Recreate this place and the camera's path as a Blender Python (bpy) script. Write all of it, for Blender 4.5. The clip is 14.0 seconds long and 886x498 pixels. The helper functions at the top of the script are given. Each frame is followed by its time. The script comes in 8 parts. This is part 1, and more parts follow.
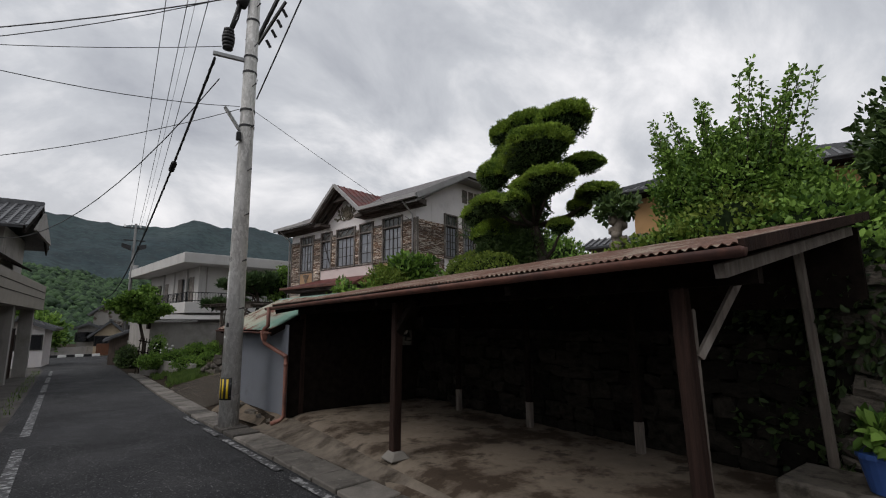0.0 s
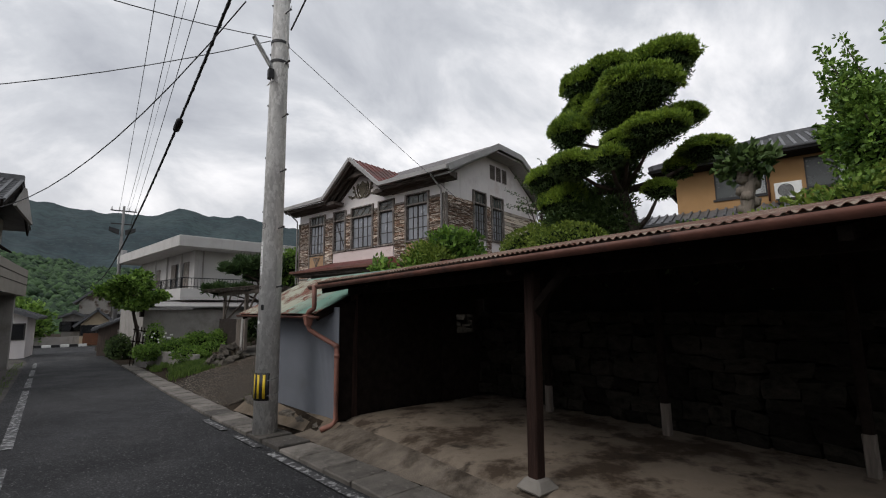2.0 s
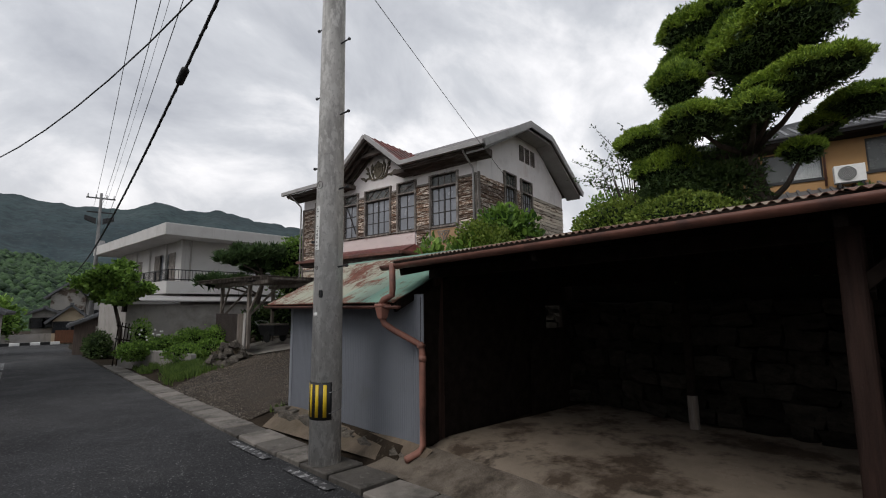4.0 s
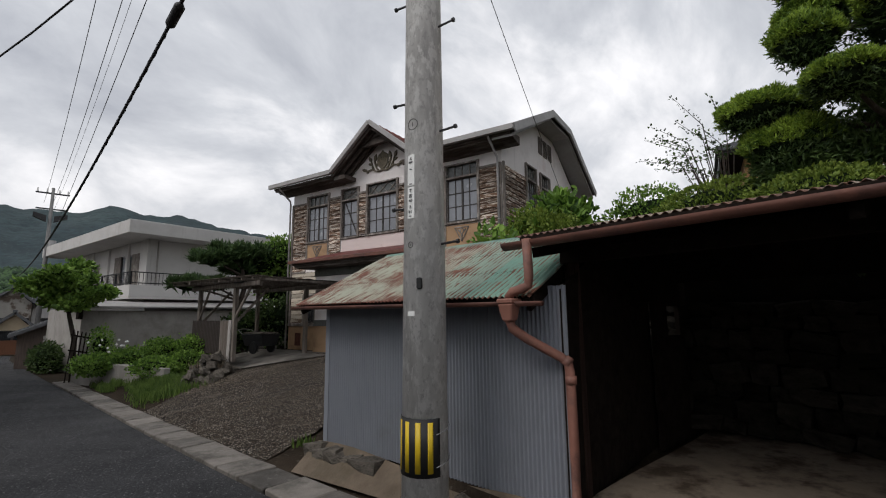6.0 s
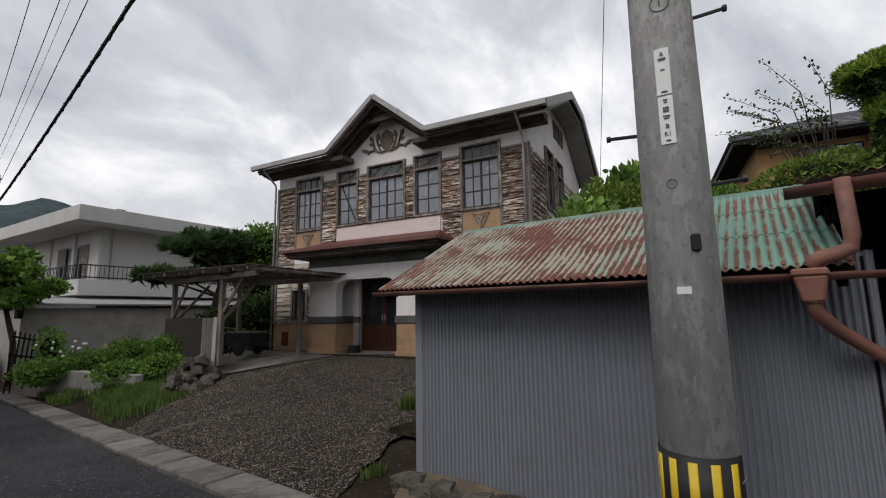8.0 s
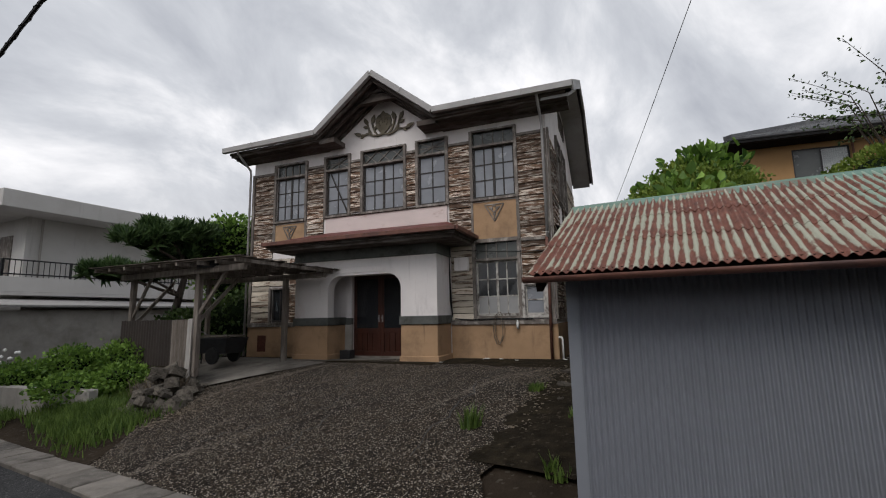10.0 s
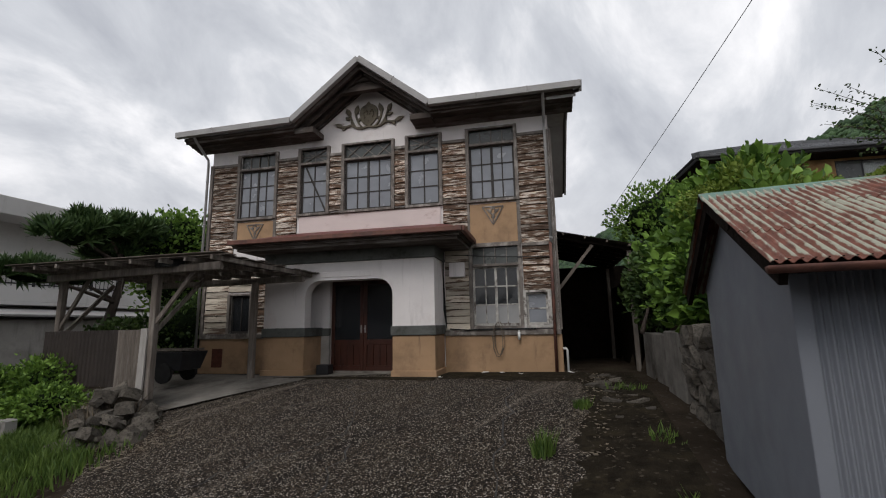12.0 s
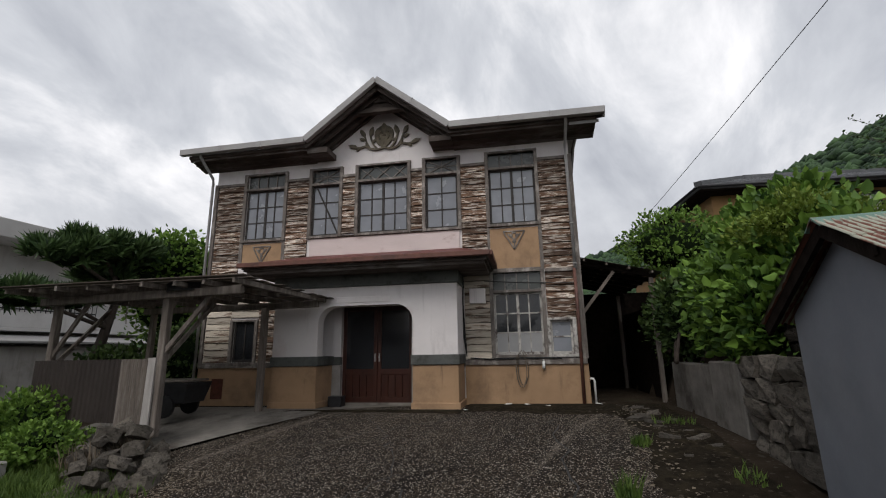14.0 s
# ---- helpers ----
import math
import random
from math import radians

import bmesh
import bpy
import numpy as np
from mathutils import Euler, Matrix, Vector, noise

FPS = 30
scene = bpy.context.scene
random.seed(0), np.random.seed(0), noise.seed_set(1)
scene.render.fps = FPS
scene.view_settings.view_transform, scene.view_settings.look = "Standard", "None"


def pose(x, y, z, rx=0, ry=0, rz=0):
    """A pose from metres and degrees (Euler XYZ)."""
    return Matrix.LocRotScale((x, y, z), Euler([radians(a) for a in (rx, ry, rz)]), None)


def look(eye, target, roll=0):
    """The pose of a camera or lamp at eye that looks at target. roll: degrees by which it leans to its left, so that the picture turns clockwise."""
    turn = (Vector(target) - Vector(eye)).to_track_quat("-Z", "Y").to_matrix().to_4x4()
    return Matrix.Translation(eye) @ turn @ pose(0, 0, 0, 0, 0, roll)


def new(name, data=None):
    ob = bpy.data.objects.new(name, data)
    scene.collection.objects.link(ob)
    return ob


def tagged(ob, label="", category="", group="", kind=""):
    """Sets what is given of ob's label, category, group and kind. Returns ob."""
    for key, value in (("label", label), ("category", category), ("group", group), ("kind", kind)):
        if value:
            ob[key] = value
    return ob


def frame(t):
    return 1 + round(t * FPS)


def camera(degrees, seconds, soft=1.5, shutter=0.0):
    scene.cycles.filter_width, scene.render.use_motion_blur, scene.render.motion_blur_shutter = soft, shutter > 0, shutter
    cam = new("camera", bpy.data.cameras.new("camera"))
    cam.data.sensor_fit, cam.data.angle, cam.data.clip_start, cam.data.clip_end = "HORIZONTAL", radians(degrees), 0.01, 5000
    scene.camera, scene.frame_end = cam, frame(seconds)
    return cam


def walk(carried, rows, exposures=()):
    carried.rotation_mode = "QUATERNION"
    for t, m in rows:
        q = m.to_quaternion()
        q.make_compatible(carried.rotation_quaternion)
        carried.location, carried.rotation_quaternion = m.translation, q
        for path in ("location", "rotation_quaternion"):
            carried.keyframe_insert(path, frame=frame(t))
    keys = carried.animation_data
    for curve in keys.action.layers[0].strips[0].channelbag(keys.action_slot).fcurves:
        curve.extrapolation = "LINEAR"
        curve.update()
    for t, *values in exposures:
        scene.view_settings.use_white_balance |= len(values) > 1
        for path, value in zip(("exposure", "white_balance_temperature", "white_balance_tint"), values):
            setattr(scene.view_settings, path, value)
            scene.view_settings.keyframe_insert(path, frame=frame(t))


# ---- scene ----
cam = camera(89.4, 14.0, 1.1)
METRES, EYE, TILT, LEAN, TURN = 13.5, 1.67, 0.24, 0.8, -35.2
ROWS = [
    (0.0, 0.0, 0.0, 0.0, -0.04, 8.81, -0.23),
    (0.5, -0.0256, 0.032, -0.0028, -0.78, 8.39, -0.24),
    (1.0, -0.0541, 0.0616, -0.0048, -1.06, 7.99, -0.23),
    (1.5, -0.0813, 0.0943, -0.0081, -1.14, 7.73, -0.2),
    (2.0, -0.1116, 0.1251, -0.0103, -1.42, 7.48, -0.16),
    (2.5, -0.139, 0.1583, -0.0127, -1.89, 7.13, -0.13),
    (3.0, -0.1691, 0.19, -0.0151, -2.42, 6.9, -0.14),
    (3.5, -0.1959, 0.2245, -0.0177, -3.03, 6.84, -0.16),
    (4.0, -0.2246, 0.2571, -0.0189, -3.7, 7.06, -0.19),
    (6.5, -0.3466, 0.4218, -0.029, -9.07, 8.42, -0.21),
    (7.0, -0.3722, 0.4503, -0.0307, -10.51, 8.5, -0.16),
    (7.5, -0.397, 0.4797, -0.0331, -11.8, 8.35, -0.1),
    (8.0, -0.4241, 0.5071, -0.0347, -13.03, 8.08, 0.07),
    (10.5, -0.528, 0.6468, -0.0401, -21.7, 8.71, 0.33),
    (11.0, -0.5453, 0.6747, -0.041, -24.08, 9.06, 0.33),
    (11.5, -0.5641, 0.6974, -0.0413, -26.22, 9.45, 0.32),
    (12.0, -0.5784, 0.722, -0.0425, -27.94, 9.89, 0.3),
    (12.5, -0.5964, 0.7412, -0.0424, -29.09, 10.54, 0.27),
    (13.0, -0.6096, 0.7592, -0.0434, -29.75, 11.44, 0.24),
    (13.5, -0.6183, 0.7711, -0.0417, -30.26, 12.32, 0.21),
    (14.0, -0.6242, 0.7762, -0.0387, -30.57, 13.14, 0.2),
]
walk(cam, [(t, pose(0, 0, EYE, TILT, LEAN, TURN) @ pose(METRES * x, METRES * y, METRES * z, 90 + pitch, roll, yaw)) for t, x, y, z, yaw, pitch, roll in ROWS],
     [(0.0, -0.17), (1.2, -0.10), (2.5, 0.0), (14.0, 0.0)])

# ---------------------------------------------------------------- light
SUN_EL, SUN_AZ = radians(48), radians(268)   # azimuth clockwise from +y


def make_world():
    w = bpy.data.worlds.new("overcast_sky")
    w.use_nodes = True
    nt = w.node_tree
    nt.nodes.clear()
    N, L = nt.nodes.new, nt.links.new
    out, bg = N("ShaderNodeOutputWorld"), N("ShaderNodeBackground")
    sky = N("ShaderNodeTexSky")
    sky.sky_type, sky.sun_disc = "NISHITA", False
    sky.sun_elevation, sky.sun_rotation = SUN_EL, SUN_AZ
    co, sep = N("ShaderNodeTexCoord"), N("ShaderNodeSeparateXYZ")
    L(co.outputs["Generated"], sep.inputs[0])

    def mth(op, a, b=None, clamp=False):
        n = N("ShaderNodeMath")
        n.operation, n.use_clamp = op, clamp
        for i, v in enumerate((a, b)):
            if v is not None:
                if isinstance(v, (int, float)):
                    n.inputs[i].default_value = v
                else:
                    L(v, n.inputs[i])
        return n.outputs[0]
    up = mth("MAXIMUM", sep.outputs["Z"], 0.0)
    den = mth("ADD", up, 0.85)
    px, py = mth("DIVIDE", sep.outputs["X"], den), mth("DIVIDE", sep.outputs["Y"], den)
    comb = N("ShaderNodeCombineXYZ")
    L(px, comb.inputs[0]), L(py, comb.inputs[1])
    mp = N("ShaderNodeMapping")
    mp.inputs["Location"].default_value = (2.3, 0.9, 0)
    mp.inputs["Rotation"].default_value = (0, 0, radians(28))
    mp.inputs["Scale"].default_value = (1.7, 2.5, 1)
    L(comb.outputs[0], mp.inputs[0])
    n1, n2 = N("ShaderNodeTexNoise"), N("ShaderNodeTexNoise")
    n1.inputs["Scale"].default_value, n1.inputs["Detail"].default_value = 2.1, 9
    n1.inputs["Roughness"].default_value, n1.inputs["Distortion"].default_value = 0.58, 0.35
    n2.inputs["Scale"].default_value, n2.inputs["Detail"].default_value = 0.75, 3
    L(mp.outputs[0], n1.inputs["Vector"]), L(mp.outputs[0], n2.inputs["Vector"])
    mix = mth("ADD", mth("MULTIPLY", n1.outputs["Fac"], 0.62), mth("MULTIPLY", n2.outputs["Fac"], 0.38))
    ramp = N("ShaderNodeValToRGB")
    r = ramp.color_ramp
    r.elements[0].position, r.elements[0].color = 0.36, (0.44, 0.46, 0.515, 1)
    r.elements[1].position, r.elements[1].color = 0.62, (1.11, 1.10, 1.12, 1)
    e = r.elements.new(0.5)
    e.color = (0.69, 0.71, 0.755, 1)
    L(mix, ramp.inputs[0])
    # a paler, warmer band low over the hills
    low = mth("POWER", mth("SUBTRACT", 1.0, mth("MINIMUM", up, 1.0)), 7.0)
    warm = N("ShaderNodeMix")
    warm.data_type = "RGBA"
    warm.inputs[7].default_value = (0.86, 0.78, 0.73, 1)
    L(mth("MULTIPLY", low, 0.55), warm.inputs[0]), L(ramp.outputs[0], warm.inputs[6])
    # thin sky colour through the cloud
    add = N("ShaderNodeMix")
    add.data_type = "RGBA"
    add.inputs[0].default_value = 0.06
    tone = N("ShaderNodeMix")
    tone.data_type, tone.blend_type = "RGBA", "MULTIPLY"
    tone.inputs[0].default_value = 1.0
    tone.inputs[7].default_value = (0.1, 0.1, 0.1, 1)
    L(sky.outputs[0], tone.inputs[6])
    L(warm.outputs[2], add.inputs[6]), L(tone.outputs[2], add.inputs[7])
    L(add.outputs[2], bg.inputs[0])
    bg.inputs[1].default_value = 1.0
    L(bg.outputs[0], out.inputs[0])
    scene.world = w


make_world()
sun = new("sun", bpy.data.lights.new("sun", "SUN"))
sun.data.energy, sun.data.angle, sun.data.color = 1.3, radians(30), (1.0, 0.96, 0.92)
sun.matrix_world = look((0, 0, 0), (-math.sin(SUN_AZ) * math.cos(SUN_EL), -math.cos(SUN_AZ) * math.cos(SUN_EL), -math.sin(SUN_EL)))

# ---------------------------------------------------------------- materials


def mat(name, base, rough=0.8, metal=0.0, scale=6.0, vary=0.25, second=None, second_at=(0.5, 0.62), second_scale=1.2,
        stretch=(1, 1, 1), bump=0.15, bump_scale=40.0, island=0.0, rnd=0.0, speckle=None, spec=0.4):
    """Grain, stains in a second colour, fine relief. second_at: the noise values between which the stain sets in."""
    m = bpy.data.materials.new(name)
    m.use_nodes = True
    nt = m.node_tree
    N, L = nt.nodes.new, nt.links.new
    b = nt.nodes["Principled BSDF"]
    b.inputs["Roughness"].default_value, b.inputs["Metallic"].default_value = rough, metal
    b.inputs["Specular IOR Level"].default_value = spec
    co, mp = N("ShaderNodeTexCoord"), N("ShaderNodeMapping")
    mp.inputs["Scale"].default_value = stretch
    vec = co.outputs["Object"]
    if rnd or island:
        src = N("ShaderNodeObjectInfo").outputs["Random"] if rnd else N("ShaderNodeNewGeometry").outputs["Random Per Island"]
        va = N("ShaderNodeVectorMath")
        sc = N("ShaderNodeMath")
        sc.operation = "MULTIPLY"
        sc.inputs[1].default_value = 37.0
        L(src, sc.inputs[0])
        L(vec, va.inputs[0]), L(sc.outputs[0], va.inputs[1])
        vec = va.outputs[0]
    L(vec, mp.inputs[0])

    def nz(s, d=5, r=0.6):
        n = N("ShaderNodeTexNoise")
        n.inputs["Scale"].default_value, n.inputs["Detail"].default_value, n.inputs["Roughness"].default_value = s, d, r
        L(mp.outputs[0], n.inputs["Vector"])
        return n.outputs["Fac"]

    def mix(f, a, c, blend="MIX"):
        n = N("ShaderNodeMix")
        n.data_type, n.blend_type = "RGBA", blend
        for i, v in ((0, f), (6, a), (7, c)):
            if isinstance(v, (int, float)):
                n.inputs[i].default_value = v
            elif isinstance(v, tuple):
                n.inputs[i].default_value = (*v[:3], 1)
            else:
                L(v, n.inputs[i])
        return n.outputs[2]

    def rng(f, a, c, lo=0.0, hi=1.0):
        n = N("ShaderNodeMapRange")
        n.inputs["From Min"].default_value, n.inputs["From Max"].default_value = a, c
        n.inputs["To Min"].default_value, n.inputs["To Max"].default_value = lo, hi
        L(f, n.inputs["Value"])
        return n.outputs["Result"]
    dark = tuple(c * (1 - vary) for c in base)
    light = tuple(min(0.95, c * (1 + vary)) for c in base)
    col = mix(rng(nz(scale), 0.3, 0.7), dark, light)
    if second:
        col = mix(rng(nz(second_scale, 7, 0.68), *second_at), col, second)
    if speckle:
        v = N("ShaderNodeTexVoronoi")
        v.inputs["Scale"].default_value = speckle[1]
        L(mp.outputs[0], v.inputs["Vector"])
        sp = N("ShaderNodeSeparateColor")
        L(v.outputs["Color"], sp.inputs[0])
        col = mix(rng(sp.outputs[0], speckle[2], speckle[2] + 0.15), col, speckle[0])
    if island or rnd:
        amt = island or rnd
        src = N("ShaderNodeObjectInfo").outputs["Random"] if rnd else N("ShaderNodeNewGeometry").outputs["Random Per Island"]
        col = mix(1.0, col, mix(src, tuple([1 - amt] * 3), tuple([1 + amt] * 3)), "MULTIPLY")
    L(col, b.inputs["Base Color"])
    L(rng(nz(scale * 1.7), 0.3, 0.7, max(0.05, rough - 0.12), min(1, rough + 0.1)), b.inputs["Roughness"])
    if bump:
        bp = N("ShaderNodeBump")
        bp.inputs["Strength"].default_value, bp.inputs["Distance"].default_value = bump, 0.02
        L(nz(bump_scale, 4), bp.inputs["Height"])
        L(bp.outputs[0], b.inputs["Normal"])
    return m


def overlay(m, colour, scale, at, stretch=(1, 1, 1), turn=0.0, voronoi=False, most=1.0, seed=0.0):
    """Lays stains, streaks or single stones over a material, with a shape of their own."""
    nt = m.node_tree
    N, L = nt.nodes.new, nt.links.new
    b = nt.nodes["Principled BSDF"]
    old = b.inputs["Base Color"].links[0].from_socket
    co, r1, mp = N("ShaderNodeTexCoord"), N("ShaderNodeMapping"), N("ShaderNodeMapping")
    r1.inputs["Rotation"].default_value = (0, 0, radians(turn))
    r1.inputs["Location"].default_value = (seed, seed * 0.7, seed * 0.3)
    mp.inputs["Scale"].default_value = stretch
    L(co.outputs["Object"], r1.inputs[0]), L(r1.outputs[0], mp.inputs[0])
    if voronoi:
        v, sp = N("ShaderNodeTexVoronoi"), N("ShaderNodeSeparateColor")
        v.inputs["Scale"].default_value = scale
        L(mp.outputs[0], v.inputs["Vector"]), L(v.outputs["Color"], sp.inputs[0])
        fac = sp.outputs[1]
    else:
        v = N("ShaderNodeTexNoise")
        v.inputs["Scale"].default_value, v.inputs["Detail"].default_value, v.inputs["Roughness"].default_value = scale, 6, 0.65
        L(mp.outputs[0], v.inputs["Vector"])
        fac = v.outputs["Fac"]
    f = N("ShaderNodeMapRange")
    f.inputs["From Min"].default_value, f.inputs["From Max"].default_value, f.inputs["To Max"].default_value = at[0], at[1], most
    L(fac, f.inputs["Value"])
    x = N("ShaderNodeMix")
    x.data_type = "RGBA"
    x.inputs[7].default_value = (*colour, 1)
    L(f.outputs[0], x.inputs[0]), L(old, x.inputs[6]), L(x.outputs[2], b.inputs["Base Color"])
    return m


def leaf_mat(name, base, light, rough=0.55, trans=0.25):
    m = bpy.data.materials.new(name)
    m.use_nodes = True
    nt = m.node_tree
    N, L = nt.nodes.new, nt.links.new
    b = nt.nodes["Principled BSDF"]
    b.inputs["Roughness"].default_value = rough
    b.inputs["Specular IOR Level"].default_value = 0.3
    g = N("ShaderNodeNewGeometry")
    n = N("ShaderNodeTexNoise")
    n.inputs["Scale"].default_value = 2.2
    co = N("ShaderNodeTexCoord")
    L(co.outputs["Object"], n.inputs["Vector"])
    a = N("ShaderNodeMath")
    a.operation = "ADD"
    s = N("ShaderNodeMath")
    s.operation = "MULTIPLY_ADD"
    s.inputs[1].default_value, s.inputs[2].default_value = 1.4, -0.7
    L(n.outputs["Fac"], s.inputs[0])
    L(s.outputs[0], a.inputs[0]), L(g.outputs["Random Per Island"], a.inputs[1])
    x = N("ShaderNodeMix")
    x.data_type, x.clamp_factor = "RGBA", True
    x.inputs[6].default_value, x.inputs[7].default_value = (*base, 1), (*light, 1)
    L(a.outputs[0], x.inputs[0])
    L(x.outputs[2], b.inputs["Base Color"])
    if trans:
        t, ms = N("ShaderNodeBsdfTranslucent"), N("ShaderNodeMixShader")
        L(x.outputs[2], t.inputs[0])
        ms.inputs[0].default_value = trans
        L(b.outputs[0], ms.inputs[1]), L(t.outputs[0], ms.inputs[2])
        L(ms.outputs[0], nt.nodes["Material Output"].inputs[0])
    return m


ASPHALT = mat("asphalt", (0.026, 0.0265, 0.029), 0.78, scale=0.6, vary=0.3, second=(0.043, 0.043, 0.045), second_scale=0.45, second_at=(0.48, 0.62), bump=0.8, bump_scale=110, speckle=((0.10, 0.10, 0.10), 90, 0.84), spec=0.22)
OLD_ASPHALT = mat("old_asphalt", (0.037, 0.028, 0.020), 0.9, scale=2.5, vary=0.35, second=(0.021, 0.017, 0.014), second_scale=0.5, second_at=(0.46, 0.60), bump=1.0, bump_scale=70, speckle=((0.165, 0.128, 0.092), 130, 0.72), spec=0.12)
overlay(OLD_ASPHALT, (0.22, 0.185, 0.15), 1.0, (0.56, 0.63), (0.16, 2.1, 1), 8, most=0.7, seed=2)
overlay(OLD_ASPHALT, (0.014, 0.011, 0.009), 1.3, (0.53, 0.64), (0.3, 1.6, 1), 8, most=0.75, seed=7)
overlay(OLD_ASPHALT, (0.008, 0.0065, 0.0055), 95, (0.66, 0.76), voronoi=True)
overlay(OLD_ASPHALT, (0.006, 0.005, 0.0045), 72, (0.60, 0.72), voronoi=True, most=0.75, seed=8)
overlay(OLD_ASPHALT, (0.40, 0.36, 0.31), 85, (0.90, 0.92), voronoi=True, seed=3)
overlay(ASPHALT, (0.020, 0.020, 0.022), 85, (0.72, 0.85), voronoi=True)
overlay(ASPHALT, (0.050, 0.050, 0.052), 1.4, (0.56, 0.76), (1.3, 0.16, 1), most=0.6, seed=4)
overlay(ASPHALT, (0.17, 0.17, 0.165), 70, (0.97, 0.98), voronoi=True, seed=5)
LINE = mat("worn_road_paint", (0.36, 0.36, 0.36), 0.7, scale=20, second=(0.04, 0.04, 0.042), second_scale=12, second_at=(0.40, 0.50))
CONC = mat("concrete", (0.20, 0.185, 0.165), 0.85, scale=3, vary=0.2, second=(0.07, 0.06, 0.05), second_scale=1.1, second_at=(0.48, 0.66), bump=0.35, bump_scale=45)
MORTAR = mat("stained_mortar", (0.150, 0.126, 0.102), 0.88, scale=4, vary=0.3, second=(0.050, 0.040, 0.031), second_scale=1.6, second_at=(0.47, 0.62), bump=0.5, bump_scale=40, spec=0.12)
DARKPAVE = mat("dark_worn_pavement", (0.075, 0.068, 0.060), 0.88, scale=3, vary=0.3, second=(0.035, 0.031, 0.026), second_scale=0.9, second_at=(0.46, 0.62), bump=0.5, bump_scale=50)
CONC_FLOOR = mat("stained_concrete_floor", (0.205, 0.168, 0.132), 0.8, scale=2.2, vary=0.25, second=(0.060, 0.044, 0.032), second_scale=1.1, second_at=(0.47, 0.58), bump=0.3, bump_scale=50, spec=0.12)
SLAB = mat("gutter_slab_concrete", (0.135, 0.122, 0.108), 0.85, scale=5, vary=0.22, second=(0.055, 0.05, 0.043), second_scale=2.2, second_at=(0.5, 0.68), bump=0.4, bump_scale=60, rnd=0.55)
POLE = mat("pole_concrete", (0.60, 0.59, 0.57), 0.75, scale=9, vary=0.1, second=(0.22, 0.21, 0.205), second_scale=2.5, second_at=(0.5, 0.75), stretch=(1, 1, 0.25), bump=0.25, bump_scale=60)
PLASTER = mat("white_plaster", (0.74, 0.70, 0.69), 0.85, scale=1.5, vary=0.05, second=(0.50, 0.46, 0.45), second_scale=0.8, second_at=(0.55, 0.82), bump=0.15, bump_scale=30)
OCHRE = mat("ochre_render", (0.39, 0.25, 0.145), 0.9, scale=1.5, vary=0.12, second=(0.19, 0.125, 0.08), second_scale=1.3, second_at=(0.5, 0.78), bump=0.3, bump_scale=60)
PINKBAND = mat("pinkish_plaster", (0.66, 0.56, 0.54), 0.88, scale=1.5, vary=0.08, second=(0.40, 0.27, 0.24), second_scale=2.2, second_at=(0.58, 0.74), stretch=(0.6, 1, 1.6), bump=0.25, bump_scale=30)
GREYBAND = mat("grey_green_band", (0.10, 0.105, 0.098), 0.85, scale=4, vary=0.25, second=(0.05, 0.05, 0.045), second_scale=2, bump=0.3)
overlay(PLASTER, (0.36, 0.325, 0.31), 3.0, (0.58, 0.80), (1.6, 1.6, 0.14), most=0.7)
overlay(PLASTER, (0.52, 0.40, 0.37), 0.9, (0.55, 0.7), most=0.5, seed=6)
overlay(OCHRE, (0.10, 0.07, 0.05), 4.0, (0.60, 0.82), (1.5, 1.5, 0.2), most=0.8)
overlay(POLE, (0.16, 0.15, 0.145), 6.0, (0.56, 0.72), (1.6, 1.6, 0.10), most=0.45)
overlay(POLE, (0.76, 0.75, 0.73), 16, (0.50, 0.58), (1, 1, 0.45), most=0.8, seed=3)
overlay(POLE, (0.24, 0.23, 0.225), 30, (0.56, 0.63), (1, 1, 0.6), most=0.38, seed=8)
overlay(POLE, (0.10, 0.095, 0.09), 120, (0.68, 0.72), most=0.7, seed=5)
overlay(CONC_FLOOR, (0.030, 0.023, 0.017), 1.6, (0.56, 0.64), most=0.85, seed=4)
overlay(CONC_FLOOR, (0.30, 0.26, 0.22), 7, (0.66, 0.74), most=0.6, seed=9)
overlay(SLAB, (0.25, 0.235, 0.215), 9, (0.60, 0.72), most=0.6, seed=2)
overlay(CONC, (0.045, 0.038, 0.03), 14, (0.62, 0.72), most=0.6, seed=2)
PEEL = mat("peeling_painted_plank", (0.125, 0.072, 0.045), 0.88, scale=9, vary=0.6, second=(0.58, 0.51, 0.44), second_scale=8, second_at=(0.515, 0.55), stretch=(0.42, 1, 3.4), bump=1.0, bump_scale=22, rnd=0.5)
overlay(PEEL, (0.030, 0.020, 0.014), 11, (0.57, 0.63), (0.25, 1, 4.5), most=0.9, seed=4)
overlay(PEEL, (0.24, 0.215, 0.19), 7, (0.58, 0.66), (0.3, 1, 3.0), most=0.7, seed=9)
PEELPALE = mat("pale_painted_plank", (0.52, 0.46, 0.38), 0.85, scale=7, vary=0.2, second=(0.15, 0.10, 0.07), second_scale=3.5, second_at=(0.53, 0.6), stretch=(0.4, 1, 3), bump=0.7, bump_scale=24, rnd=0.3)
BLACKBOARD = mat("dark_batten", (0.035, 0.026, 0.02), 0.9, scale=8, vary=0.4, bump=0.5, spec=0.04)
TRIM = mat("weathered_trim", (0.155, 0.135, 0.12), 0.85, scale=9, vary=0.35, second=(0.36, 0.33, 0.30), second_scale=5, second_at=(0.52, 0.66), stretch=(1, 1, 0.5), bump=0.5, bump_scale=35)
SASH = mat("dark_sash_wood", (0.038, 0.033, 0.031), 0.7, scale=9, vary=0.35, bump=0.3)
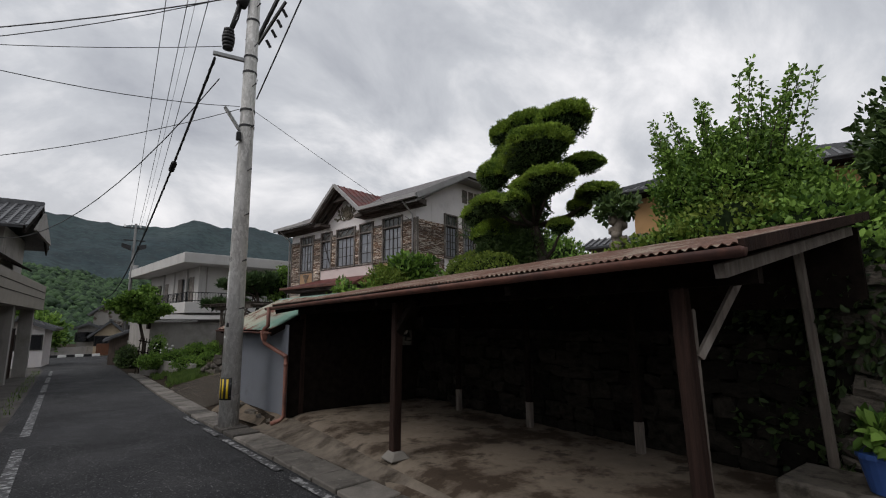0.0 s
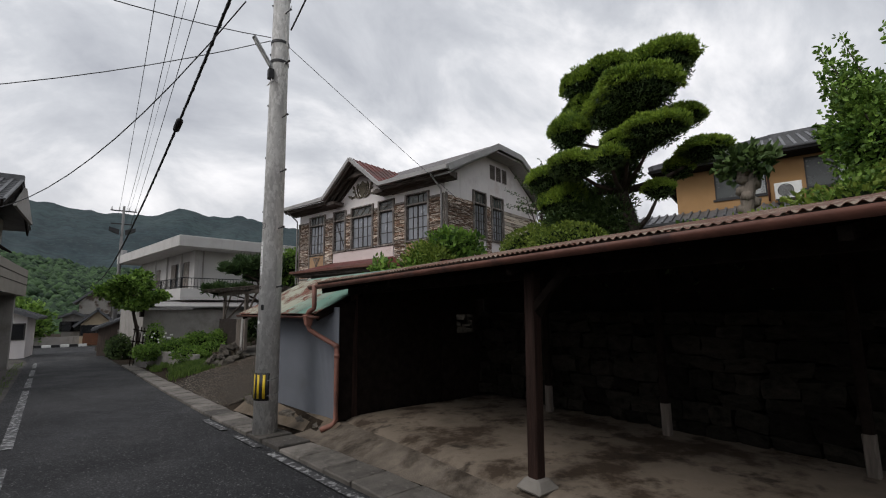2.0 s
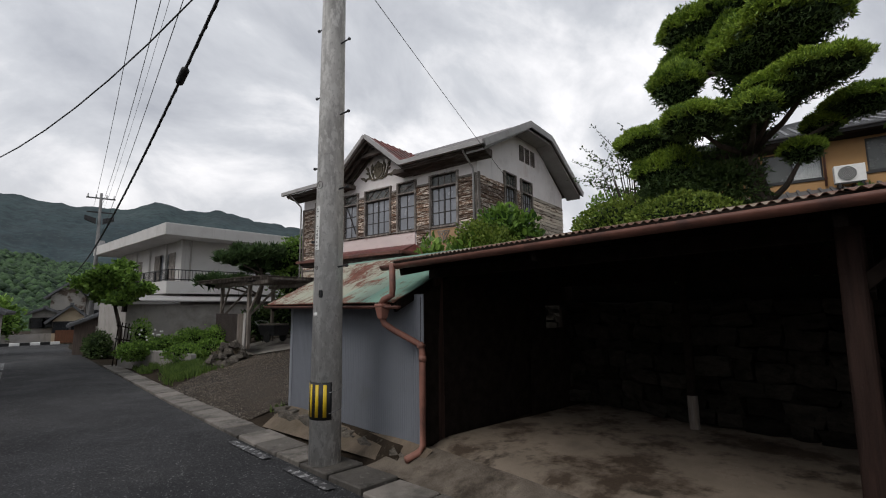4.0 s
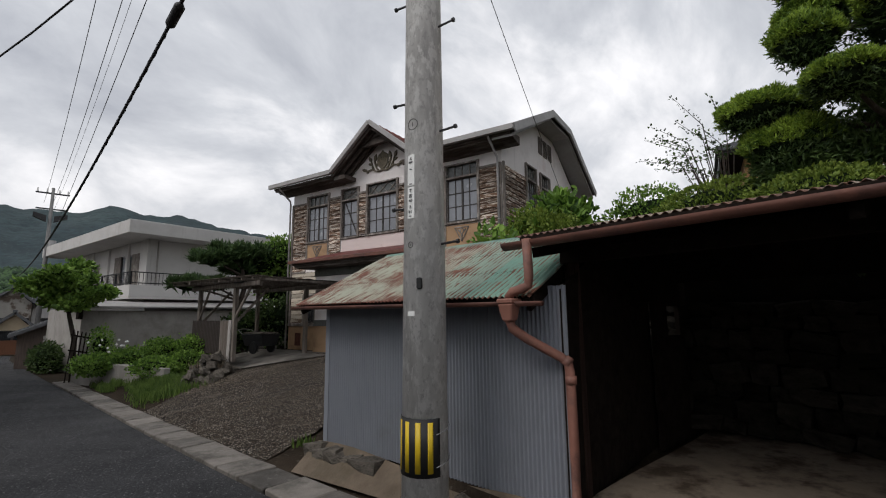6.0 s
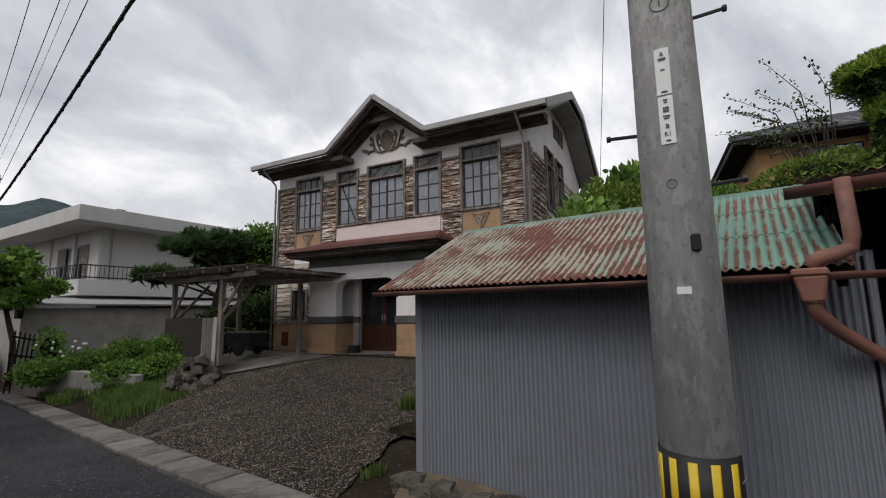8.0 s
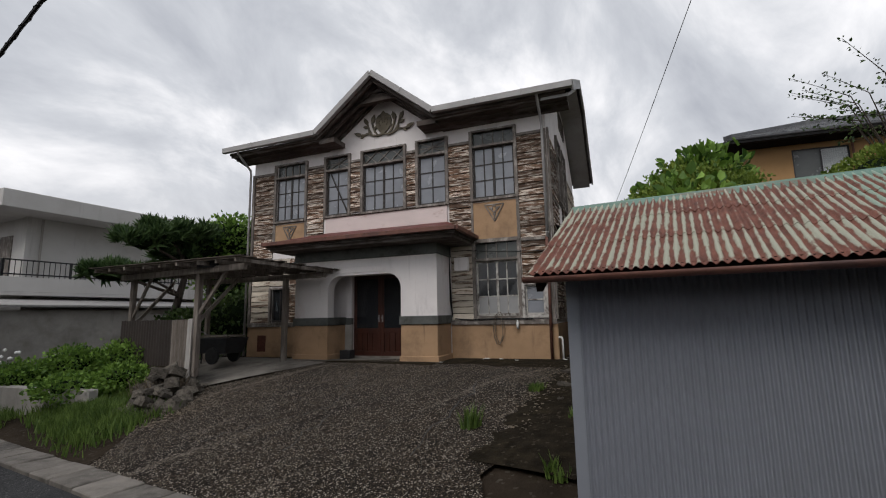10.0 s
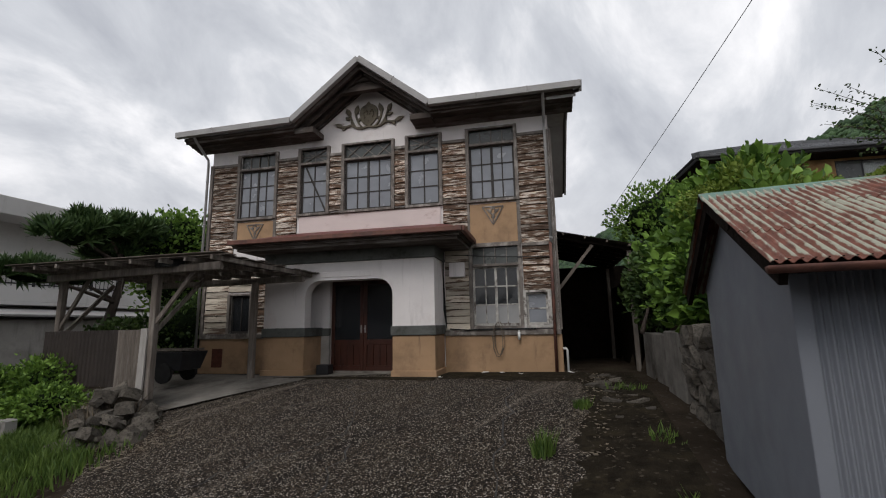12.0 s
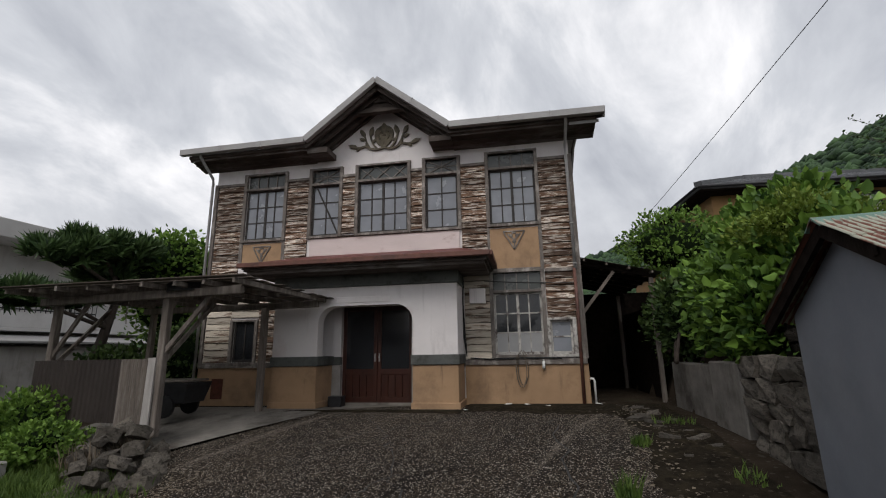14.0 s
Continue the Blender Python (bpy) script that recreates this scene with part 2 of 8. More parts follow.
SASHPALE = mat("faded_sash_wood", (0.46, 0.44, 0.41), 0.8, scale=9, vary=0.3, second=(0.12, 0.1, 0.09), second_scale=6, bump=0.4)
EAVEWOOD = mat("eave_wood", (0.085, 0.07, 0.062), 0.85, scale=5, vary=0.35, second=(0.15, 0.135, 0.125), second_scale=3, stretch=(0.3, 1, 1), bump=0.5, spec=0.12)
FASCIA = mat("pale_grey_gutter", (0.34, 0.33, 0.325), 0.6, scale=4, vary=0.12, second=(0.24, 0.23, 0.22), second_scale=2, second_at=(0.5, 0.75), bump=0.1)
REDROOF = mat("red_metal_roof", (0.135, 0.034, 0.028), 0.55, scale=3, vary=0.25, second=(0.075, 0.035, 0.03), second_scale=1.2, bump=0.1)
GREYROOF = mat("dark_roof_sheet", (0.10, 0.085, 0.082), 0.55, scale=3, vary=0.2, bump=0.15)
BROWNDOOR = mat("varnished_door_wood", (0.046, 0.014, 0.008), 0.45, scale=8, vary=0.35, stretch=(1, 1, 0.2), second=(0.05, 0.016, 0.01), second_scale=3, bump=0.15)
TIMBER = mat("grey_timber", (0.16, 0.135, 0.115), 0.88, scale=10, vary=0.3, second=(0.30, 0.27, 0.24), second_scale=4, second_at=(0.5, 0.7), stretch=(2, 2, 0.25), bump=0.6, bump_scale=40)
DARKPOST = mat("dark_brown_post", (0.026, 0.015, 0.012), 0.75, scale=10, vary=0.4, second=(0.062, 0.034, 0.027), second_scale=3, second_at=(0.54, 0.72), stretch=(2.5, 2.5, 0.2), bump=0.5, bump_scale=40, spec=0.12)
# near-black: dark wood, and timber with deep shade put into its colour
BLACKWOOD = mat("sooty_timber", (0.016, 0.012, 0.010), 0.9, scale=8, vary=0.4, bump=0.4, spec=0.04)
RUSTGREEN = mat("verdigris_painted_sheet", (0.14, 0.235, 0.19), 0.7, scale=5, vary=0.25, second=(0.21, 0.10, 0.065), second_scale=1.6, second_at=(0.53, 0.64), stretch=(0.5, 2.6, 1), bump=0.25, bump_scale=50)
GREYSHEET = mat("blue_grey_sheet", (0.205, 0.218, 0.248), 0.5, metal=0.0, scale=2.0, vary=0.05, second=(0.18, 0.19, 0.212), second_scale=0.8, second_at=(0.5, 0.75), bump=0.05)
overlay(GREYSHEET, (0.13, 0.125, 0.12), 1.6, (0.60, 0.8), most=0.3)
overlay(GREYSHEET, (0.34, 0.35, 0.37), 40, (0.66, 0.74), most=0.5)
COPPERPIPE = mat("brick_red_pipe", (0.255, 0.115, 0.085), 0.6, scale=6, vary=0.15, second=(0.15, 0.075, 0.06), second_scale=3, bump=0.1)
RUSTGUTTER = mat("rust_brown_gutter", (0.135, 0.058, 0.042), 0.6, scale=6, vary=0.25, second=(0.07, 0.035, 0.03), second_scale=2.5, bump=0.15)
STONE = mat("field_stone", (0.115, 0.10, 0.083), 0.9, scale=5, vary=0.35, second=(0.07, 0.062, 0.05), second_scale=2.5, bump=0.8, bump_scale=18, rnd=0.3)
overlay(STONE, (0.030, 0.026, 0.020), 5.0, (0.50, 0.62), most=0.8, seed=3)
overlay(STONE, (0.21, 0.185, 0.15), 9.0, (0.60, 0.70), most=0.6, seed=6)
# darker copy of the field stone, with the carport's shade put into its colour
SHADESTONE = mat("sooty_mossy_stone", (0.026, 0.023, 0.019), 0.95, scale=5, vary=0.4, second=(0.012, 0.011, 0.009), second_scale=2.5, bump=0.8, bump_scale=18, rnd=0.5, spec=0.04)
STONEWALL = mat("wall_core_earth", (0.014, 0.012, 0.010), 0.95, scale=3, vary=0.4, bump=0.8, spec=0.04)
EARTH = mat("earth", (0.034, 0.026, 0.019), 0.95, scale=2, vary=0.35, second=(0.05, 0.045, 0.028), second_scale=0.7, second_at=(0.55, 0.75), bump=0.8, bump_scale=25, speckle=((0.12, 0.11, 0.09), 30, 0.93), spec=0.04)
SANDY = mat("sandy_earth", (0.135, 0.104, 0.075), 0.95, scale=4, vary=0.25, second=(0.10, 0.08, 0.055), second_scale=1.8, bump=0.7, bump_scale=30)
WHITEWALL = mat("offwhite_render", (0.52, 0.505, 0.49), 0.85, scale=0.8, vary=0.06, second=(0.42, 0.40, 0.38), second_scale=0.6, second_at=(0.5, 0.75), bump=0.1)
GREYWALL = mat("grey_render", (0.33, 0.31, 0.29), 0.9, scale=1.0, vary=0.12, second=(0.17, 0.16, 0.14), second_scale=0.7, second_at=(0.5, 0.75), bump=0.2)
overlay(WHITEWALL, (0.25, 0.24, 0.225), 2.2, (0.58, 0.82), (1.2, 1.2, 0.1), most=0.7)
overlay(GREYWALL, (0.10, 0.095, 0.085), 2.6, (0.56, 0.8), (1.2, 1.2, 0.16), most=0.7)
TILEROOF = mat("grey_tile", (0.115, 0.118, 0.125), 0.5, scale=5, vary=0.25, bump=0.2, island=0.25)
YELLOWWALL = mat("yellow_ochre_wall", (0.40, 0.235, 0.105), 0.85, scale=1.5, vary=0.08, second=(0.36, 0.20, 0.08), second_scale=0.8, second_at=(0.55, 0.8), bump=0.1)
BLACKMETAL = mat("black_metal", (0.02, 0.02, 0.022), 0.5, scale=8, vary=0.2, bump=0.05)
CABLE = mat("black_cable", (0.012, 0.012, 0.013), 0.6, bump=0)
STEEL = mat("galvanised_steel", (0.33, 0.33, 0.33), 0.5, metal=0.6, scale=8, vary=0.15, bump=0.05)
WHITEPLATE = mat("white_plate", (0.7, 0.7, 0.68), 0.5, scale=8, vary=0.06, bump=0)
INK = mat("dark_ink", (0.03, 0.03, 0.035), 0.6, bump=0)
YELLOW = mat("yellow_reflector", (0.62, 0.43, 0.02), 0.5, scale=10, vary=0.12, bump=0)
BLACKRUB = mat("black_rubber", (0.013, 0.013, 0.014), 0.6, bump=0)
BLUEPOT = mat("blue_plastic", (0.035, 0.085, 0.27), 0.45, scale=5, vary=0.12, bump=0)
CURTAIN = mat("pale_curtain", (0.62, 0.62, 0.62), 0.9, scale=3, vary=0.1, stretch=(14, 14, 0.3), bump=0.2)
BARK = mat("bark", (0.055, 0.042, 0.034), 0.9, scale=12, vary=0.4, stretch=(1, 1, 0.3), bump=1.0, bump_scale=22)
OLDBOARD = mat("dark_weathered_board", (0.070, 0.056, 0.046), 0.9, scale=10, vary=0.4, second=(0.17, 0.15, 0.13), second_scale=4, second_at=(0.55, 0.7), stretch=(0.3, 2, 2), bump=0.6, bump_scale=40, rnd=0.35)
PALEBARK = mat("pale_bark", (0.20, 0.17, 0.14), 0.9, scale=12, vary=0.3, stretch=(1, 1, 0.3), bump=1.0, bump_scale=22)
NEEDLE = leaf_mat("pine_needles", (0.070, 0.135, 0.020), (0.340, 0.470, 0.062), trans=0.12)
# almost black green: the shade deep in a crown, put into the colour
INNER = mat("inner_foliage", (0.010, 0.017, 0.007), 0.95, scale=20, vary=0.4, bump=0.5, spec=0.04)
LEAF = leaf_mat("broad_leaves", (0.050, 0.110, 0.020), (0.235, 0.380, 0.070))
LEAFMUL = leaf_mat("mulberry_leaves", (0.030, 0.075, 0.014), (0.200, 0.340, 0.055))
LEAFYEL = leaf_mat("yellow_green_leaves", (0.085, 0.140, 0.020), (0.240, 0.310, 0.055))
# for dark-leaved plants, and for pine needles coloured as if in shade
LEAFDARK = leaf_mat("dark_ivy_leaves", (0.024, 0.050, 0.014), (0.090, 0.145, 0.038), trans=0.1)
PINETUFT = leaf_mat("dark_pine_tufts", (0.022, 0.050, 0.016), (0.085, 0.140, 0.045), trans=0.1)
GRASS = leaf_mat("grass_blades", (0.050, 0.095, 0.018), (0.155, 0.230, 0.052))
DRY = leaf_mat("dry_twigs", (0.09, 0.07, 0.05), (0.21, 0.17, 0.12), trans=0)


def haze_mat(name, base, light, scale):
    m = mat(name, base, 0.95, scale=scale, vary=0.35, second=light, second_scale=scale * 0.35, second_at=(0.45, 0.65), bump=0)
    return m




def rust_mat(name, rust, paint, axis, pitch, phase, bias, streak):
    """Painted corrugated sheet: rust in the hollows, paint left on the crests."""
    m = mat(name, rust, 0.75, scale=9, vary=0.4, stretch=streak, bump=0.25, bump_scale=40)
    nt = m.node_tree
    N, L = nt.nodes.new, nt.links.new
    b = nt.nodes["Principled BSDF"]
    old = b.inputs["Base Color"].links[0].from_socket
    co, sep = N("ShaderNodeTexCoord"), N("ShaderNodeSeparateXYZ")
    L(co.outputs["Object"], sep.inputs[0])

    def mth(op, u, v):
        n = N("ShaderNodeMath")
        n.operation = op
        for i, w in enumerate((u, v)):
            if isinstance(w, (int, float)):
                n.inputs[i].default_value = w
            elif w is not None:
                L(w, n.inputs[i])
        return n.outputs[0]
    wave = mth("SINE", mth("MULTIPLY", mth("SUBTRACT", sep.outputs[axis], phase), 2 * math.pi / pitch), None)
    mp = N("ShaderNodeMapping")
    mp.inputs["Scale"].default_value = streak
    L(co.outputs["Object"], mp.inputs[0])
    big, fine = N("ShaderNodeTexNoise"), N("ShaderNodeTexNoise")
    big.inputs["Scale"].default_value, big.inputs["Detail"].default_value = 1.6, 4
    fine.inputs["Scale"].default_value, fine.inputs["Detail"].default_value, fine.inputs["Roughness"].default_value = 6.0, 6, 0.7
    L(co.outputs["Object"], big.inputs["Vector"]), L(mp.outputs[0], fine.inputs["Vector"])
    v = mth("ADD", mth("ADD", mth("MULTIPLY", wave, 0.15), mth("MULTIPLY", big.outputs["Fac"], 0.9)), mth("MULTIPLY", fine.outputs["Fac"], 0.8))
    f = N("ShaderNodeMapRange")
    f.inputs["From Min"].default_value, f.inputs["From Max"].default_value = bias, bias + 0.10
    L(v, f.inputs["Value"])
    x = N("ShaderNodeMix")
    x.data_type = "RGBA"
    L(f.outputs[0], x.inputs[0]), L(old, x.inputs[6])
    x.inputs[7].default_value = (*paint, 1)
    L(x.outputs[2], b.inputs["Base Color"])
    return m


RUSTROOF = rust_mat("rust_striped_sheet", (0.150, 0.055, 0.036), (0.35, 0.355, 0.28), 0, 0.053333, -0.2, 0.890, (3, 0.9, 1))
GREENROOF = rust_mat("green_striped_sheet", (0.19, 0.085, 0.055), (0.20, 0.345, 0.275), 0, 0.053333, -0.2, 0.78, (3, 0.9, 1))
MIXROOF = rust_mat("rust_and_green_sheet", (0.165, 0.062, 0.040), (0.275, 0.355, 0.285), 0, 0.053333, -0.2, 0.86, (3, 0.9, 1))
CARROOF = rust_mat("rust_brown_sheet", (0.135, 0.068, 0.046), (0.27, 0.215, 0.165), 1, 0.058, 0.0, 0.88, (0.9, 3, 1))
# woods seen far off: the bluish distance haze is mixed into these colours
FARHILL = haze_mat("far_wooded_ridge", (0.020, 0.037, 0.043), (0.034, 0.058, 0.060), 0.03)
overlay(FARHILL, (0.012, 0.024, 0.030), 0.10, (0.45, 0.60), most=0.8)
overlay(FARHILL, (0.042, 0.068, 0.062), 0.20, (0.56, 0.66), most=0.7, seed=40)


def glass_mat(name, base, rough, trans):
    m = mat(name, base, rough, scale=1.5, vary=0.15, bump=0.02, bump_scale=3, spec=0.5)
    m.node_tree.nodes["Principled BSDF"].inputs["Transmission Weight"].default_value = trans
    return m


FROSTED = glass_mat("dusty_frosted_glass", (0.265, 0.28, 0.31), 0.22, 0.15)
DARKGLASS = glass_mat("dark_window_glass", (0.03, 0.033, 0.038), 0.08, 0.4)
CLEARGLASS = glass_mat("clear_window_glass", (0.75, 0.78, 0.78), 0.04, 0.95)
GREENGLASS = glass_mat("green_grey_glass", (0.080, 0.088, 0.084), 0.25, 0.15)
CLEARSHEET = glass_mat("milky_plastic_sheet", (0.42, 0.42, 0.42), 0.5, 0.3)

# ---------------------------------------------------------------- mesh helpers


def box(bm, x0, y0, z0, x1, y1, z1):
    v = [bm.verts.new(p) for p in ((x0, y0, z0), (x1, y0, z0), (x1, y1, z0), (x0, y1, z0), (x0, y0, z1), (x1, y0, z1), (x1, y1, z1), (x0, y1, z1))]
    for f in ((0, 3, 2, 1), (4, 5, 6, 7), (0, 1, 5, 4), (1, 2, 6, 5), (2, 3, 7, 6), (3, 0, 4, 7)):
        bm.faces.new([v[i] for i in f])
    return bm


def hexa(bm, low, high):
    """A block from four corners below and four above, both counter-clockwise."""
    v = [bm.verts.new(p) for p in (*low, *high)]
    for f in ((3, 2, 1, 0), (4, 5, 6, 7), (0, 1, 5, 4), (1, 2, 6, 5), (2, 3, 7, 6), (3, 0, 4, 7)):
        bm.faces.new([v[i] for i in f])
    return bm


def slab(bm, quad, thick):
    """A sheet of that thickness hung below four corners."""
    n = (Vector(quad[1]) - Vector(quad[0])).cross(Vector(quad[3]) - Vector(quad[0])).normalized()
    if n.z < 0:
        quad, n = quad[::-1], -n
    return hexa(bm, [Vector(p) - n * thick for p in quad], quad)


def prism(bm, pts, y0, y1):
    """An outline in x and z (counter-clockwise seen from -y), drawn out from y0 to y1."""
    a = [bm.verts.new((x, y0, z)) for x, z in pts]
    b = [bm.verts.new((x, y1, z)) for x, z in pts]
    bm.faces.new(a)
    bm.faces.new(b[::-1])
    for i in range(len(pts)):
        j = (i + 1) % len(pts)
        bm.faces.new((a[j], a[i], b[i], b[j]))
    return bm


def rod(bm, p, q, r0, r1=None, n=8, caps=True):
    p, q = Vector(p), Vector(q)
    r1 = r0 if r1 is None else r1
    ax = (q - p).normalized()
    u = ax.orthogonal().normalized()
    w = ax.cross(u)
    ring = [[bm.verts.new(c + (u * math.cos(a) + w * math.sin(a)) * r) for a in [2 * math.pi * i / n for i in range(n)]] for c, r in ((p, r0), (q, r1))]
    for i in range(n):
        j = (i + 1) % n
        bm.faces.new((ring[0][i], ring[0][j], ring[1][j], ring[1][i]))
    if caps:
        bm.faces.new(ring[0][::-1])
        bm.faces.new(ring[1])
    return bm


def beam(bm, p, q, w, h, up=(0, 0, 1)):
    """A squared timber from p to q."""
    p, q = Vector(p), Vector(q)
    ax = (q - p).normalized()
    side = ax.cross(Vector(up))
    side = (side if side.length > 1e-4 else ax.cross(Vector((0, 1, 0)))).normalized() * w / 2
    top = side.cross(ax).normalized() * h / 2
    return hexa(bm, [p - side - top, p + side - top, q + side - top, q - side - top], [p - side + top, p + side + top, q + side + top, q - side + top])


def tube(bm, pts, r, n=6):
    pts = [Vector(p) for p in pts]
    rings = []
    for i, p in enumerate(pts):
        ax = (pts[min(i + 1, len(pts) - 1)] - pts[max(i - 1, 0)]).normalized()
        u = ax.cross(Vector((0.13, 0.05, 1))).normalized()
        w = ax.cross(u)
        rr = r(i / (len(pts) - 1)) if callable(r) else r
        rings.append([bm.verts.new(p + (u * math.cos(2 * math.pi * k / n) + w * math.sin(2 * math.pi * k / n)) * rr) for k in range(n)])
    for a, b in zip(rings, rings[1:]):
        for k in range(n):
            j = (k + 1) % n
            bm.faces.new((a[k], a[j], b[j], b[k]))
    bm.faces.new(rings[0][::-1])
    bm.faces.new(rings[-1])
    return bm


def finish(bm, name, material, smooth=False, bevel=0.0):
    bm.normal_update()
    if bevel:
        bmesh.ops.bevel(bm, geom=bm.edges[:], offset=bevel, segments=1, affect="EDGES")
    bmesh.ops.recalc_face_normals(bm, faces=bm.faces[:])
    me = bpy.data.meshes.new(name)
    bm.to_mesh(me)
    bm.free()
    for p in me.polygons:
        p.use_smooth = smooth
    me.materials.append(material)
    return me


def part(name, bm, material, parent=None, label="", smooth=False, bevel=0.0, at=None):
    me = bm if isinstance(bm, bpy.types.Mesh) else finish(bm, name, material, smooth, bevel)
    ob = new(name, me)
    if parent:
        ob.parent = parent
    if at is not None:
        ob.matrix_basis = at
    return tagged(ob, label) if label else ob


def thing(name, m, label, category, group=""):
    ob = new(name)
    ob.empty_display_size = 0.2
    ob.matrix_basis = m if isinstance(m, Matrix) else pose(*m)
    return tagged(ob, label, category, group)


def structure(name, bm, material, label, category, smooth=False, bevel=0.0):
    return tagged(part(name, bm, material, smooth=smooth, bevel=bevel), label, category, kind="structure")


B = bmesh.new

# ---------------------------------------------------------------- ground, road


def lerp_at(y, table):
    return float(np.interp(y, [a for a, _ in table], [b for _, b in table]))


def sstep(a, b, v):
    t = min(1.0, max(0.0, (v - a) / (b - a)))
    return t * t * (3 - 2 * t)


def road_z(y):
    return -0.027 * y if y < 50 else -1.35 - 0.004 * min(y - 50, 200)


def road_right(y):
    return lerp_at(y, [(-8, 3.2), (5.2, 1.91), (11.5, 1.30), (15, 1.05), (26, 0.40), (48, -0.9)])


def line_left(y):
    return -0.40 - 0.078 * y


def ground_z(x, y):
    z = road_z(y) - 0.05
    if x > 1.6 and 11.0 < y < 40:
        lift = sstep(11.4, 12.3, y) * (1 - sstep(30, 40, y))
        e = road_right(y) + 0.5
        k = min(1.0, max(0.0, (x - e) / (6.3 - e)))
        k = k * (1.35 - 0.35 * k)
        z = z + lift * ((0.17 - z) * min(k, 1.0))
    if x > 2.2 and y < 12.0:
        z = max(z, -0.09) if y > 8.9 else z - 0.14
    if x > 5.9 and y < 12.0 + max(0.0, (x - 6.2) * 0.22):
        z = 1.15 + 1.0 * (1 - sstep(8.2, 10.8, y))
        z += 0.9 * sstep(9, 14, x) * (1 - sstep(9, 12, y))
    return z


def sheet(name, xs, ys, zf, material, label, category, thick=0.0):
    verts = [(x, y, zf(x, y)) for y in ys for x in xs]
    n = len(xs)
    faces = [(j * n + i, j * n + i + 1, (j + 1) * n + i + 1, (j + 1) * n + i) for j in range(len(ys) - 1) for i in range(n - 1)]
    me = bpy.data.meshes.new(name)
    me.from_pydata(verts, [], faces)
    for p in me.polygons:
        p.use_smooth = True
    me.materials.append(material)
    return tagged(new(name, me), label, category, kind="structure")


XS = [-1500, -600, -200, -80, -40, -20, -12, -8, -5] + [-4 + 0.5 * i for i in range(12)] + [2.2 + 0.24 * i for i in range(16)] + [5.88, 5.92] + [6.2 + 0.4 * i for i in range(24)] + [16.5, 20, 26, 40, 80, 200, 600, 1500]
YS = [-1500, -500, -150, -60, -30, -15, -8, -5, -3, -1] + [0.5 * i for i in range(16)] + [8 + 0.25 * i for i in range(17)] + [12.24, 12.28] + [12.5 + 0.35 * i for i in range(36)] + [26, 28, 31, 35, 40, 46, 55, 80, 150, 300, 700, 1500]
sheet("ground", XS, YS, ground_z, EARTH, "bare dark earth with scattered weeds beside the lane", "ground")


def ribbon(name, ys, left, right, zoff, material, label, category, n=6, kind="structure"):
    verts, faces = [], []
    for y in ys:
        a, b = left(y), right(y)
        for i in range(n + 1):
            u = i / n
            verts.append((a + (b - a) * u, y, road_z(y) + zoff - 0.03 * (2 * u - 1) ** 2 * (n > 1)))
    m = n + 1
    for j in range(len(ys) - 1):
        for i in range(n):
            faces.append((j * m + i, j * m + i + 1, (j + 1) * m + i + 1, (j + 1) * m + i))
    me = bpy.data.meshes.new(name)
    me.from_pydata(verts, [], faces)
    for p in me.polygons:
        p.use_smooth = True
    me.materials.append(material)
    return tagged(new(name, me), label, category, kind=kind)


RY = [-8 + i for i in range(64)]
ribbon("road", RY, lambda y: line_left(y) - 0.35 - 1.6 * sstep(34, 48, y), lambda y: road_right(y) + 0.03, 0.03, ASPHALT, "narrow grey asphalt lane with worn edges", "road", 8)
ribbon("pavement", RY[:-14], lambda y: line_left(y) - 2.4, lambda y: line_left(y) - 0.33, 0.005, DARKPAVE, "dark cracked strip along the lane", "pavement", 2)


def dashes(name, centre, spans, w, label):
    for i, (a, b) in enumerate(spans):
        bm = B()
        n = max(2, int((b - a) / 0.5))
        vs = []
        for j in range(n + 1):
            y = a + (b - a) * j / n
            for sgn in (-0.5, 0.5):
                vs.append(bm.verts.new((centre(y) + sgn * w, y, road_z(y) + 0.024)))
        for j in range(n):
            bm.faces.new((vs[2 * j], vs[2 * j + 1], vs[2 * j + 3], vs[2 * j + 2]))
        tagged(part(name, bm, LINE), label, "road marking", group="edge lines", kind="structure")


dashes("road_line", lambda y: line_left(y) + 0.02, [(5.6, 9.8), (11.0, 19.0), (19.8, 23.2), (24.2, 27.5), (28.6, 33)], 0.14, "worn white edge line on asphalt")
dashes("road_line", lambda y: road_right(y) - 0.10, [(4.2, 5.6), (6.0, 8.3), (8.7, 9.6), (10.1, 11.2)], 0.10, "flaking white edge line on asphalt")

# gutter slabs along the lane
SLABMESH = []
for k in range(3):
    bm = B()
    box(bm, -0.225, -0.285, -0.10, 0.225, 0.285, 0.0)
    for v in bm.verts:
        v.co += Vector((noise.random() - 0.5, noise.random() - 0.5, 0)) * 0.012
    SLABMESH.append(finish(bm, "slab", SLAB, bevel=0.012))
gutter = thing("gutter_cover", (1.6, 8, -0.2), "row of worn concrete gutter slabs beside the lane", "gutter")
y = -2.0
rr = random.Random(3)
while y < 27:
    slope = road_right(y + 0.3) - road_right(y - 0.3)
    x = road_right(y) + 0.30
    part("slab", SLABMESH[rr.randrange(3)], SLAB, gutter, at=pose(-1.6, -8, 0.2) @ pose(x, y, road_z(y) + 0.020 + rr.uniform(-0.008, 0.008), rr.uniform(-1.6, 1.6) - 1.5, rr.uniform(-1.6, 1.6), math.degrees(math.atan2(-slope, 0.6)) * -1 * -1))
    y += 0.60


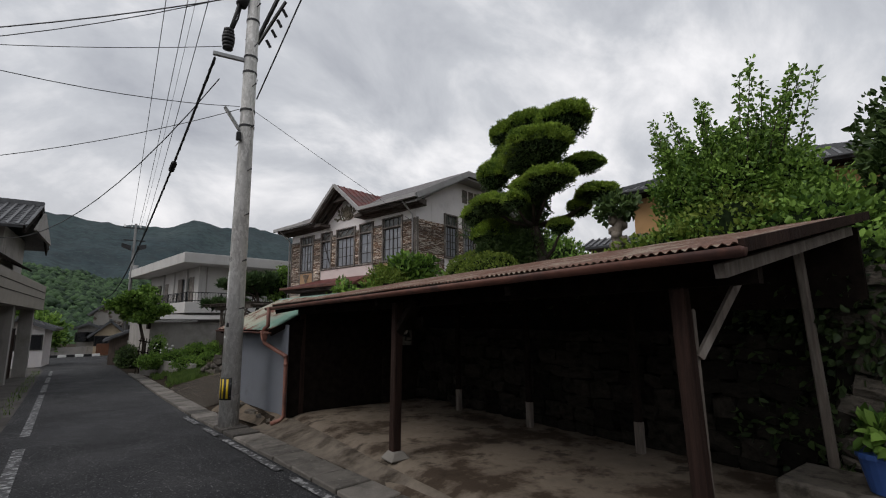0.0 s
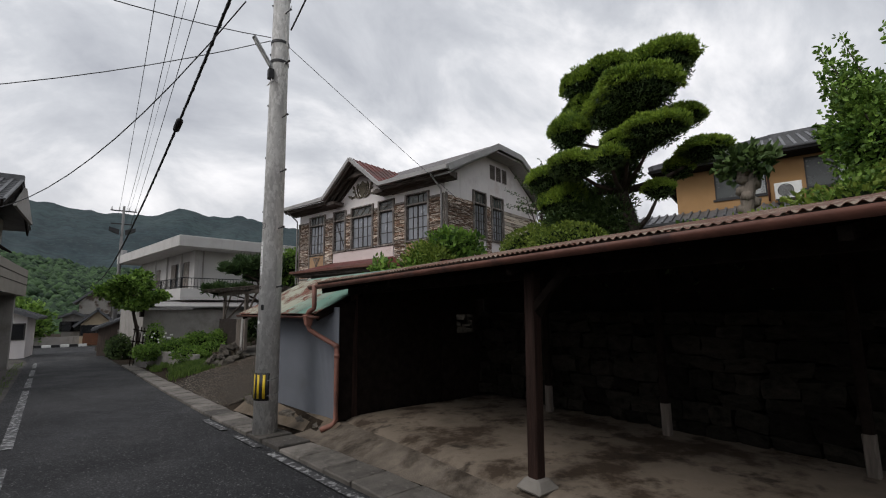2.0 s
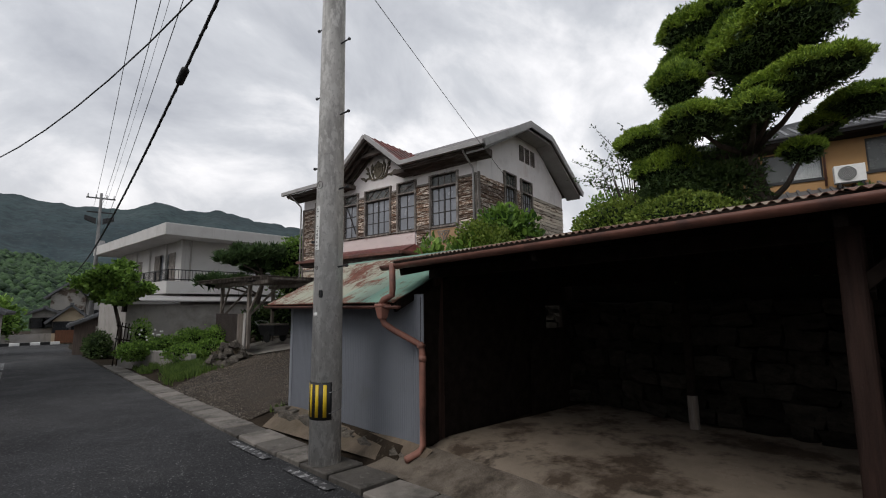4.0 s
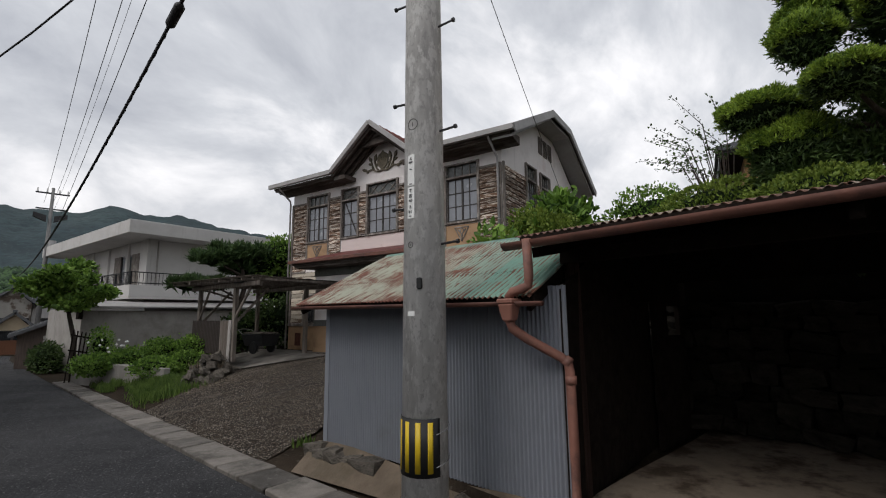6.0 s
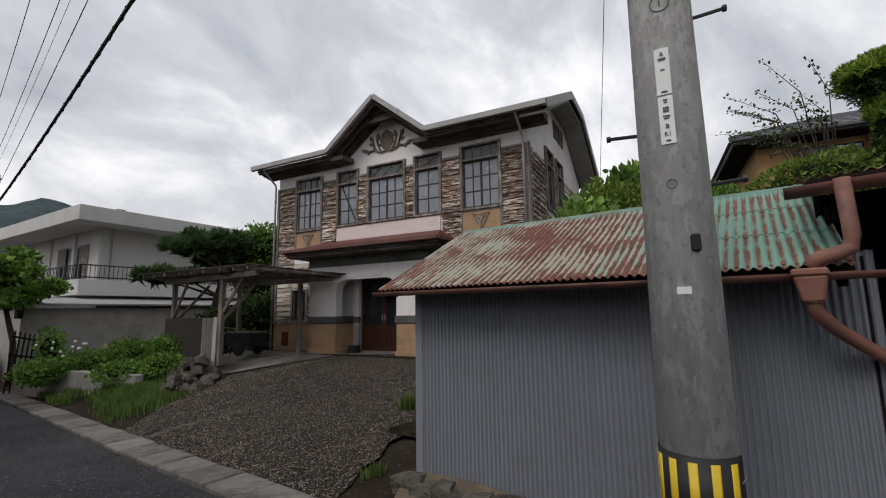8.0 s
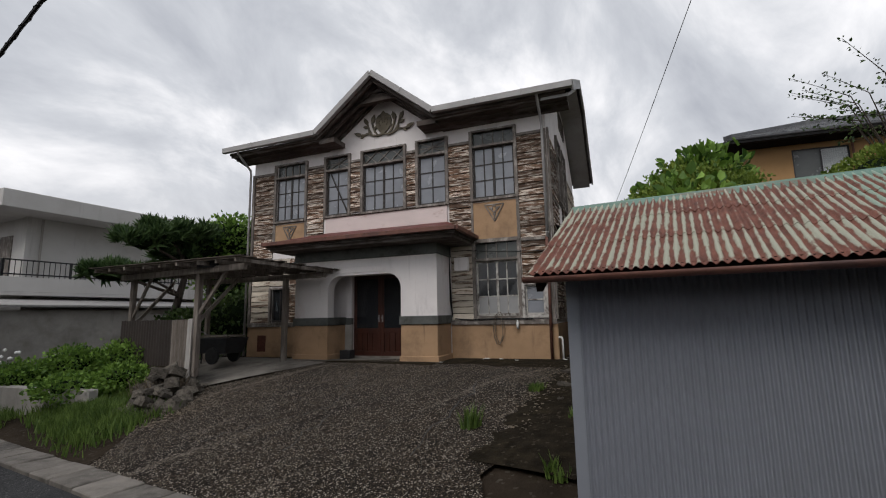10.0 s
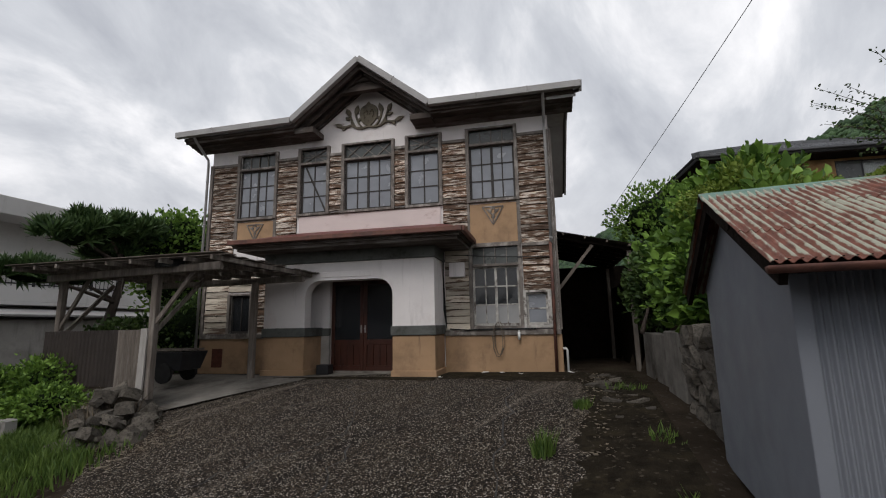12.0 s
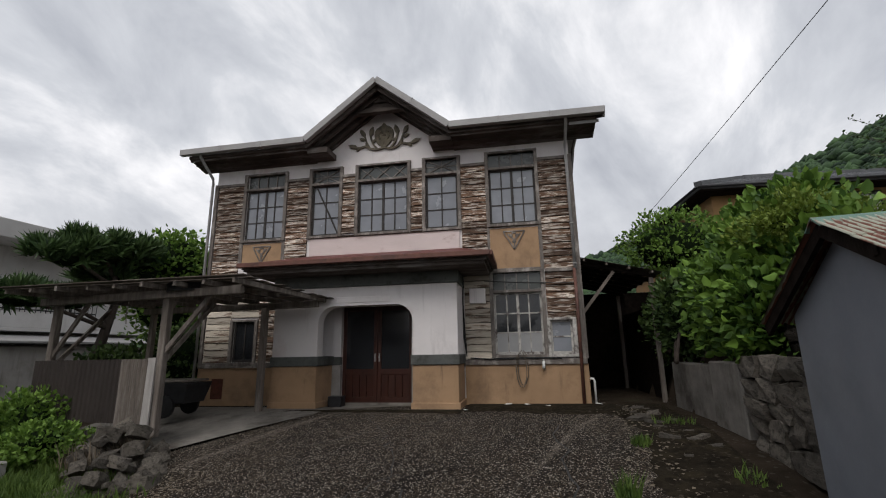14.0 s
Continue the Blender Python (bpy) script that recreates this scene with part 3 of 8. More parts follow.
# unseen plain walls added on the lane's other side to block low skylight
bm = B()
for a, b in ((-9.0, -1.5), (-1.5, 6.0), (6.0, 13.0), (13.0, 17.6)):
    hexa(bm, [(line_left(a) - 3.3, a, -0.8), (line_left(a) - 3.0, a, -0.8), (line_left(b) - 3.0, b, -0.8), (line_left(b) - 3.3, b, -0.8)],
         [(line_left(a) - 3.3, a, 2.6), (line_left(a) - 3.0, a, 2.6), (line_left(b) - 3.0, b, 2.6), (line_left(b) - 3.3, b, 2.6)])
structure("wall_lane", bm, GREYWALL, "unseen plain wall added to block low light", "wall")


# driveway
def drive_z(x, y):
    return ground_z(x, y) + 0.04 + 0.012 * math.sin(x * 2.1 + y) - 0.02 * sstep(18, 21, y)


def build_drive():
    bm = B()
    ny, nx = 40, 30
    rows = []
    for j in range(ny + 1):
        y = 12.35 + (21.6 - 12.35) * j / ny
        x0 = road_right(y) + 0.54
        # near edge by the stone wall, far edge along the rubble
        x1 = 9.6 - 0.25 * (y - 14.7)
        row = []
        for i in range(nx + 1):
            x = x0 + (x1 - x0) * i / nx
            yy = y
            if j == ny:
                yy = 18.6 + 0.85 * (x - 2.2) + 0.15 * math.sin(3 * x)
                yy = min(max(yy, 17.6), 21.6)
            elif j > ny - 16:
                lim = 18.6 + 0.85 * (x - 2.2) + 0.15 * math.sin(3 * x)
                lim = min(max(lim, 17.6), 21.6)
                y15 = 12.35 + (21.6 - 12.35) * (ny - 16) / ny
                yy = y15 + (lim - y15) * (j - ny + 16) / 16
            if j < 12:
                yy += (0.25 + 0.22 * (x - 1.6) + 0.10 * math.sin(2.7 * x) + 0.06 * math.sin(9 * x)) * (1 - j / 12)
            row.append(bm.verts.new((x, yy, drive_z(x, yy))))
        rows.append(row)
    for a, b in zip(rows, rows[1:]):
        for i in range(nx):
            bm.faces.new((a[i], a[i + 1], b[i + 1], b[i]))
    structure("driveway", bm, OLD_ASPHALT, "rough old asphalt driveway with exposed aggregate", "driveway", smooth=True)


build_drive()

# ---------------------------------------------------------------- the old house
HOUSE = pose(9.07, 14.74, 0, 0, 0, -75.96)     # x to its right, y inwards, facade at y = 0


def hp(x, y, z):
    return HOUSE @ Vector((x, y, z))


house = thing("house", HOUSE, "weathered two-storey Western-style wooden house with peeling siding", "house")


def wall_grid(x0, x1, z0, z1, y0, y1, holes):
    """A wall along x with rectangular openings (x0, x1, z0, z1) right through it, in one piece."""
    bm = B()
    xs = sorted({x0, x1, *[h[0] for h in holes], *[h[1] for h in holes]})
    zs = sorted({z0, z1, *[h[2] for h in holes], *[h[3] for h in holes]})
    nx, nz = len(xs) - 1, len(zs) - 1

    def solid(i, j):
        if not (0 <= i < nx and 0 <= j < nz):
            return False
        cx, cz = (xs[i] + xs[i + 1]) / 2, (zs[j] + zs[j + 1]) / 2
        return not any(h[0] < cx < h[1] and h[2] < cz < h[3] for h in holes)
    vs = {}

    def vert(i, k, j):
        if (i, k, j) not in vs:
            vs[i, k, j] = bm.verts.new((xs[i], (y0, y1)[k], zs[j]))
        return vs[i, k, j]
    for i in range(nx):
        for j in range(nz):
            if not solid(i, j):
                continue
            for k in (0, 1):
                bm.faces.new([vert(i, k, j), vert(i + 1, k, j), vert(i + 1, k, j + 1), vert(i, k, j + 1)])
            for di, dj, p, q in ((-1, 0, (i, j), (i, j + 1)), (1, 0, (i + 1, j), (i + 1, j + 1)), (0, -1, (i, j), (i + 1, j)), (0, 1, (i, j + 1), (i + 1, j + 1))):
                if not solid(i + di, j + dj):
                    bm.faces.new([vert(p[0], 0, p[1]), vert(q[0], 0, q[1]), vert(q[0], 1, q[1]), vert(p[0], 1, p[1])])
    return bm


# openings of the front: x0, x1, z0, z1
UP = [(-7.98, -6.93, 4.12, 5.84), (-6.18, -5.45, 4.12, 5.84), (-4.96, -3.71, 4.12, 5.84), (-3.27, -2.50, 4.12, 5.86), (-1.76, -0.70, 4.12, 5.86)]
GW, SMALL, LW = (-1.76, -0.72, 1.22, 3.0), (-0.58, -0.12, 1.22, 1.93), (-8.05, -7.48, 1.15, 2.1)
DOORWAY = (-5.25, -3.6, 0.24, 2.45)
L0, R0 = -8.88, 0.10
front = part("wall", wall_grid(L0, R0, 0.1, 6.25, 0.0, 0.2, UP + [GW, SMALL, LW, DOORWAY]), PLASTER, house, "white plastered front wall")
gable = B()
prism(gable, [(-6.1, 6.25), (-2.55, 6.25), (-3.9, 7.35), (-4.32, 7.62), (-4.75, 7.35)], 0.0, 0.2)
part("gable_wall", gable, PLASTER, house)
# side and back walls
SW = [(1.75, 2.50, 4.30, 6.10), (3.0, 3.80, 4.30, 6.10)]
bm = wall_grid(0.2, 6.9, 0.1, 6.25, -0.1, 0.1, SW)
bmesh.ops.rotate(bm, cent=(0, 0, 0), matrix=Matrix.Rotation(radians(90), 3, "Z"), verts=bm.verts[:])
side = part("wall", bm, PLASTER, house, "side wall")
side.matrix_basis = pose(0, 0, 0)
bm = B()
hexa(bm, [(-0.1, -0.0, 6.25), (0.1, 0.0, 6.25), (0.1, 6.9, 6.25), (-0.1, 6.9, 6.25)], [(-0.1, 2.7, 7.85), (0.1, 2.7, 7.85), (0.1, 4.3, 7.85), (-0.1, 4.3, 7.85)])
part("gable_wall", bm, PLASTER, house)
bm = B()
box(bm, L0, 0.2, 0.1, L0 + 0.2, 6.9, 6.25)
box(bm, L0 + 0.2, 6.7, 0.1, -0.1, 6.9, 6.25)
part("wall", bm, WHITEWALL, house, "rear walls")
bm = B()
box(bm, L0 + 0.2, 0.2, 3.2, -0.1, 6.7, 3.4)
box(bm, L0 + 0.2, 0.2, 0.15, -0.1, 6.7, 0.25)
box(bm, L0 + 0.2, 2.6, 0.25, -0.1, 2.7, 6.2)
part("floor", bm, BLACKWOOD, house, "dark bare floors inside")
# ochre plinth, string courses
for a, b in ((L0 - 0.02, -6.5), (-2.42, R0 + 0.02)):
    bm = B()
    box(bm, a, -0.035, 0.1, b, -0.002, 1.02)
    part("plinth", bm, OCHRE, house, "ochre rendered plinth", bevel=0.004)
    bm = B()
    box(bm, a, -0.075, 1.02, b, -0.002, 1.13)
    part("sill_course", bm, TRIM, house, "weathered timber sill course", bevel=0.006)
bm = B()
box(bm, R0 + 0.002, -0.02, 0.1, R0 + 0.035, 6.9, 1.02)
part("plinth", bm, OCHRE, house)

# ---- planks between the windows
rr = random.Random(11)


def plank_mesh(length, h, seed):
    r = random.Random(seed)
    bm = B()
    n = max(2, int(length / 0.22))
    top, low = [], []
    for i in range(n + 1):
        x = length * i / n
        j = r.uniform(-0.010, 0.010)
        low.append((x, -0.030 + r.uniform(-0.012, 0.006), 0.004 + j * 0.9))
        top.append((x, -0.012 + r.uniform(-0.004, 0.004), h - 0.006 + r.uniform(-0.006, 0.004)))
    vl = [bm.verts.new(p) for p in low]
    vt = [bm.verts.new(p) for p in top]
    vb = [bm.verts.new((x, 0.0, z)) for x, _, z in low]
    for i in range(n):
        bm.faces.new((vl[i], vl[i + 1], vt[i + 1], vt[i]))
        bm.faces.new((vb[i], vb[i + 1], vl[i + 1], vl[i]))
    return finish(bm, "plank", PEEL)


ROWH = 0.149
PLANKS = {}


def planks(x0, x1, z0, z1, parent, along=None, material=PEEL, backing=True):
    """Lapped boards on a wall face; along: pose of the face."""
    base = along or Matrix()
    if backing:
        bm = B()
        box(bm, x0, -0.006, z0, x1, -0.001, z1)
        part("backing", bm, BLACKBOARD, parent, at=base)
    n = max(1, round((z1 - z0) / ROWH))
    h = (z1 - z0) / n
    for i in range(n):
        key = (round(x1 - x0, 2), round(h, 3), rr.randrange(3), material.name)
        if key not in PLANKS:
            PLANKS[key] = plank_mesh(x1 - x0, h, hash(key[:3]) % 1000)
            PLANKS[key].materials[0] = material
        part("plank", PLANKS[key], material, parent, at=base @ pose(x0, -0.007, z0 + i * h, rr.uniform(-2, 2), rr.uniform(-0.35, 0.35), 0))


SID = 5.60
COLS = [(-8.80, -8.08), (-6.84, -6.27), (-5.37, -5.04), (-3.63, -3.35), (-2.42, -1.84), (-0.62, 0.06)]
for i, (a, b) in enumerate(COLS):
    lower = 4.14 if i in (2, 3) else 3.02
    if i == 1:
        lower = 3.5
    planks(a, b, lower, SID, front)
planks(-0.62, 0.06, 1.95, 2.98, front)
planks(-0.10, 0.06, 1.14, 1.95, front, material=PEELPALE)
planks(-2.40, -1.84, 1.14, 3.0, front, material=PEELPALE)
planks(-8.80, -8.13, 1.14, 3.0, front, material=PEELPALE)
planks(-7.40, -6.55, 1.14, 3.0, front)
planks(-8.13, -7.40, 2.2, 3.0, front, material=PEELPALE)
SIDE = pose(0.1, 0, 0, 0, 0, 90)
for a, b, lo, hi in ((0.10, 1.66, 1.1, 5.66), (2.58, 2.92, 3.0, 5.66), (3.88, 6.85, 1.1, 5.66), (1.66, 3.88, 1.1, 3.0)):
    planks(a, b, lo, hi, side, along=SIDE, material=PEELPALE if lo < 2 and a > 1 else PEEL)
# mouldings: corner boards, window stiles, rails
for c in ((-8.905, -0.06, 1.13, -8.815, -0.002, 5.68), (0.005, -0.06, 1.13, 0.095, -0.002, 5.68), (0.102, 0.0, 1.13, 0.155, 0.10, 5.72)):
    part("corner_board", box(B(), *c), TRIM, house, "weathered corner board", bevel=0.004)
for i, (a, b) in enumerate(COLS):
    bm = B()
    box(bm, a - 0.02, -0.05, SID, b + 0.02, -0.002, SID + 0.07)
    part("cap_rail", bm, TRIM, house, bevel=0.004)
for i, (a, b) in enumerate(((-8.80, -8.08), (-6.84, -6.3), (-2.42, -1.84), (-0.62, 0.02))):
    bm = B()
    box(bm, a, -0.048, 2.98, b, -0.003, 3.05)
    part("band_rail", bm, TRIM, house, bevel=0.004)


def sash_window(x0, x1, z0, z1, parent, cols, rows, transom, pattern, material, glass, base=None, casing=TRIM, lift=0.0):
    """A cased window: frame with glazing bars, panes, and a lattice light above."""
    base = base or Matrix()
    win = B()
    for a, b, c, d in ((x0 - 0.08, x0, z0 - 0.06, z1 + 0.05), (x1, x1 + 0.08, z0 - 0.06, z1 + 0.05)):
        box(win, a, -0.07, c, b, 0.12, d)
    box(win, x0, -0.06, z1, x1, 0.12, z1 + 0.05)
    box(win, x0, -0.09, z0 - 0.06, x1, 0.12, z0)
    w = part("window", win, casing, parent, "timber window with small panes", bevel=0.005, at=base)
    zt = z1 - transom if transom else z1
    if transom:
        bm = B()
        box(bm, x0 - 0.02, -0.065, zt - 0.03, x1 + 0.02, 0.1, zt + 0.03)
        part("transom_bar", bm, casing, w, bevel=0.004)
        bm = B()
        box(bm, x0, 0.045, zt + 0.03, x1, 0.055, z1)
        part("transom_pane", bm, GREENGLASS, w, "dusty green-grey glass")
        hz0, hz1, dx = zt + 0.03, z1, x1 - x0
        if pattern == "bars":
            for k in range(1, 4):
                part("lattice_bar", beam(B(), (x0 + dx * k / 4, 0.03, hz0), (x0 + dx * k / 4, 0.03, hz1), 0.022, 0.022, (0, 1, 0)), TRIM, w)
        else:
            n = 3 if pattern == "diamond" else 1
            for k in range(n):
                a, b = x0 + dx * k / n, x0 + dx * (k + 1) / n
                part("lattice_bar", beam(B(), (a, 0.03, hz0), (b, 0.03, hz1), 0.022, 0.02, (0, 1, 0)), TRIM, w)
                part("lattice_bar", beam(B(), (a, 0.034, hz1), (b, 0.034, hz0), 0.022, 0.02, (0, 1, 0)), TRIM, w)
            if pattern == "star":
                part("lattice_bar", beam(B(), ((x0 + x1) / 2, 0.038, hz0), ((x0 + x1) / 2, 0.038, hz1), 0.022, 0.02, (0, 1, 0)), TRIM, w)
                part("lattice_bar", beam(B(), (x0, 0.042, (hz0 + hz1) / 2), (x1, 0.042, (hz0 + hz1) / 2), 0.022, 0.02, (0, 1, 0)), TRIM, w)
        zt -= 0.03
    s = 0.045
    bm = B()
    for a, b, c, d in ((x0, x0 + s, z0, zt), (x1 - s, x1, z0, zt), (x0 + s, x1 - s, z0, z0 + 0.06), (x0 + s, x1 - s, zt - 0.04, zt)):
        box(bm, a, 0.02, c, b, 0.07, d)
    if cols == 4:
        box(bm, (x0 + x1) / 2 - 0.03, 0.015, z0 + 0.06, (x0 + x1) / 2 + 0.03, 0.07, zt - 0.04)
    part("sash", bm, material, w, bevel=0.004)
    gx0, gx1, gz0, gz1 = x0 + s, x1 - s, z0 + 0.06, zt - 0.04
    for k in range(1, cols):
        if cols == 4 and k == 2:
            continue
        x = gx0 + (gx1 - gx0) * k / cols
        bm = B()
        box(bm, x - 0.014, 0.022, gz0, x + 0.014, 0.062, gz1)
        part("glazing_bar", bm, material, w)
    for k in range(1, rows):
        z = gz0 + (gz1 - gz0) * k / rows
        bm = B()
        box(bm, gx0, 0.026, z - 0.014, gx1, 0.058, z + 0.014)
        part("glazing_bar", bm, material, w)
    for c in range(cols):
        for r in range(rows):
            bm = B()
            a, b = gx0 + (gx1 - gx0) * c / cols, gx0 + (gx1 - gx0) * (c + 1) / cols
            e, f = gz0 + (gz1 - gz0) * r / rows, gz0 + (gz1 - gz0) * (r + 1) / rows
            ty = rr.uniform(-0.004, 0.004)
            hexa(bm, [(a, 0.040 + ty, e), (b, 0.040 - ty, e), (b, 0.045 - ty, e), (a, 0.045 + ty, e)], [(a, 0.040 - ty, f), (b, 0.040 + ty, f), (b, 0.045 + ty, f), (a, 0.045 - ty, f)])
            g = glass[r] if isinstance(glass, tuple) else glass
            part("pane", bm, g, w)
    return w


for (x0, x1, z0, z1), cols, pat in zip(UP, (4, 2, 4, 2, 4), ("bars", "star", "diamond", "star", "bars")):
    w = sash_window(x0, x1, z0, z1, front, cols, 3, 0.38, pat, SASH, FROSTED)
    if x0 == -6.18:
        bm = B()
        beam(bm, (x0 + 0.10, 0.005, 5.42), (x1 - 0.02, 0.005, 4.14), 0.035, 0.02, (0, 1, 0))
        part("brace", bm, SASH, w)
sash_window(*GW, front, 4, 3, 0.42, "bars", SASHPALE, (CLEARSHEET, DARKGLASS, DARKGLASS))
sash_window(*SMALL, front, 1, 2, 0, "", SASHPALE, FROSTED, casing=SASHPALE)
sash_window(*LW, front, 2, 1, 0, "", SASH, DARKGLASS)
for a, b, lo, hi in SW:
    sash_window(a, b, lo, hi, side, 4, 4, 0.45, "bars", SASH, FROSTED, base=SIDE)
for k in range(3):
    a = 2.95 + k * 0.46
    bm = B()
    box(bm, a, -0.03, 6.85, a + 0.34, 0.02, 7.45)
    v = part("vent", bm, TRIM, side, "louvred attic vent", at=SIDE)
    for j in range(7):
        bm = B()
        box(bm, a + 0.04, -0.045, 6.89 + j * 0.075, a + 0.30, -0.028, 6.93 + j * 0.075)
        part("slat", bm, EAVEWOOD, v)
# ochre panels with a carved triangle, pale band
for a, b, lo in ((-7.98, -6.93, 3.5), (-1.78, -0.70, 3.10)):
    bm = B()
    box(bm, a, -0.03, lo, b, -0.002, 4.02)
    p = part("panel", bm, OCHRE, house, "ochre panel with a carved triangle")
    c = (a + b) / 2
    tri = B()
    for u, v in (((-0.24, 3.94), (0.24, 3.94)), ((0.24, 3.94), (0, 3.52)), ((0, 3.52), (-0.24, 3.94))):
        beam(tri, (c + u[0], -0.038, u[1]), (c + v[0], -0.038, v[1]), 0.025, 0.03, (0, 1, 0))
    for u, v in (((-0.14, 3.88), (0, 3.74)), ((0.14, 3.88), (0, 3.74)), ((0, 3.74), (0, 3.58)), ((-0.05, 3.9), (0.05, 3.9))):
        beam(tri, (c + u[0], -0.038, u[1]), (c + v[0], -0.038, v[1]), 0.03, 0.025, (0, 1, 0))
    for k in range(3):
        px = c + (-0.07, 0.07, 0)[k]
        pz = (3.84, 3.84, 3.70)[k]
        rod(tri, (px, -0.03, pz), (px, -0.05, pz), 0.045, 0.03, 8)
    part("ornament", tri, TRIM, p)
for a, b, lo, hi in ((-1.842, -1.784, 3.05, 4.06), (-0.696, -0.622, 3.05, 4.06), (-8.082, -7.984, 3.5, 4.06), (-6.926, -6.842, 3.5, 4.06)):
    part("panel_stile", box(B(), a, -0.046, lo, b, -0.002, hi), TRIM, house, "weathered panel stile", bevel=0.004)
part("panel_rail", box(B(), -1.784, -0.044, 3.03, -0.696, -0.002, 3.097), TRIM, house, bevel=0.004)
bm = B()
box(bm, -6.18, -0.045, 3.60, -2.48, -0.002, 4.05)
part("band", bm, PINKBAND, house, "pinkish white plaster band")
bm = B()
box(bm, -6.2, -0.07, 4.05, -2.46, -0.046, 4.09)
part("band_rail", bm, BLACKBOARD, house)

# emblem under the gable
EX, EZ = -4.32, 6.60
EMB = mat("carved_emblem", (0.135, 0.115, 0.082), 0.85, scale=10, vary=0.35, second=(0.07, 0.06, 0.045), second_scale=6)
bm = B()
prism(bm, [(EX + 0.25 * math.sin(radians(a)) * (1 + 0.22 * math.cos(radians(a))), EZ + 0.01 + 0.30 * math.cos(radians(a))) for a in range(0, -360, -20)], -0.045, -0.002)
emblem = part("emblem", bm, EMB, house, "carved plant emblem on the gable", bevel=0.012)


def emblem_leaf(x, z, ang, length, w):
    c, s_ = math.cos(radians(ang)), math.sin(radians(ang))
    pts = [(0, -0.012), (0.25, -0.5 * w), (0.62, -0.42 * w), (1.0, 0.0), (0.62, 0.5 * w), (0.25, 0.42 * w), (0, 0.012)]
    out = [(x + (u * length) * c - v * s_, z + (u * length) * s_ + v * c) for u, v in pts]
    part("emblem_leaf", prism(B(), out, -0.05, -0.002), EMB, emblem, bevel=0.006)


def emblem_stem(pts, w):
    bm = B()
    for p, q in zip(pts, pts[1:]):
        beam(bm, (p[0], -0.028, p[1]), (q[0], -0.028, q[1]), w, 0.05, (0, 1, 0))
    part("emblem_stem", bm, EMB, emblem)


for sg in (-1, 1):
    def ang(d):
        return d if sg > 0 else 180 - d
    emblem_stem([(EX + sg * x, EZ + z) for x, z in ((0.0, -0.30), (0.18, -0.34), (0.34, -0.30), (0.46, -0.22), (0.60, -0.25), (0.72, -0.24))], 0.045)
    emblem_stem([(EX + sg * x, EZ + z) for x, z in ((0.16, -0.33), (0.27, -0.20), (0.33, -0.05), (0.36, 0.08))], 0.045)
    emblem_stem([(EX + sg * x, EZ + z) for x, z in ((0.36, -0.28), (0.46, -0.10), (0.52, 0.08))], 0.038)
    for x, z, d, ln, w in ((0.36, 0.04, 105, 0.28, 0.13), (0.51, 0.05, 62, 0.24, 0.12), (0.50, -0.05, 20, 0.16, 0.09), (0.70, -0.24, 22, 0.26, 0.11), (0.62, -0.25, -35, 0.13, 0.08), (0.30, -0.12, 150, 0.13, 0.08), (0.42, -0.22, 60, 0.12, 0.07), (0.08, -0.26, 120, 0.15, 0.09)):
        emblem_leaf(EX + sg * x, EZ + z, ang(d), ln, w)
    bm = B()
    for k in range(7):
        t = radians(-60 + 40 * k)
        rod(bm, (EX + sg * (0.08 + 0.05 * math.cos(t)), -0.04, EZ + 0.03 + 0.10 * math.sin(t)), (EX + sg * (0.08 + 0.05 * math.cos(t)), -0.07, EZ + 0.03 + 0.10 * math.sin(t)), 0.025, 0.012, 6)
    part("emblem_relief", bm, EMB, emblem)
emblem_leaf(EX, EZ + 0.18, 90, 0.20, 0.14)

# ---- main roof
EZ0, OFF = 6.36, 0.70          # eave height and overhang
RD, RZ = 3.45, 8.44            # ridge depth and height


def slope_z(d):
    return EZ0 + (d + OFF) * (RZ - EZ0) / (RD + OFF)


XL, XR = -9.43, 0.82
KL, KR, AX, AZ = -6.09, -2.56, -4.32, 7.78
bm = B()
slab(bm, [(XL, -OFF, EZ0), (KL, -OFF, EZ0), (KL, RD, RZ), (XL + 1.0, RD, RZ)], 0.10)
slab(bm, [(KR, -OFF, EZ0), (XR, -OFF, EZ0), (XR, 2.5, slope_z(2.5)), (KR, 2.5, slope_z(2.5))], 0.10)
slab(bm, [(KR, 2.5, slope_z(2.5)), (XR, 2.5, slope_z(2.5)), (XR - 1.0, RD, RZ), (KR, RD, RZ)], 0.10)
slab(bm, [(KL, 0.21, slope_z(0.21)), (KR, 0.21, slope_z(0.21)), (KR, RD, RZ), (KL, RD, RZ)], 0.10)
slab(bm, [(XL + 1.0, RD, RZ), (XR - 1.0, RD, RZ), (XR - 1.0 + 1.0, 4.4, slope_z(2.5)), (XL, 4.4, slope_z(2.5))], 0.10)
slab(bm, [(XL, 4.4, slope_z(2.5)), (XR, 4.4, slope_z(2.5)), (XR, 7.6, EZ0), (XL, 7.6, EZ0)], 0.10)
slab(bm, [(XR, 2.5, slope_z(2.5)), (XR, 4.4, slope_z(2.5)), (XR - 1.0, RD + 0.01, RZ), (XR - 1.0, RD - 0.01, RZ)], 0.08)
part("roof", bm, GREYROOF, house, "dark metal main roof with clipped gable")
bm = B()
slab(bm, [(KL, -OFF, EZ0 + 0.02), (AX, -OFF, AZ), (AX, 2.3, AZ), (KL, 2.3, EZ0 + 0.02)], 0.09)
slab(bm, [(AX, -OFF, AZ), (KR, -OFF, EZ0 + 0.02), (KR, 2.3, EZ0 + 0.02), (AX, 2.3, AZ)], 0.09)
gr = part("gable_roof", bm, REDROOF, house, "red metal gable roof")
bm = B()
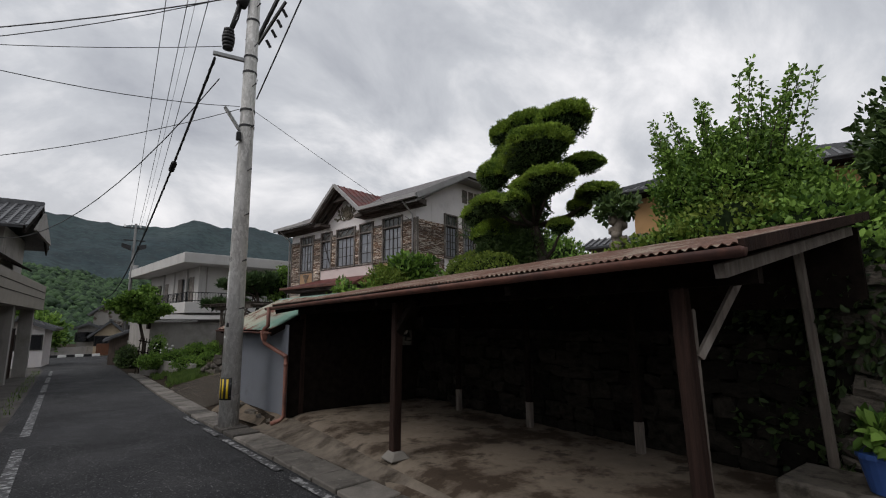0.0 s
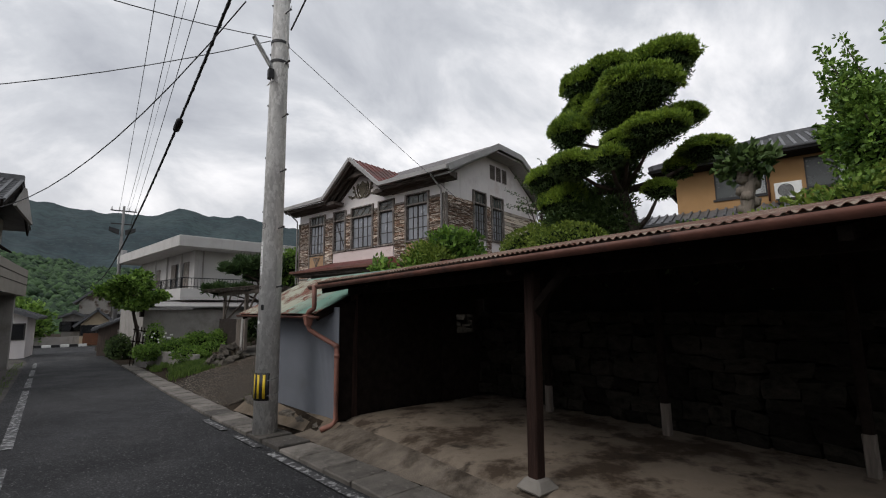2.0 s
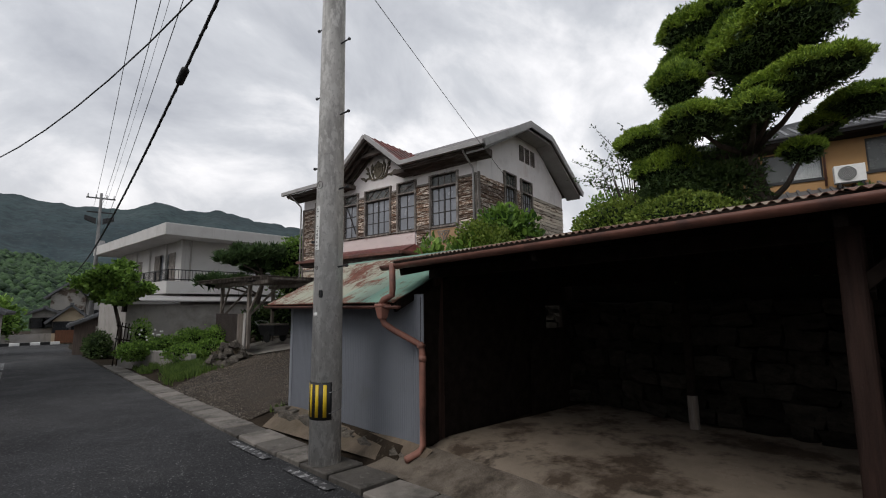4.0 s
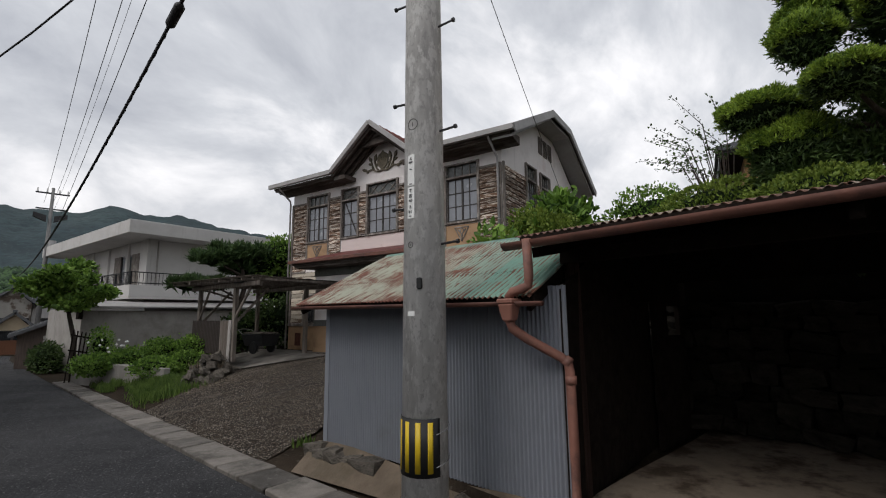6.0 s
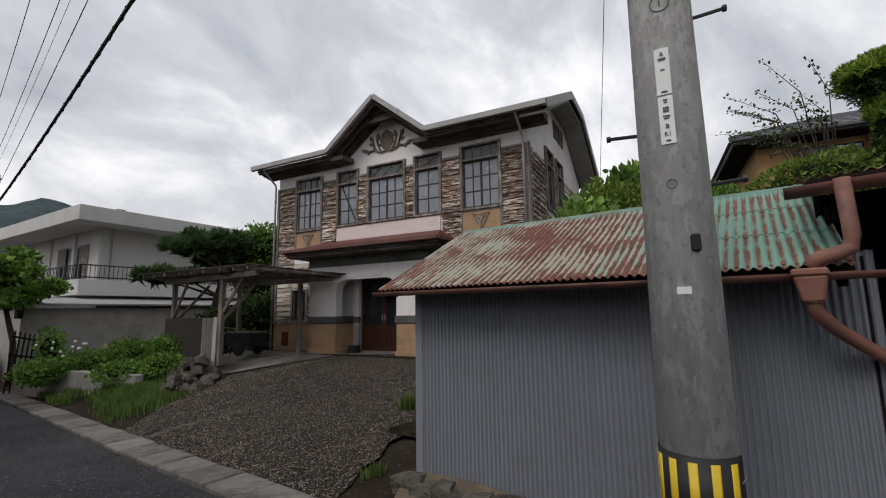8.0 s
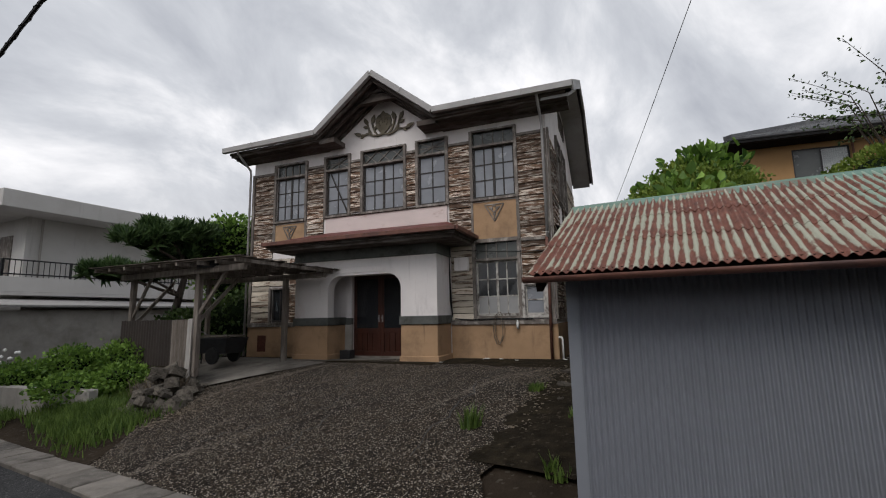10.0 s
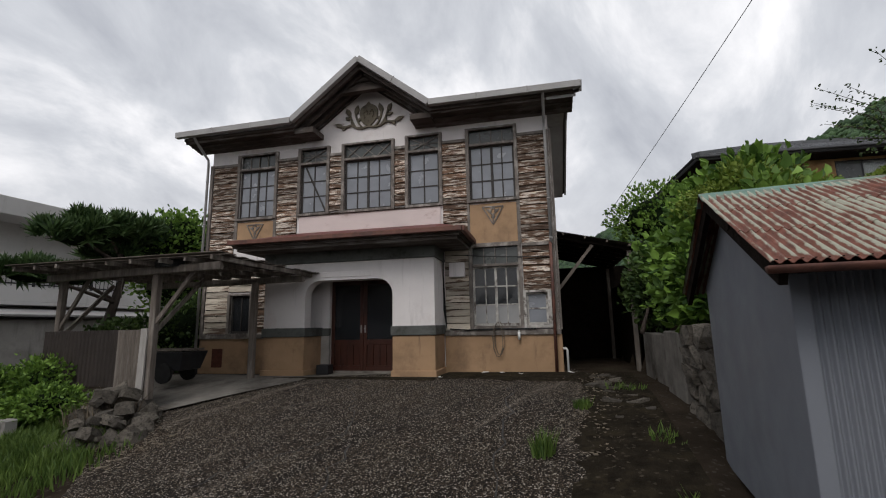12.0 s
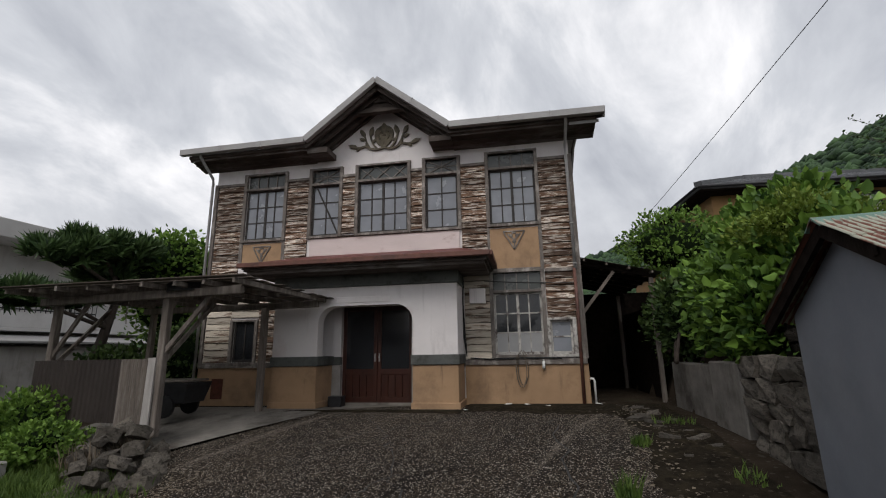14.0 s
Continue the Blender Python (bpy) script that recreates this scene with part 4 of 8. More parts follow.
for k in range(9):
    y = -0.55 + k * 0.34
    beam(bm, (KL, y, EZ0 + 0.035), (AX, y, AZ + 0.015), 0.03, 0.03)
    beam(bm, (KR, y, EZ0 + 0.035), (AX, y, AZ + 0.015), 0.03, 0.03)
part("seam", bm, REDROOF, gr)
# gutters and verge boards
for p, q in (((XL, -OFF - 0.05, EZ0 - 0.04), (KL, -OFF - 0.05, EZ0 - 0.02)), ((KR, -OFF - 0.05, EZ0 - 0.02), (XR, -OFF - 0.05, EZ0 - 0.04)),
             ((KL, -OFF - 0.04, EZ0 - 0.02), (AX, -OFF - 0.04, AZ - 0.04)), ((AX, -OFF - 0.04, AZ - 0.04), (KR, -OFF - 0.04, EZ0 - 0.02))):
    bm = B()
    beam(bm, p, q, 0.12, 0.15)
    n = int((Vector(q) - Vector(p)).length / 0.9)
    for k in range(1, n):
        c = Vector(p).lerp(Vector(q), k / n)
        d = (Vector(q) - Vector(p)).normalized() * 0.012
        beam(bm, c - d, c + d, 0.135, 0.17)
    part("gutter", bm, FASCIA, house, "pale grey eave gutter with joints", bevel=0.006)
for p, q in (((XR, -OFF, EZ0 - 0.05), (XR, 2.5, slope_z(2.5) - 0.05)), ((XR, 4.4, slope_z(2.5) - 0.05), (XR, 7.6, EZ0 - 0.05)), ((XR, 2.5, slope_z(2.5) - 0.03), (XR, 4.4, slope_z(2.5) - 0.03))):
    bm = B()
    beam(bm, p, q, 0.06, 0.24)
    part("verge_board", bm, FASCIA, house, "pale verge board", bevel=0.006)
# boxed timber eaves
for a, b in ((XL + 0.15, KL + 0.0), (KR - 0.0, XR - 0.15)):
    bm = B()
    hexa(bm, [(a, -OFF + 0.06, 6.20), (b, -OFF + 0.06, 6.20), (b, 0.0, 6.05), (a, 0.0, 6.05)], [(a, -OFF + 0.06, 6.27), (b, -OFF + 0.06, 6.27), (b, 0.0, 6.30), (a, 0.0, 6.30)])
    es = part("eave_soffit", bm, EAVEWOOD, house, "dark boarded eaves")
    for k in range(3):
        y = -0.58 + k * 0.2
        bm = B()
        box(bm, a, y, 6.14 - 0.03 * k, b, y + 0.05, 6.20 - 0.05 * k)
        part("eave_moulding", bm, EAVEWOOD, es)


def gt(bm):
    part("gable_timber", bm, EAVEWOOD, house, "weathered timber in the gable peak")


for sg, k in ((1, KR), (-1, KL)):
    for j, (o, th) in enumerate(((-0.62, 0.16), (-0.40, 0.20), (-0.18, 0.24), (-0.02, 0.26))):
        gt(beam(B(), (k + sg * 0.05, o, EZ0 - 0.12 - 0.02 * j), (AX, o, AZ - 0.16 - 0.02 * j), 0.10 if j else 0.06, th))
    gt(slab(B(), [(k, -OFF + 0.05, EZ0 - 0.06), (AX, -OFF + 0.05, AZ - 0.10), (AX, 0.0, AZ - 0.10), (k, 0.0, EZ0 - 0.06)], 0.03))
# tie board and stacked boards in the peak
for j in range(5):
    z = 7.13 + j * 0.105
    half = (AZ - 0.12 - z) * (AX - KL) / (AZ - EZ0)
    gt(box(B(), AX - half, -0.40 + 0.05 * (j % 2), z, AX + half, -0.34 + 0.05 * (j % 2), z + 0.095))
gt(box(B(), AX - 0.78, -0.45, 7.06, AX + 0.78, -0.30, 7.14))
for k in (KL + 0.25, KR - 0.25):
    gt(box(B(), k - 0.26, -0.55, 6.08, k + 0.26, -0.003, 6.22))
# side eave soffit
def ss(*a):
    part("verge_soffit", hexa(B(), *a), FASCIA, house, "pale plastered verge soffit")


ss([(0.1, -0.6, 6.12), (0.72, -0.6, 6.12), (0.72, 2.5, slope_z(2.5) - 0.24), (0.1, 2.5, slope_z(2.5) - 0.24)], [(0.1, -0.6, 6.2), (0.72, -0.6, 6.2), (0.72, 2.5, slope_z(2.5) - 0.13), (0.1, 2.5, slope_z(2.5) - 0.13)])
ss([(0.1, 2.5, 7.72), (0.72, 2.5, 7.72), (0.72, 4.4, 7.72), (0.1, 4.4, 7.72)], [(0.1, 2.5, 7.8), (0.72, 2.5, 7.8), (0.72, 4.4, 7.8), (0.1, 4.4, 7.8)])
ss([(0.1, 4.4, slope_z(2.5) - 0.24), (0.72, 4.4, slope_z(2.5) - 0.24), (0.72, 7.5, 6.12), (0.1, 7.5, 6.12)], [(0.1, 4.4, slope_z(2.5) - 0.13), (0.72, 4.4, slope_z(2.5) - 0.13), (0.72, 7.5, 6.24), (0.1, 7.5, 6.24)])
# downpipes
for x, low in ((-8.93, 0.2), (0.02, 0.2)):
    sg = -1 if x < -5 else 1
    bm = B()
    tube(bm, [(x - sg * 0.1 * 0 + (0.30 if sg > 0 else -0.30) * 0, -0.70, 6.28), (x, -0.66, 6.20), (x, -0.14, 5.82), (x, -0.12, 5.7), (x, -0.12, 3.0 if sg > 0 else low)], 0.035, 8)
    for z in (5.2, 4.0, 3.1):
        rod(bm, (x, -0.12, z), (x, -0.12, z + 0.03), 0.043, n=8)
    dp = part("downpipe", bm, FASCIA, house, "grey downpipe", smooth=True)
bm = B()
tube(bm, [(0.0, -0.12, 3.02), (0.0, -0.12, 2.0), (-0.02, -0.12, 0.2)], 0.036, 8)
part("downpipe", bm, RUSTGUTTER, house, "rust-brown lower downpipe", smooth=True)

# ---- porch
PL, PR, PF = -6.47, -2.45, -0.90
AL, AR, AT = -5.45, -3.38, 2.30


def arch_outline(z0, z1):
    r, n = 0.36, 7
    pts = [(PL, z0), (AL, z0), (AL, AT - r)]
    pts += [(AL + r - r * math.cos(radians(90 * i / n)), AT - r + r * math.sin(radians(90 * i / n))) for i in range(1, n + 1)]
    pts += [(AR - r + r * math.sin(radians(90 * i / n)), AT - r + r * math.cos(radians(90 * i / n))) for i in range(0, n + 1)]
    pts += [(AR, z0), (PR, z0), (PR, z1), (PL, z1)]
    return pts


bm = B()
prism(bm, arch_outline(1.26, 2.72), PF, PF + 0.28)
for a, b in ((PL, PL + 0.25), (PR - 0.25, PR)):
    box(bm, a, PF + 0.28, 1.26, b, -0.003, 2.72)
porch = part("porch", bm, PLASTER, house, "white plastered porch with a rounded arch")
for a, b in ((PL, AL), (AR, PR)):
    bm = B()
    box(bm, a, PF, 0.12, b, -0.003, 1.06)
    part("porch_plinth", bm, OCHRE, porch, "ochre rendered porch base", bevel=0.006)
    bm = B()
    box(bm, a - 0.03, PF - 0.03, 0.12, b + 0.03, -0.004, 0.34)
    part("porch_footing", bm, OCHRE, porch, bevel=0.01)
    bm = B()
    box(bm, a - 0.035, PF - 0.035, 1.06, b + 0.035, -0.004, 1.26)
    part("porch_band", bm, GREYBAND, porch, "grey moulded band", bevel=0.012)
bm = B()
box(bm, PL - 0.03, PF - 0.03, 2.72, PR + 0.03, -0.003, 2.96)
box(bm, PL - 0.05, PF - 0.05, 2.70, PR + 0.05, -0.003, 2.74)
part("frieze", bm, GREYBAND, porch, "dark grey frieze", bevel=0.008)
bm = B()
box(bm, PL + 0.25, PF + 0.28, 2.60, PR - 0.25, -0.003, 2.70)
part("porch_ceiling", bm, EAVEWOOD, porch)
bm = B()
box(bm, -5.05, PF - 0.02, 2.36, -3.85, PF - 0.002, 2.48)
part("name_panel", bm, PLASTER, porch, "blank plaster name panel", bevel=0.006)
bm = B()
box(bm, AL - 0.9, -1.15, 0.08, AR + 0.9, -0.02, 0.205)
part("porch_step", bm, CONC, porch, "low concrete doorstep", bevel=0.012)
part("door_sill", box(B(), -5.3, -0.06, 0.10, -3.55, 0.01, 0.245), CONC, porch, "worn stone door sill", bevel=0.008)
# recess lining and doors
bm = B()
box(bm, -5.45, -0.10, 0.2, -5.25, -0.003, 2.6)
box(bm, -3.6, -0.10, 0.2, -3.40, -0.003, 2.6)
box(bm, -5.25, -0.05, 2.36, -3.6, 0.1, 2.6)
part("door_surround", bm, PLASTER, porch)
for a, b in ((-5.458, -5.248), (-3.602, -3.392)):
    part("recess_plinth", box(B(), a, -0.108, 0.2, b, -0.004, 1.06), GREYWALL, porch, "grey rendered recess base", bevel=0.004)
    part("recess_band", box(B(), a, -0.125, 1.06, b, -0.004, 1.24), GREYBAND, porch, bevel=0.006)
for a, b in ((-5.25, -4.43), (-4.42, -3.60)):
    bm = B()
    s = 0.085
    for p in ((a, b, 0.24, 0.36), (a, b, 0.84, 0.96), (a, b, 2.26, 2.36)):
        box(bm, p[0] + s, 0.02, p[2], p[1] - s, 0.065, p[3])
    box(bm, a, 0.018, 0.24, a + s, 0.067, 2.36)
    box(bm, b - s, 0.018, 0.24, b, 0.067, 2.36)
    for k in range(4):
        w = (b - a - 2 * s) / 4
        box(bm, a + s + w * k + 0.006, 0.035, 0.36, a + s + w * (k + 1) - 0.006, 0.052, 0.84)
    d = part("door", bm, BROWNDOOR, house, "varnished reddish-brown panelled double door leaf", bevel=0.004)
    bm = B()
    box(bm, a + s, 0.04, 0.96, b - s, 0.046, 2.26)
    part("pane", bm, DARKGLASS, d)
    hx = b - 0.045 if a < -5 else a + 0.045
    bm = B()
    box(bm, hx - 0.015, 0.0, 1.12, hx + 0.015, 0.018, 1.30)
    rod(bm, (hx, -0.03, 1.22), (hx, 0.0, 1.22), 0.02, n=8)
    part("handle", bm, STEEL, d, "small metal handle")
# porch roof
bm = B()
ex0, ex1, ef, ez, wz = -6.92, -1.72, -1.60, 3.10, 3.62
hexa(bm, [(ex0, ef, ez), (ex1, ef, ez), (ex1, -0.05, ez), (ex0, -0.05, ez)], [(ex0, ef, ez + 0.07), (ex1, ef, ez + 0.07), (ex1 - 0.75, -0.05, wz), (ex0 + 0.75, -0.05, wz)])
pr = part("porch_roof", bm, REDROOF, house, "red metal hipped porch roof")
bm = B()
box(bm, ex0 + 0.1, ef + 0.1, 2.955, ex1 - 0.1, -0.004, 3.095)
for z, o in ((3.02, 0.05), (3.06, 0.02)):
    box(bm, ex0 + o, ef + o, z, ex1 - o, -0.005, z + 0.035)
part("porch_eave", bm, EAVEWOOD, house, "dark boarded porch eave")
bm = B()
beam(bm, (ex0 - 0.03, ef - 0.05, 3.13), (ex1 + 0.03, ef - 0.05, 3.13), 0.10, 0.10)
beam(bm, (ex1 + 0.03, ef - 0.05, 3.13), (ex1 + 0.03, -0.1, 3.13), 0.10, 0.10)
part("porch_gutter", bm, RUSTGUTTER, house, "rust-red porch gutter", bevel=0.01)

# ---------------------------------------------------------------- corrugated shed
SHED = pose(2.25, 11.86, 0, 0, 0, -83.5)
shed = thing("shed", SHED, "small grey corrugated-metal shed with a rusty roof", "shed")


def corrugated(o, across, along, waves, amp, thick=0.004, per=6, seed=0):
    """A wavy sheet: waves across, straight along."""
    o, ac, al = Vector(o), Vector(across), Vector(along)
    nrm = ac.cross(al).normalized()
    r = random.Random(seed)
    bm = B()
    n = waves * per
    tops = []
    for side_ in (0, 1):
        rows = []
        for j in range(2):
            rows.append([bm.verts.new(o + ac * (i / n) + al * (j + (r.uniform(-0.004, 0.004) if j else 0)) + nrm * (amp * math.sin(2 * math.pi * i / per) - thick * side_)) for i in range(n + 1)])
        tops.append(rows)
        for i in range(n):
            bm.faces.new((rows[0][i], rows[0][i + 1], rows[1][i + 1], rows[1][i]))
    for j in range(2):
        for i in range(n):
            bm.faces.new([bm.verts.new(v.co) for v in (tops[0][j][i], tops[0][j][i + 1], tops[1][j][i + 1], tops[1][j][i])])
    return bm


SB, SE, SRZ, SRY, SD = -0.08, 1.58, 2.24, 1.13, 2.2
for k in range(4):
    a = 0.78 * k
    part("wall_sheet", corrugated((a, -0.004 * (k % 2), SB), (0.78, 0, 0), (0, 0, SE - SB + 0.03), 20, 0.0115, per=8, seed=k), GREYSHEET, shed, "blue-grey corrugated sheet", smooth=True)
for x in (-0.03, 3.06):
    bm = B()
    v = [(x, 0.0, SB), (x, SD, SB - 0.0), (x, SD, SE), (x, SRY, SRZ - 0.08), (x, 0.0, SE)]
    w = [(x + 0.03, b, c) for _, b, c in v]
    va, vb = [bm.verts.new(p) for p in v], [bm.verts.new(p) for p in w]
    bm.faces.new(va)
    bm.faces.new(vb[::-1])
    for i in range(5):
        bm.faces.new((va[i], va[(i + 1) % 5], vb[(i + 1) % 5], vb[i]))
    # the end towards the carport is near-black, the other one grey
    part("end_wall", bm, GREYSHEET if x < 1 else BLACKWOOD, shed, "smooth grey sheet gable" if x < 1 else "near-black end wall")
bm = B()
box(bm, 0, SD - 0.03, SB, 3.08, SD, SE)
part("rear_wall", bm, GREYSHEET, shed)
bm = B()
box(bm, -0.034, -0.018, SB, 0.045, -0.0125, SE - 0.10)
box(bm, -0.036, -0.0125, SB, -0.031, 0.12, SE - 0.10)
part("corner_flashing", bm, GREYSHEET, shed)
ov, x0 = 0.33, -0.20
ez = 1.53
sl = (SRZ - ez) / (SRY + ov)
for k in range(5):
    m = RUSTROOF if k < 3 else (MIXROOF if k == 3 else GREENROOF)
    lab = "rust-streaked corrugated roofing sheet" if k < 3 else "green-painted corrugated roofing sheet"
    d = Vector((0, SRY + ov, SRZ - ez))
    for j in range(3):
        o = Vector((x0 + 0.64 * k, -ov, ez + 0.006 * j + 0.002 * (k % 2))) + d * (j / 3 - 0.012)
        part("roof_sheet", corrugated(o, (0.64, 0, 0), d * 0.355, 12, 0.0105, per=6, seed=10 + k), m, shed, lab, smooth=True)
    part("roof_sheet", corrugated((x0 + 0.64 * k, SRY, SRZ), (0.64, 0, 0), (0, SRY + ov, ez - SRZ), 12, 0.0105, seed=20 + k), m, shed, lab, smooth=True)
bm = B()
slab(bm, [(x0, SRY - 0.13, SRZ - 0.06), (x0 + 3.22, SRY - 0.13, SRZ - 0.06), (x0 + 3.22, SRY, SRZ + 0.03), (x0, SRY, SRZ + 0.03)], 0.012)
slab(bm, [(x0, SRY, SRZ + 0.03), (x0 + 3.22, SRY, SRZ + 0.03), (x0 + 3.22, SRY + 0.13, SRZ - 0.06), (x0, SRY + 0.13, SRZ - 0.06)], 0.012)
part("ridge_cap", bm, RUSTGREEN, shed, "green metal ridge cap")
for x in (x0 + 0.06, 2.95):
    for p, q in (((x, -ov + 0.03, ez - 0.07), (x, SRY, SRZ - 0.07)), ((x, SRY, SRZ - 0.07), (x, 2 * SRY + ov - 0.03, ez - 0.07))):
        part("bargeboard", beam(B(), p, q, 0.04, 0.11), BLACKWOOD, shed, "dark bargeboard")
for y in (-ov + 0.06, 0.5):
    z = SRZ - 0.055 - abs(y - SRY) * sl
    part("purlin", beam(B(), (x0 + 0.03, y, z), (3.0, y, z), 0.06, 0.07), BLACKWOOD, shed, "dark roof timber")


def half_gutter(p, q, r):
    """A half-round gutter, open above."""
    p, q = Vector(p), Vector(q)
    bm = B()
    n = 7
    ax = (q - p).normalized()
    sd = ax.cross(Vector((0, 0, 1))).normalized()
    rings = []
    for c in (p, q):
        rings.append([bm.verts.new(c + sd * (rad * math.cos(a)) - Vector((0, 0, 1)) * (rad * math.sin(a))) for rad in (r, r - 0.006) for a in [math.pi * i / n for i in range(n + 1)]])
    m = n + 1
    for o in (0, m):
        for i in range(n):
            bm.faces.new((rings[0][o + i], rings[0][o + i + 1], rings[1][o + i + 1], rings[1][o + i]))
    for i in (0, n):
        bm.faces.new((rings[0][i], rings[0][m + i], rings[1][m + i], rings[1][i]))
    for ring in rings:
        bm.faces.new(ring[:m])
    return bm


part("gutter", half_gutter((x0 - 0.02, -ov - 0.03, ez - 0.03), (3.10, -ov - 0.03, ez - 0.05), 0.038), RUSTGUTTER, shed, "rust-brown half-round gutter", smooth=True)

# rain pipe with hopper, from the carport's gutter past the shed's
pipe = thing("drain_pipe", (2.25, 9.0, 0), "brick-red rain pipe with a hopper between shed and carport", "pipe")


def pl(pts):
    return [SHED @ Vector(p) - Vector((2.25, 9.0, 0)) for p in pts]


bm = B()
tube(bm, pl([(2.99, -0.36, 1.95), (3.0, -0.36, 1.66), (2.99, -0.36, 1.60), (2.94, -0.37, 1.575), (2.86, -0.37, 1.555), (2.82, -0.37, 1.51)]), 0.036, 10)
part("upper_pipe", bm, COPPERPIPE, pipe, smooth=True)
bm = B()
c = pl([(2.82, -0.36, 1.485)])[0]
hexa(bm, [c + Vector((sx * 0.04, sy * 0.044, -0.15)) for sx, sy in ((-1, -1), (1, -1), (1, 1), (-1, 1))], [c + Vector((sx * 0.064, sy * 0.07, -0.02)) for sx, sy in ((-1, -1), (1, -1), (1, 1), (-1, 1))])
hexa(bm, [c + Vector((sx * 0.068, sy * 0.076, -0.02)) for sx, sy in ((-1, -1), (1, -1), (1, 1), (-1, 1))], [c + Vector((sx * 0.068, sy * 0.076, 0.02)) for sx, sy in ((-1, -1), (1, -1), (1, 1), (-1, 1))])
part("hopper", bm, COPPERPIPE, pipe, bevel=0.01)
bm = B()
tube(bm, pl([(2.82, -0.36, 1.40), (2.82, -0.355, 1.33), (2.83, -0.34, 1.28), (2.90, -0.25, 1.20), (3.08, -0.07, 1.06), (3.13, -0.05, 1.02), (3.145, -0.05, 0.95), (3.15, -0.05, 0.4), (3.15, -0.05, -0.04), (3.15, -0.12, -0.10), (3.13, -0.28, -0.14)]), 0.037, 10)
part("lower_pipe", bm, COPPERPIPE, pipe, smooth=True)
for p, q in (((2.82, -0.36, 1.38), (2.82, -0.36, 1.33)), ((3.15, -0.05, 0.92), (3.15, -0.05, 0.86)), ((3.11, -0.055, 1.04), (3.15, -0.045, 1.01))):
    part("collar", rod(B(), *pl([p, q]), 0.043, n=10), COPPERPIPE, pipe, smooth=True)

# ---------------------------------------------------------------- carport
carport = thing("carport", (2.9, 5.0, 0, -0.5), "open timber carport with rusty corrugated roof", "carport")
CO = Vector((2.9, 5.0, 0))
CZ0, CX1, CY0, CY1, CS = 2.035, 5.45, 1.02, 9.02, 0.19


def cfront(y):
    return 2.31 + (9.03 - y) * 0.0487


def croof(x, y):
    return CZ0 + CS * (x - cfront(y))


rr = random.Random(5)
for k in range(12):
    a = CY1 - (CY1 - CY0) * k / 12
    w = (CY1 - CY0) / 12 + 0.03
    f = cfront(a - w / 2)
    bm = corrugated(Vector((f + rr.uniform(-0.02, 0.02), a, CZ0 + 0.003 * (k % 2))) - CO, (0.0487 * w, -w, 0), (CX1 - f, 0, CS * (CX1 - f)), 12, 0.009, seed=40 + k)
    part("roof_sheet", bm, CARROOF, carport, "rusty corrugated roofing sheet", smooth=True)
for k in range(5):
    u = 0.05 + k * 0.62
    bm = B()
    beam(bm, Vector((cfront(CY0) + u, CY0 + 0.02, CZ0 + CS * u - 0.05)) - CO, Vector((cfront(CY1) + u, CY1 - 0.05, CZ0 + CS * u - 0.05)) - CO, 0.06, 0.06)
    part("purlin", bm, BLACKWOOD, carport)
# rafters under the roof are coloured for shade, the open end one stays grey
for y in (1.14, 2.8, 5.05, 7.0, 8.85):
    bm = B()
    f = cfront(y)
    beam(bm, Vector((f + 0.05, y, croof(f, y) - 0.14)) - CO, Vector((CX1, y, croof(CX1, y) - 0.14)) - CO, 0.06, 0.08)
    part("rafter", bm, TIMBER if y < 2 else BLACKWOOD, carport, "rafter coloured dark for the shade under the roof" if y > 2 else "grey end rafter")
for off, x1 in ((0.55, 0.0), (2.85, 0.0)):
    bm = B()
    beam(bm, Vector((cfront(CY0) + off, CY0 + 0.1, CZ0 + CS * off - 0.24)) - CO, Vector((cfront(CY1) + off, CY1 - 0.1, CZ0 + CS * off - 0.24)) - CO, 0.09, 0.11)
    part("plate_beam", bm, BLACKWOOD, carport)
bm = B()
beam(bm, Vector((cfront(CY0) - 0.02, CY0 - 0.03, CZ0 - 0.02)) - CO, Vector((CX1, CY0 - 0.03, croof(CX1, CY0) - 0.02)) - CO, 0.03, 0.075)
part("verge_board", bm, DARKPOST, carport, "dark weathered verge board")
part("gutter", half_gutter(Vector((cfront(CY0) - 0.05, CY0 - 0.05, CZ0 - 0.03)) - CO, Vector((cfront(CY1) - 0.05, CY1 + 0.05, CZ0 - 0.06)) - CO, 0.055), RUSTGUTTER, carport, "rust-brown half-round gutter", smooth=True)


def post(x, y, z0, z1, w, material, label, lean=(0, 0)):
    bm = B()
    beam(bm, Vector((x, y, z0)) - CO, Vector((x + lean[0], y + lean[1], z1)) - CO, w, w, (0, 1, 0))
    return part("post", bm, material, carport, label, bevel=0.012)


post(2.86, 5.10, 0.09, 1.90, 0.115, DARKPOST, "dark reddish-brown post", (0.02, -0.03))
post(3.07, 1.52, 0.02, 1.84, 0.10, DARKPOST, "dark reddish-brown post", (-0.02, 0.02))
# thin pale strip that gives the post a bright edge
post(3.135, 1.50, 0.02, 1.70, 0.028, TIMBER, "thin pale strip along the post's edge")
post(2.90, 8.86, -0.08, 1.90, 0.10, DARKPOST, "dark corner post")
# rear posts: upper part coloured for the shade, grey timber only at the foot
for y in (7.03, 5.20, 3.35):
    post(5.32, y, 0.30, 2.27, 0.085, BLACKWOOD, "rear post coloured dark for the shade")
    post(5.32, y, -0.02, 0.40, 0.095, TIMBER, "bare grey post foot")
post(5.45, 1.50, 0.26, 2.36, 0.075, TIMBER, "grey weathered rear post", (-0.05, 0.03))
bm = B()
beam(bm, Vector((3.12, 1.48, 1.38)) - CO, Vector((3.50, 1.30, 1.97)) - CO, 0.03, 0.05)
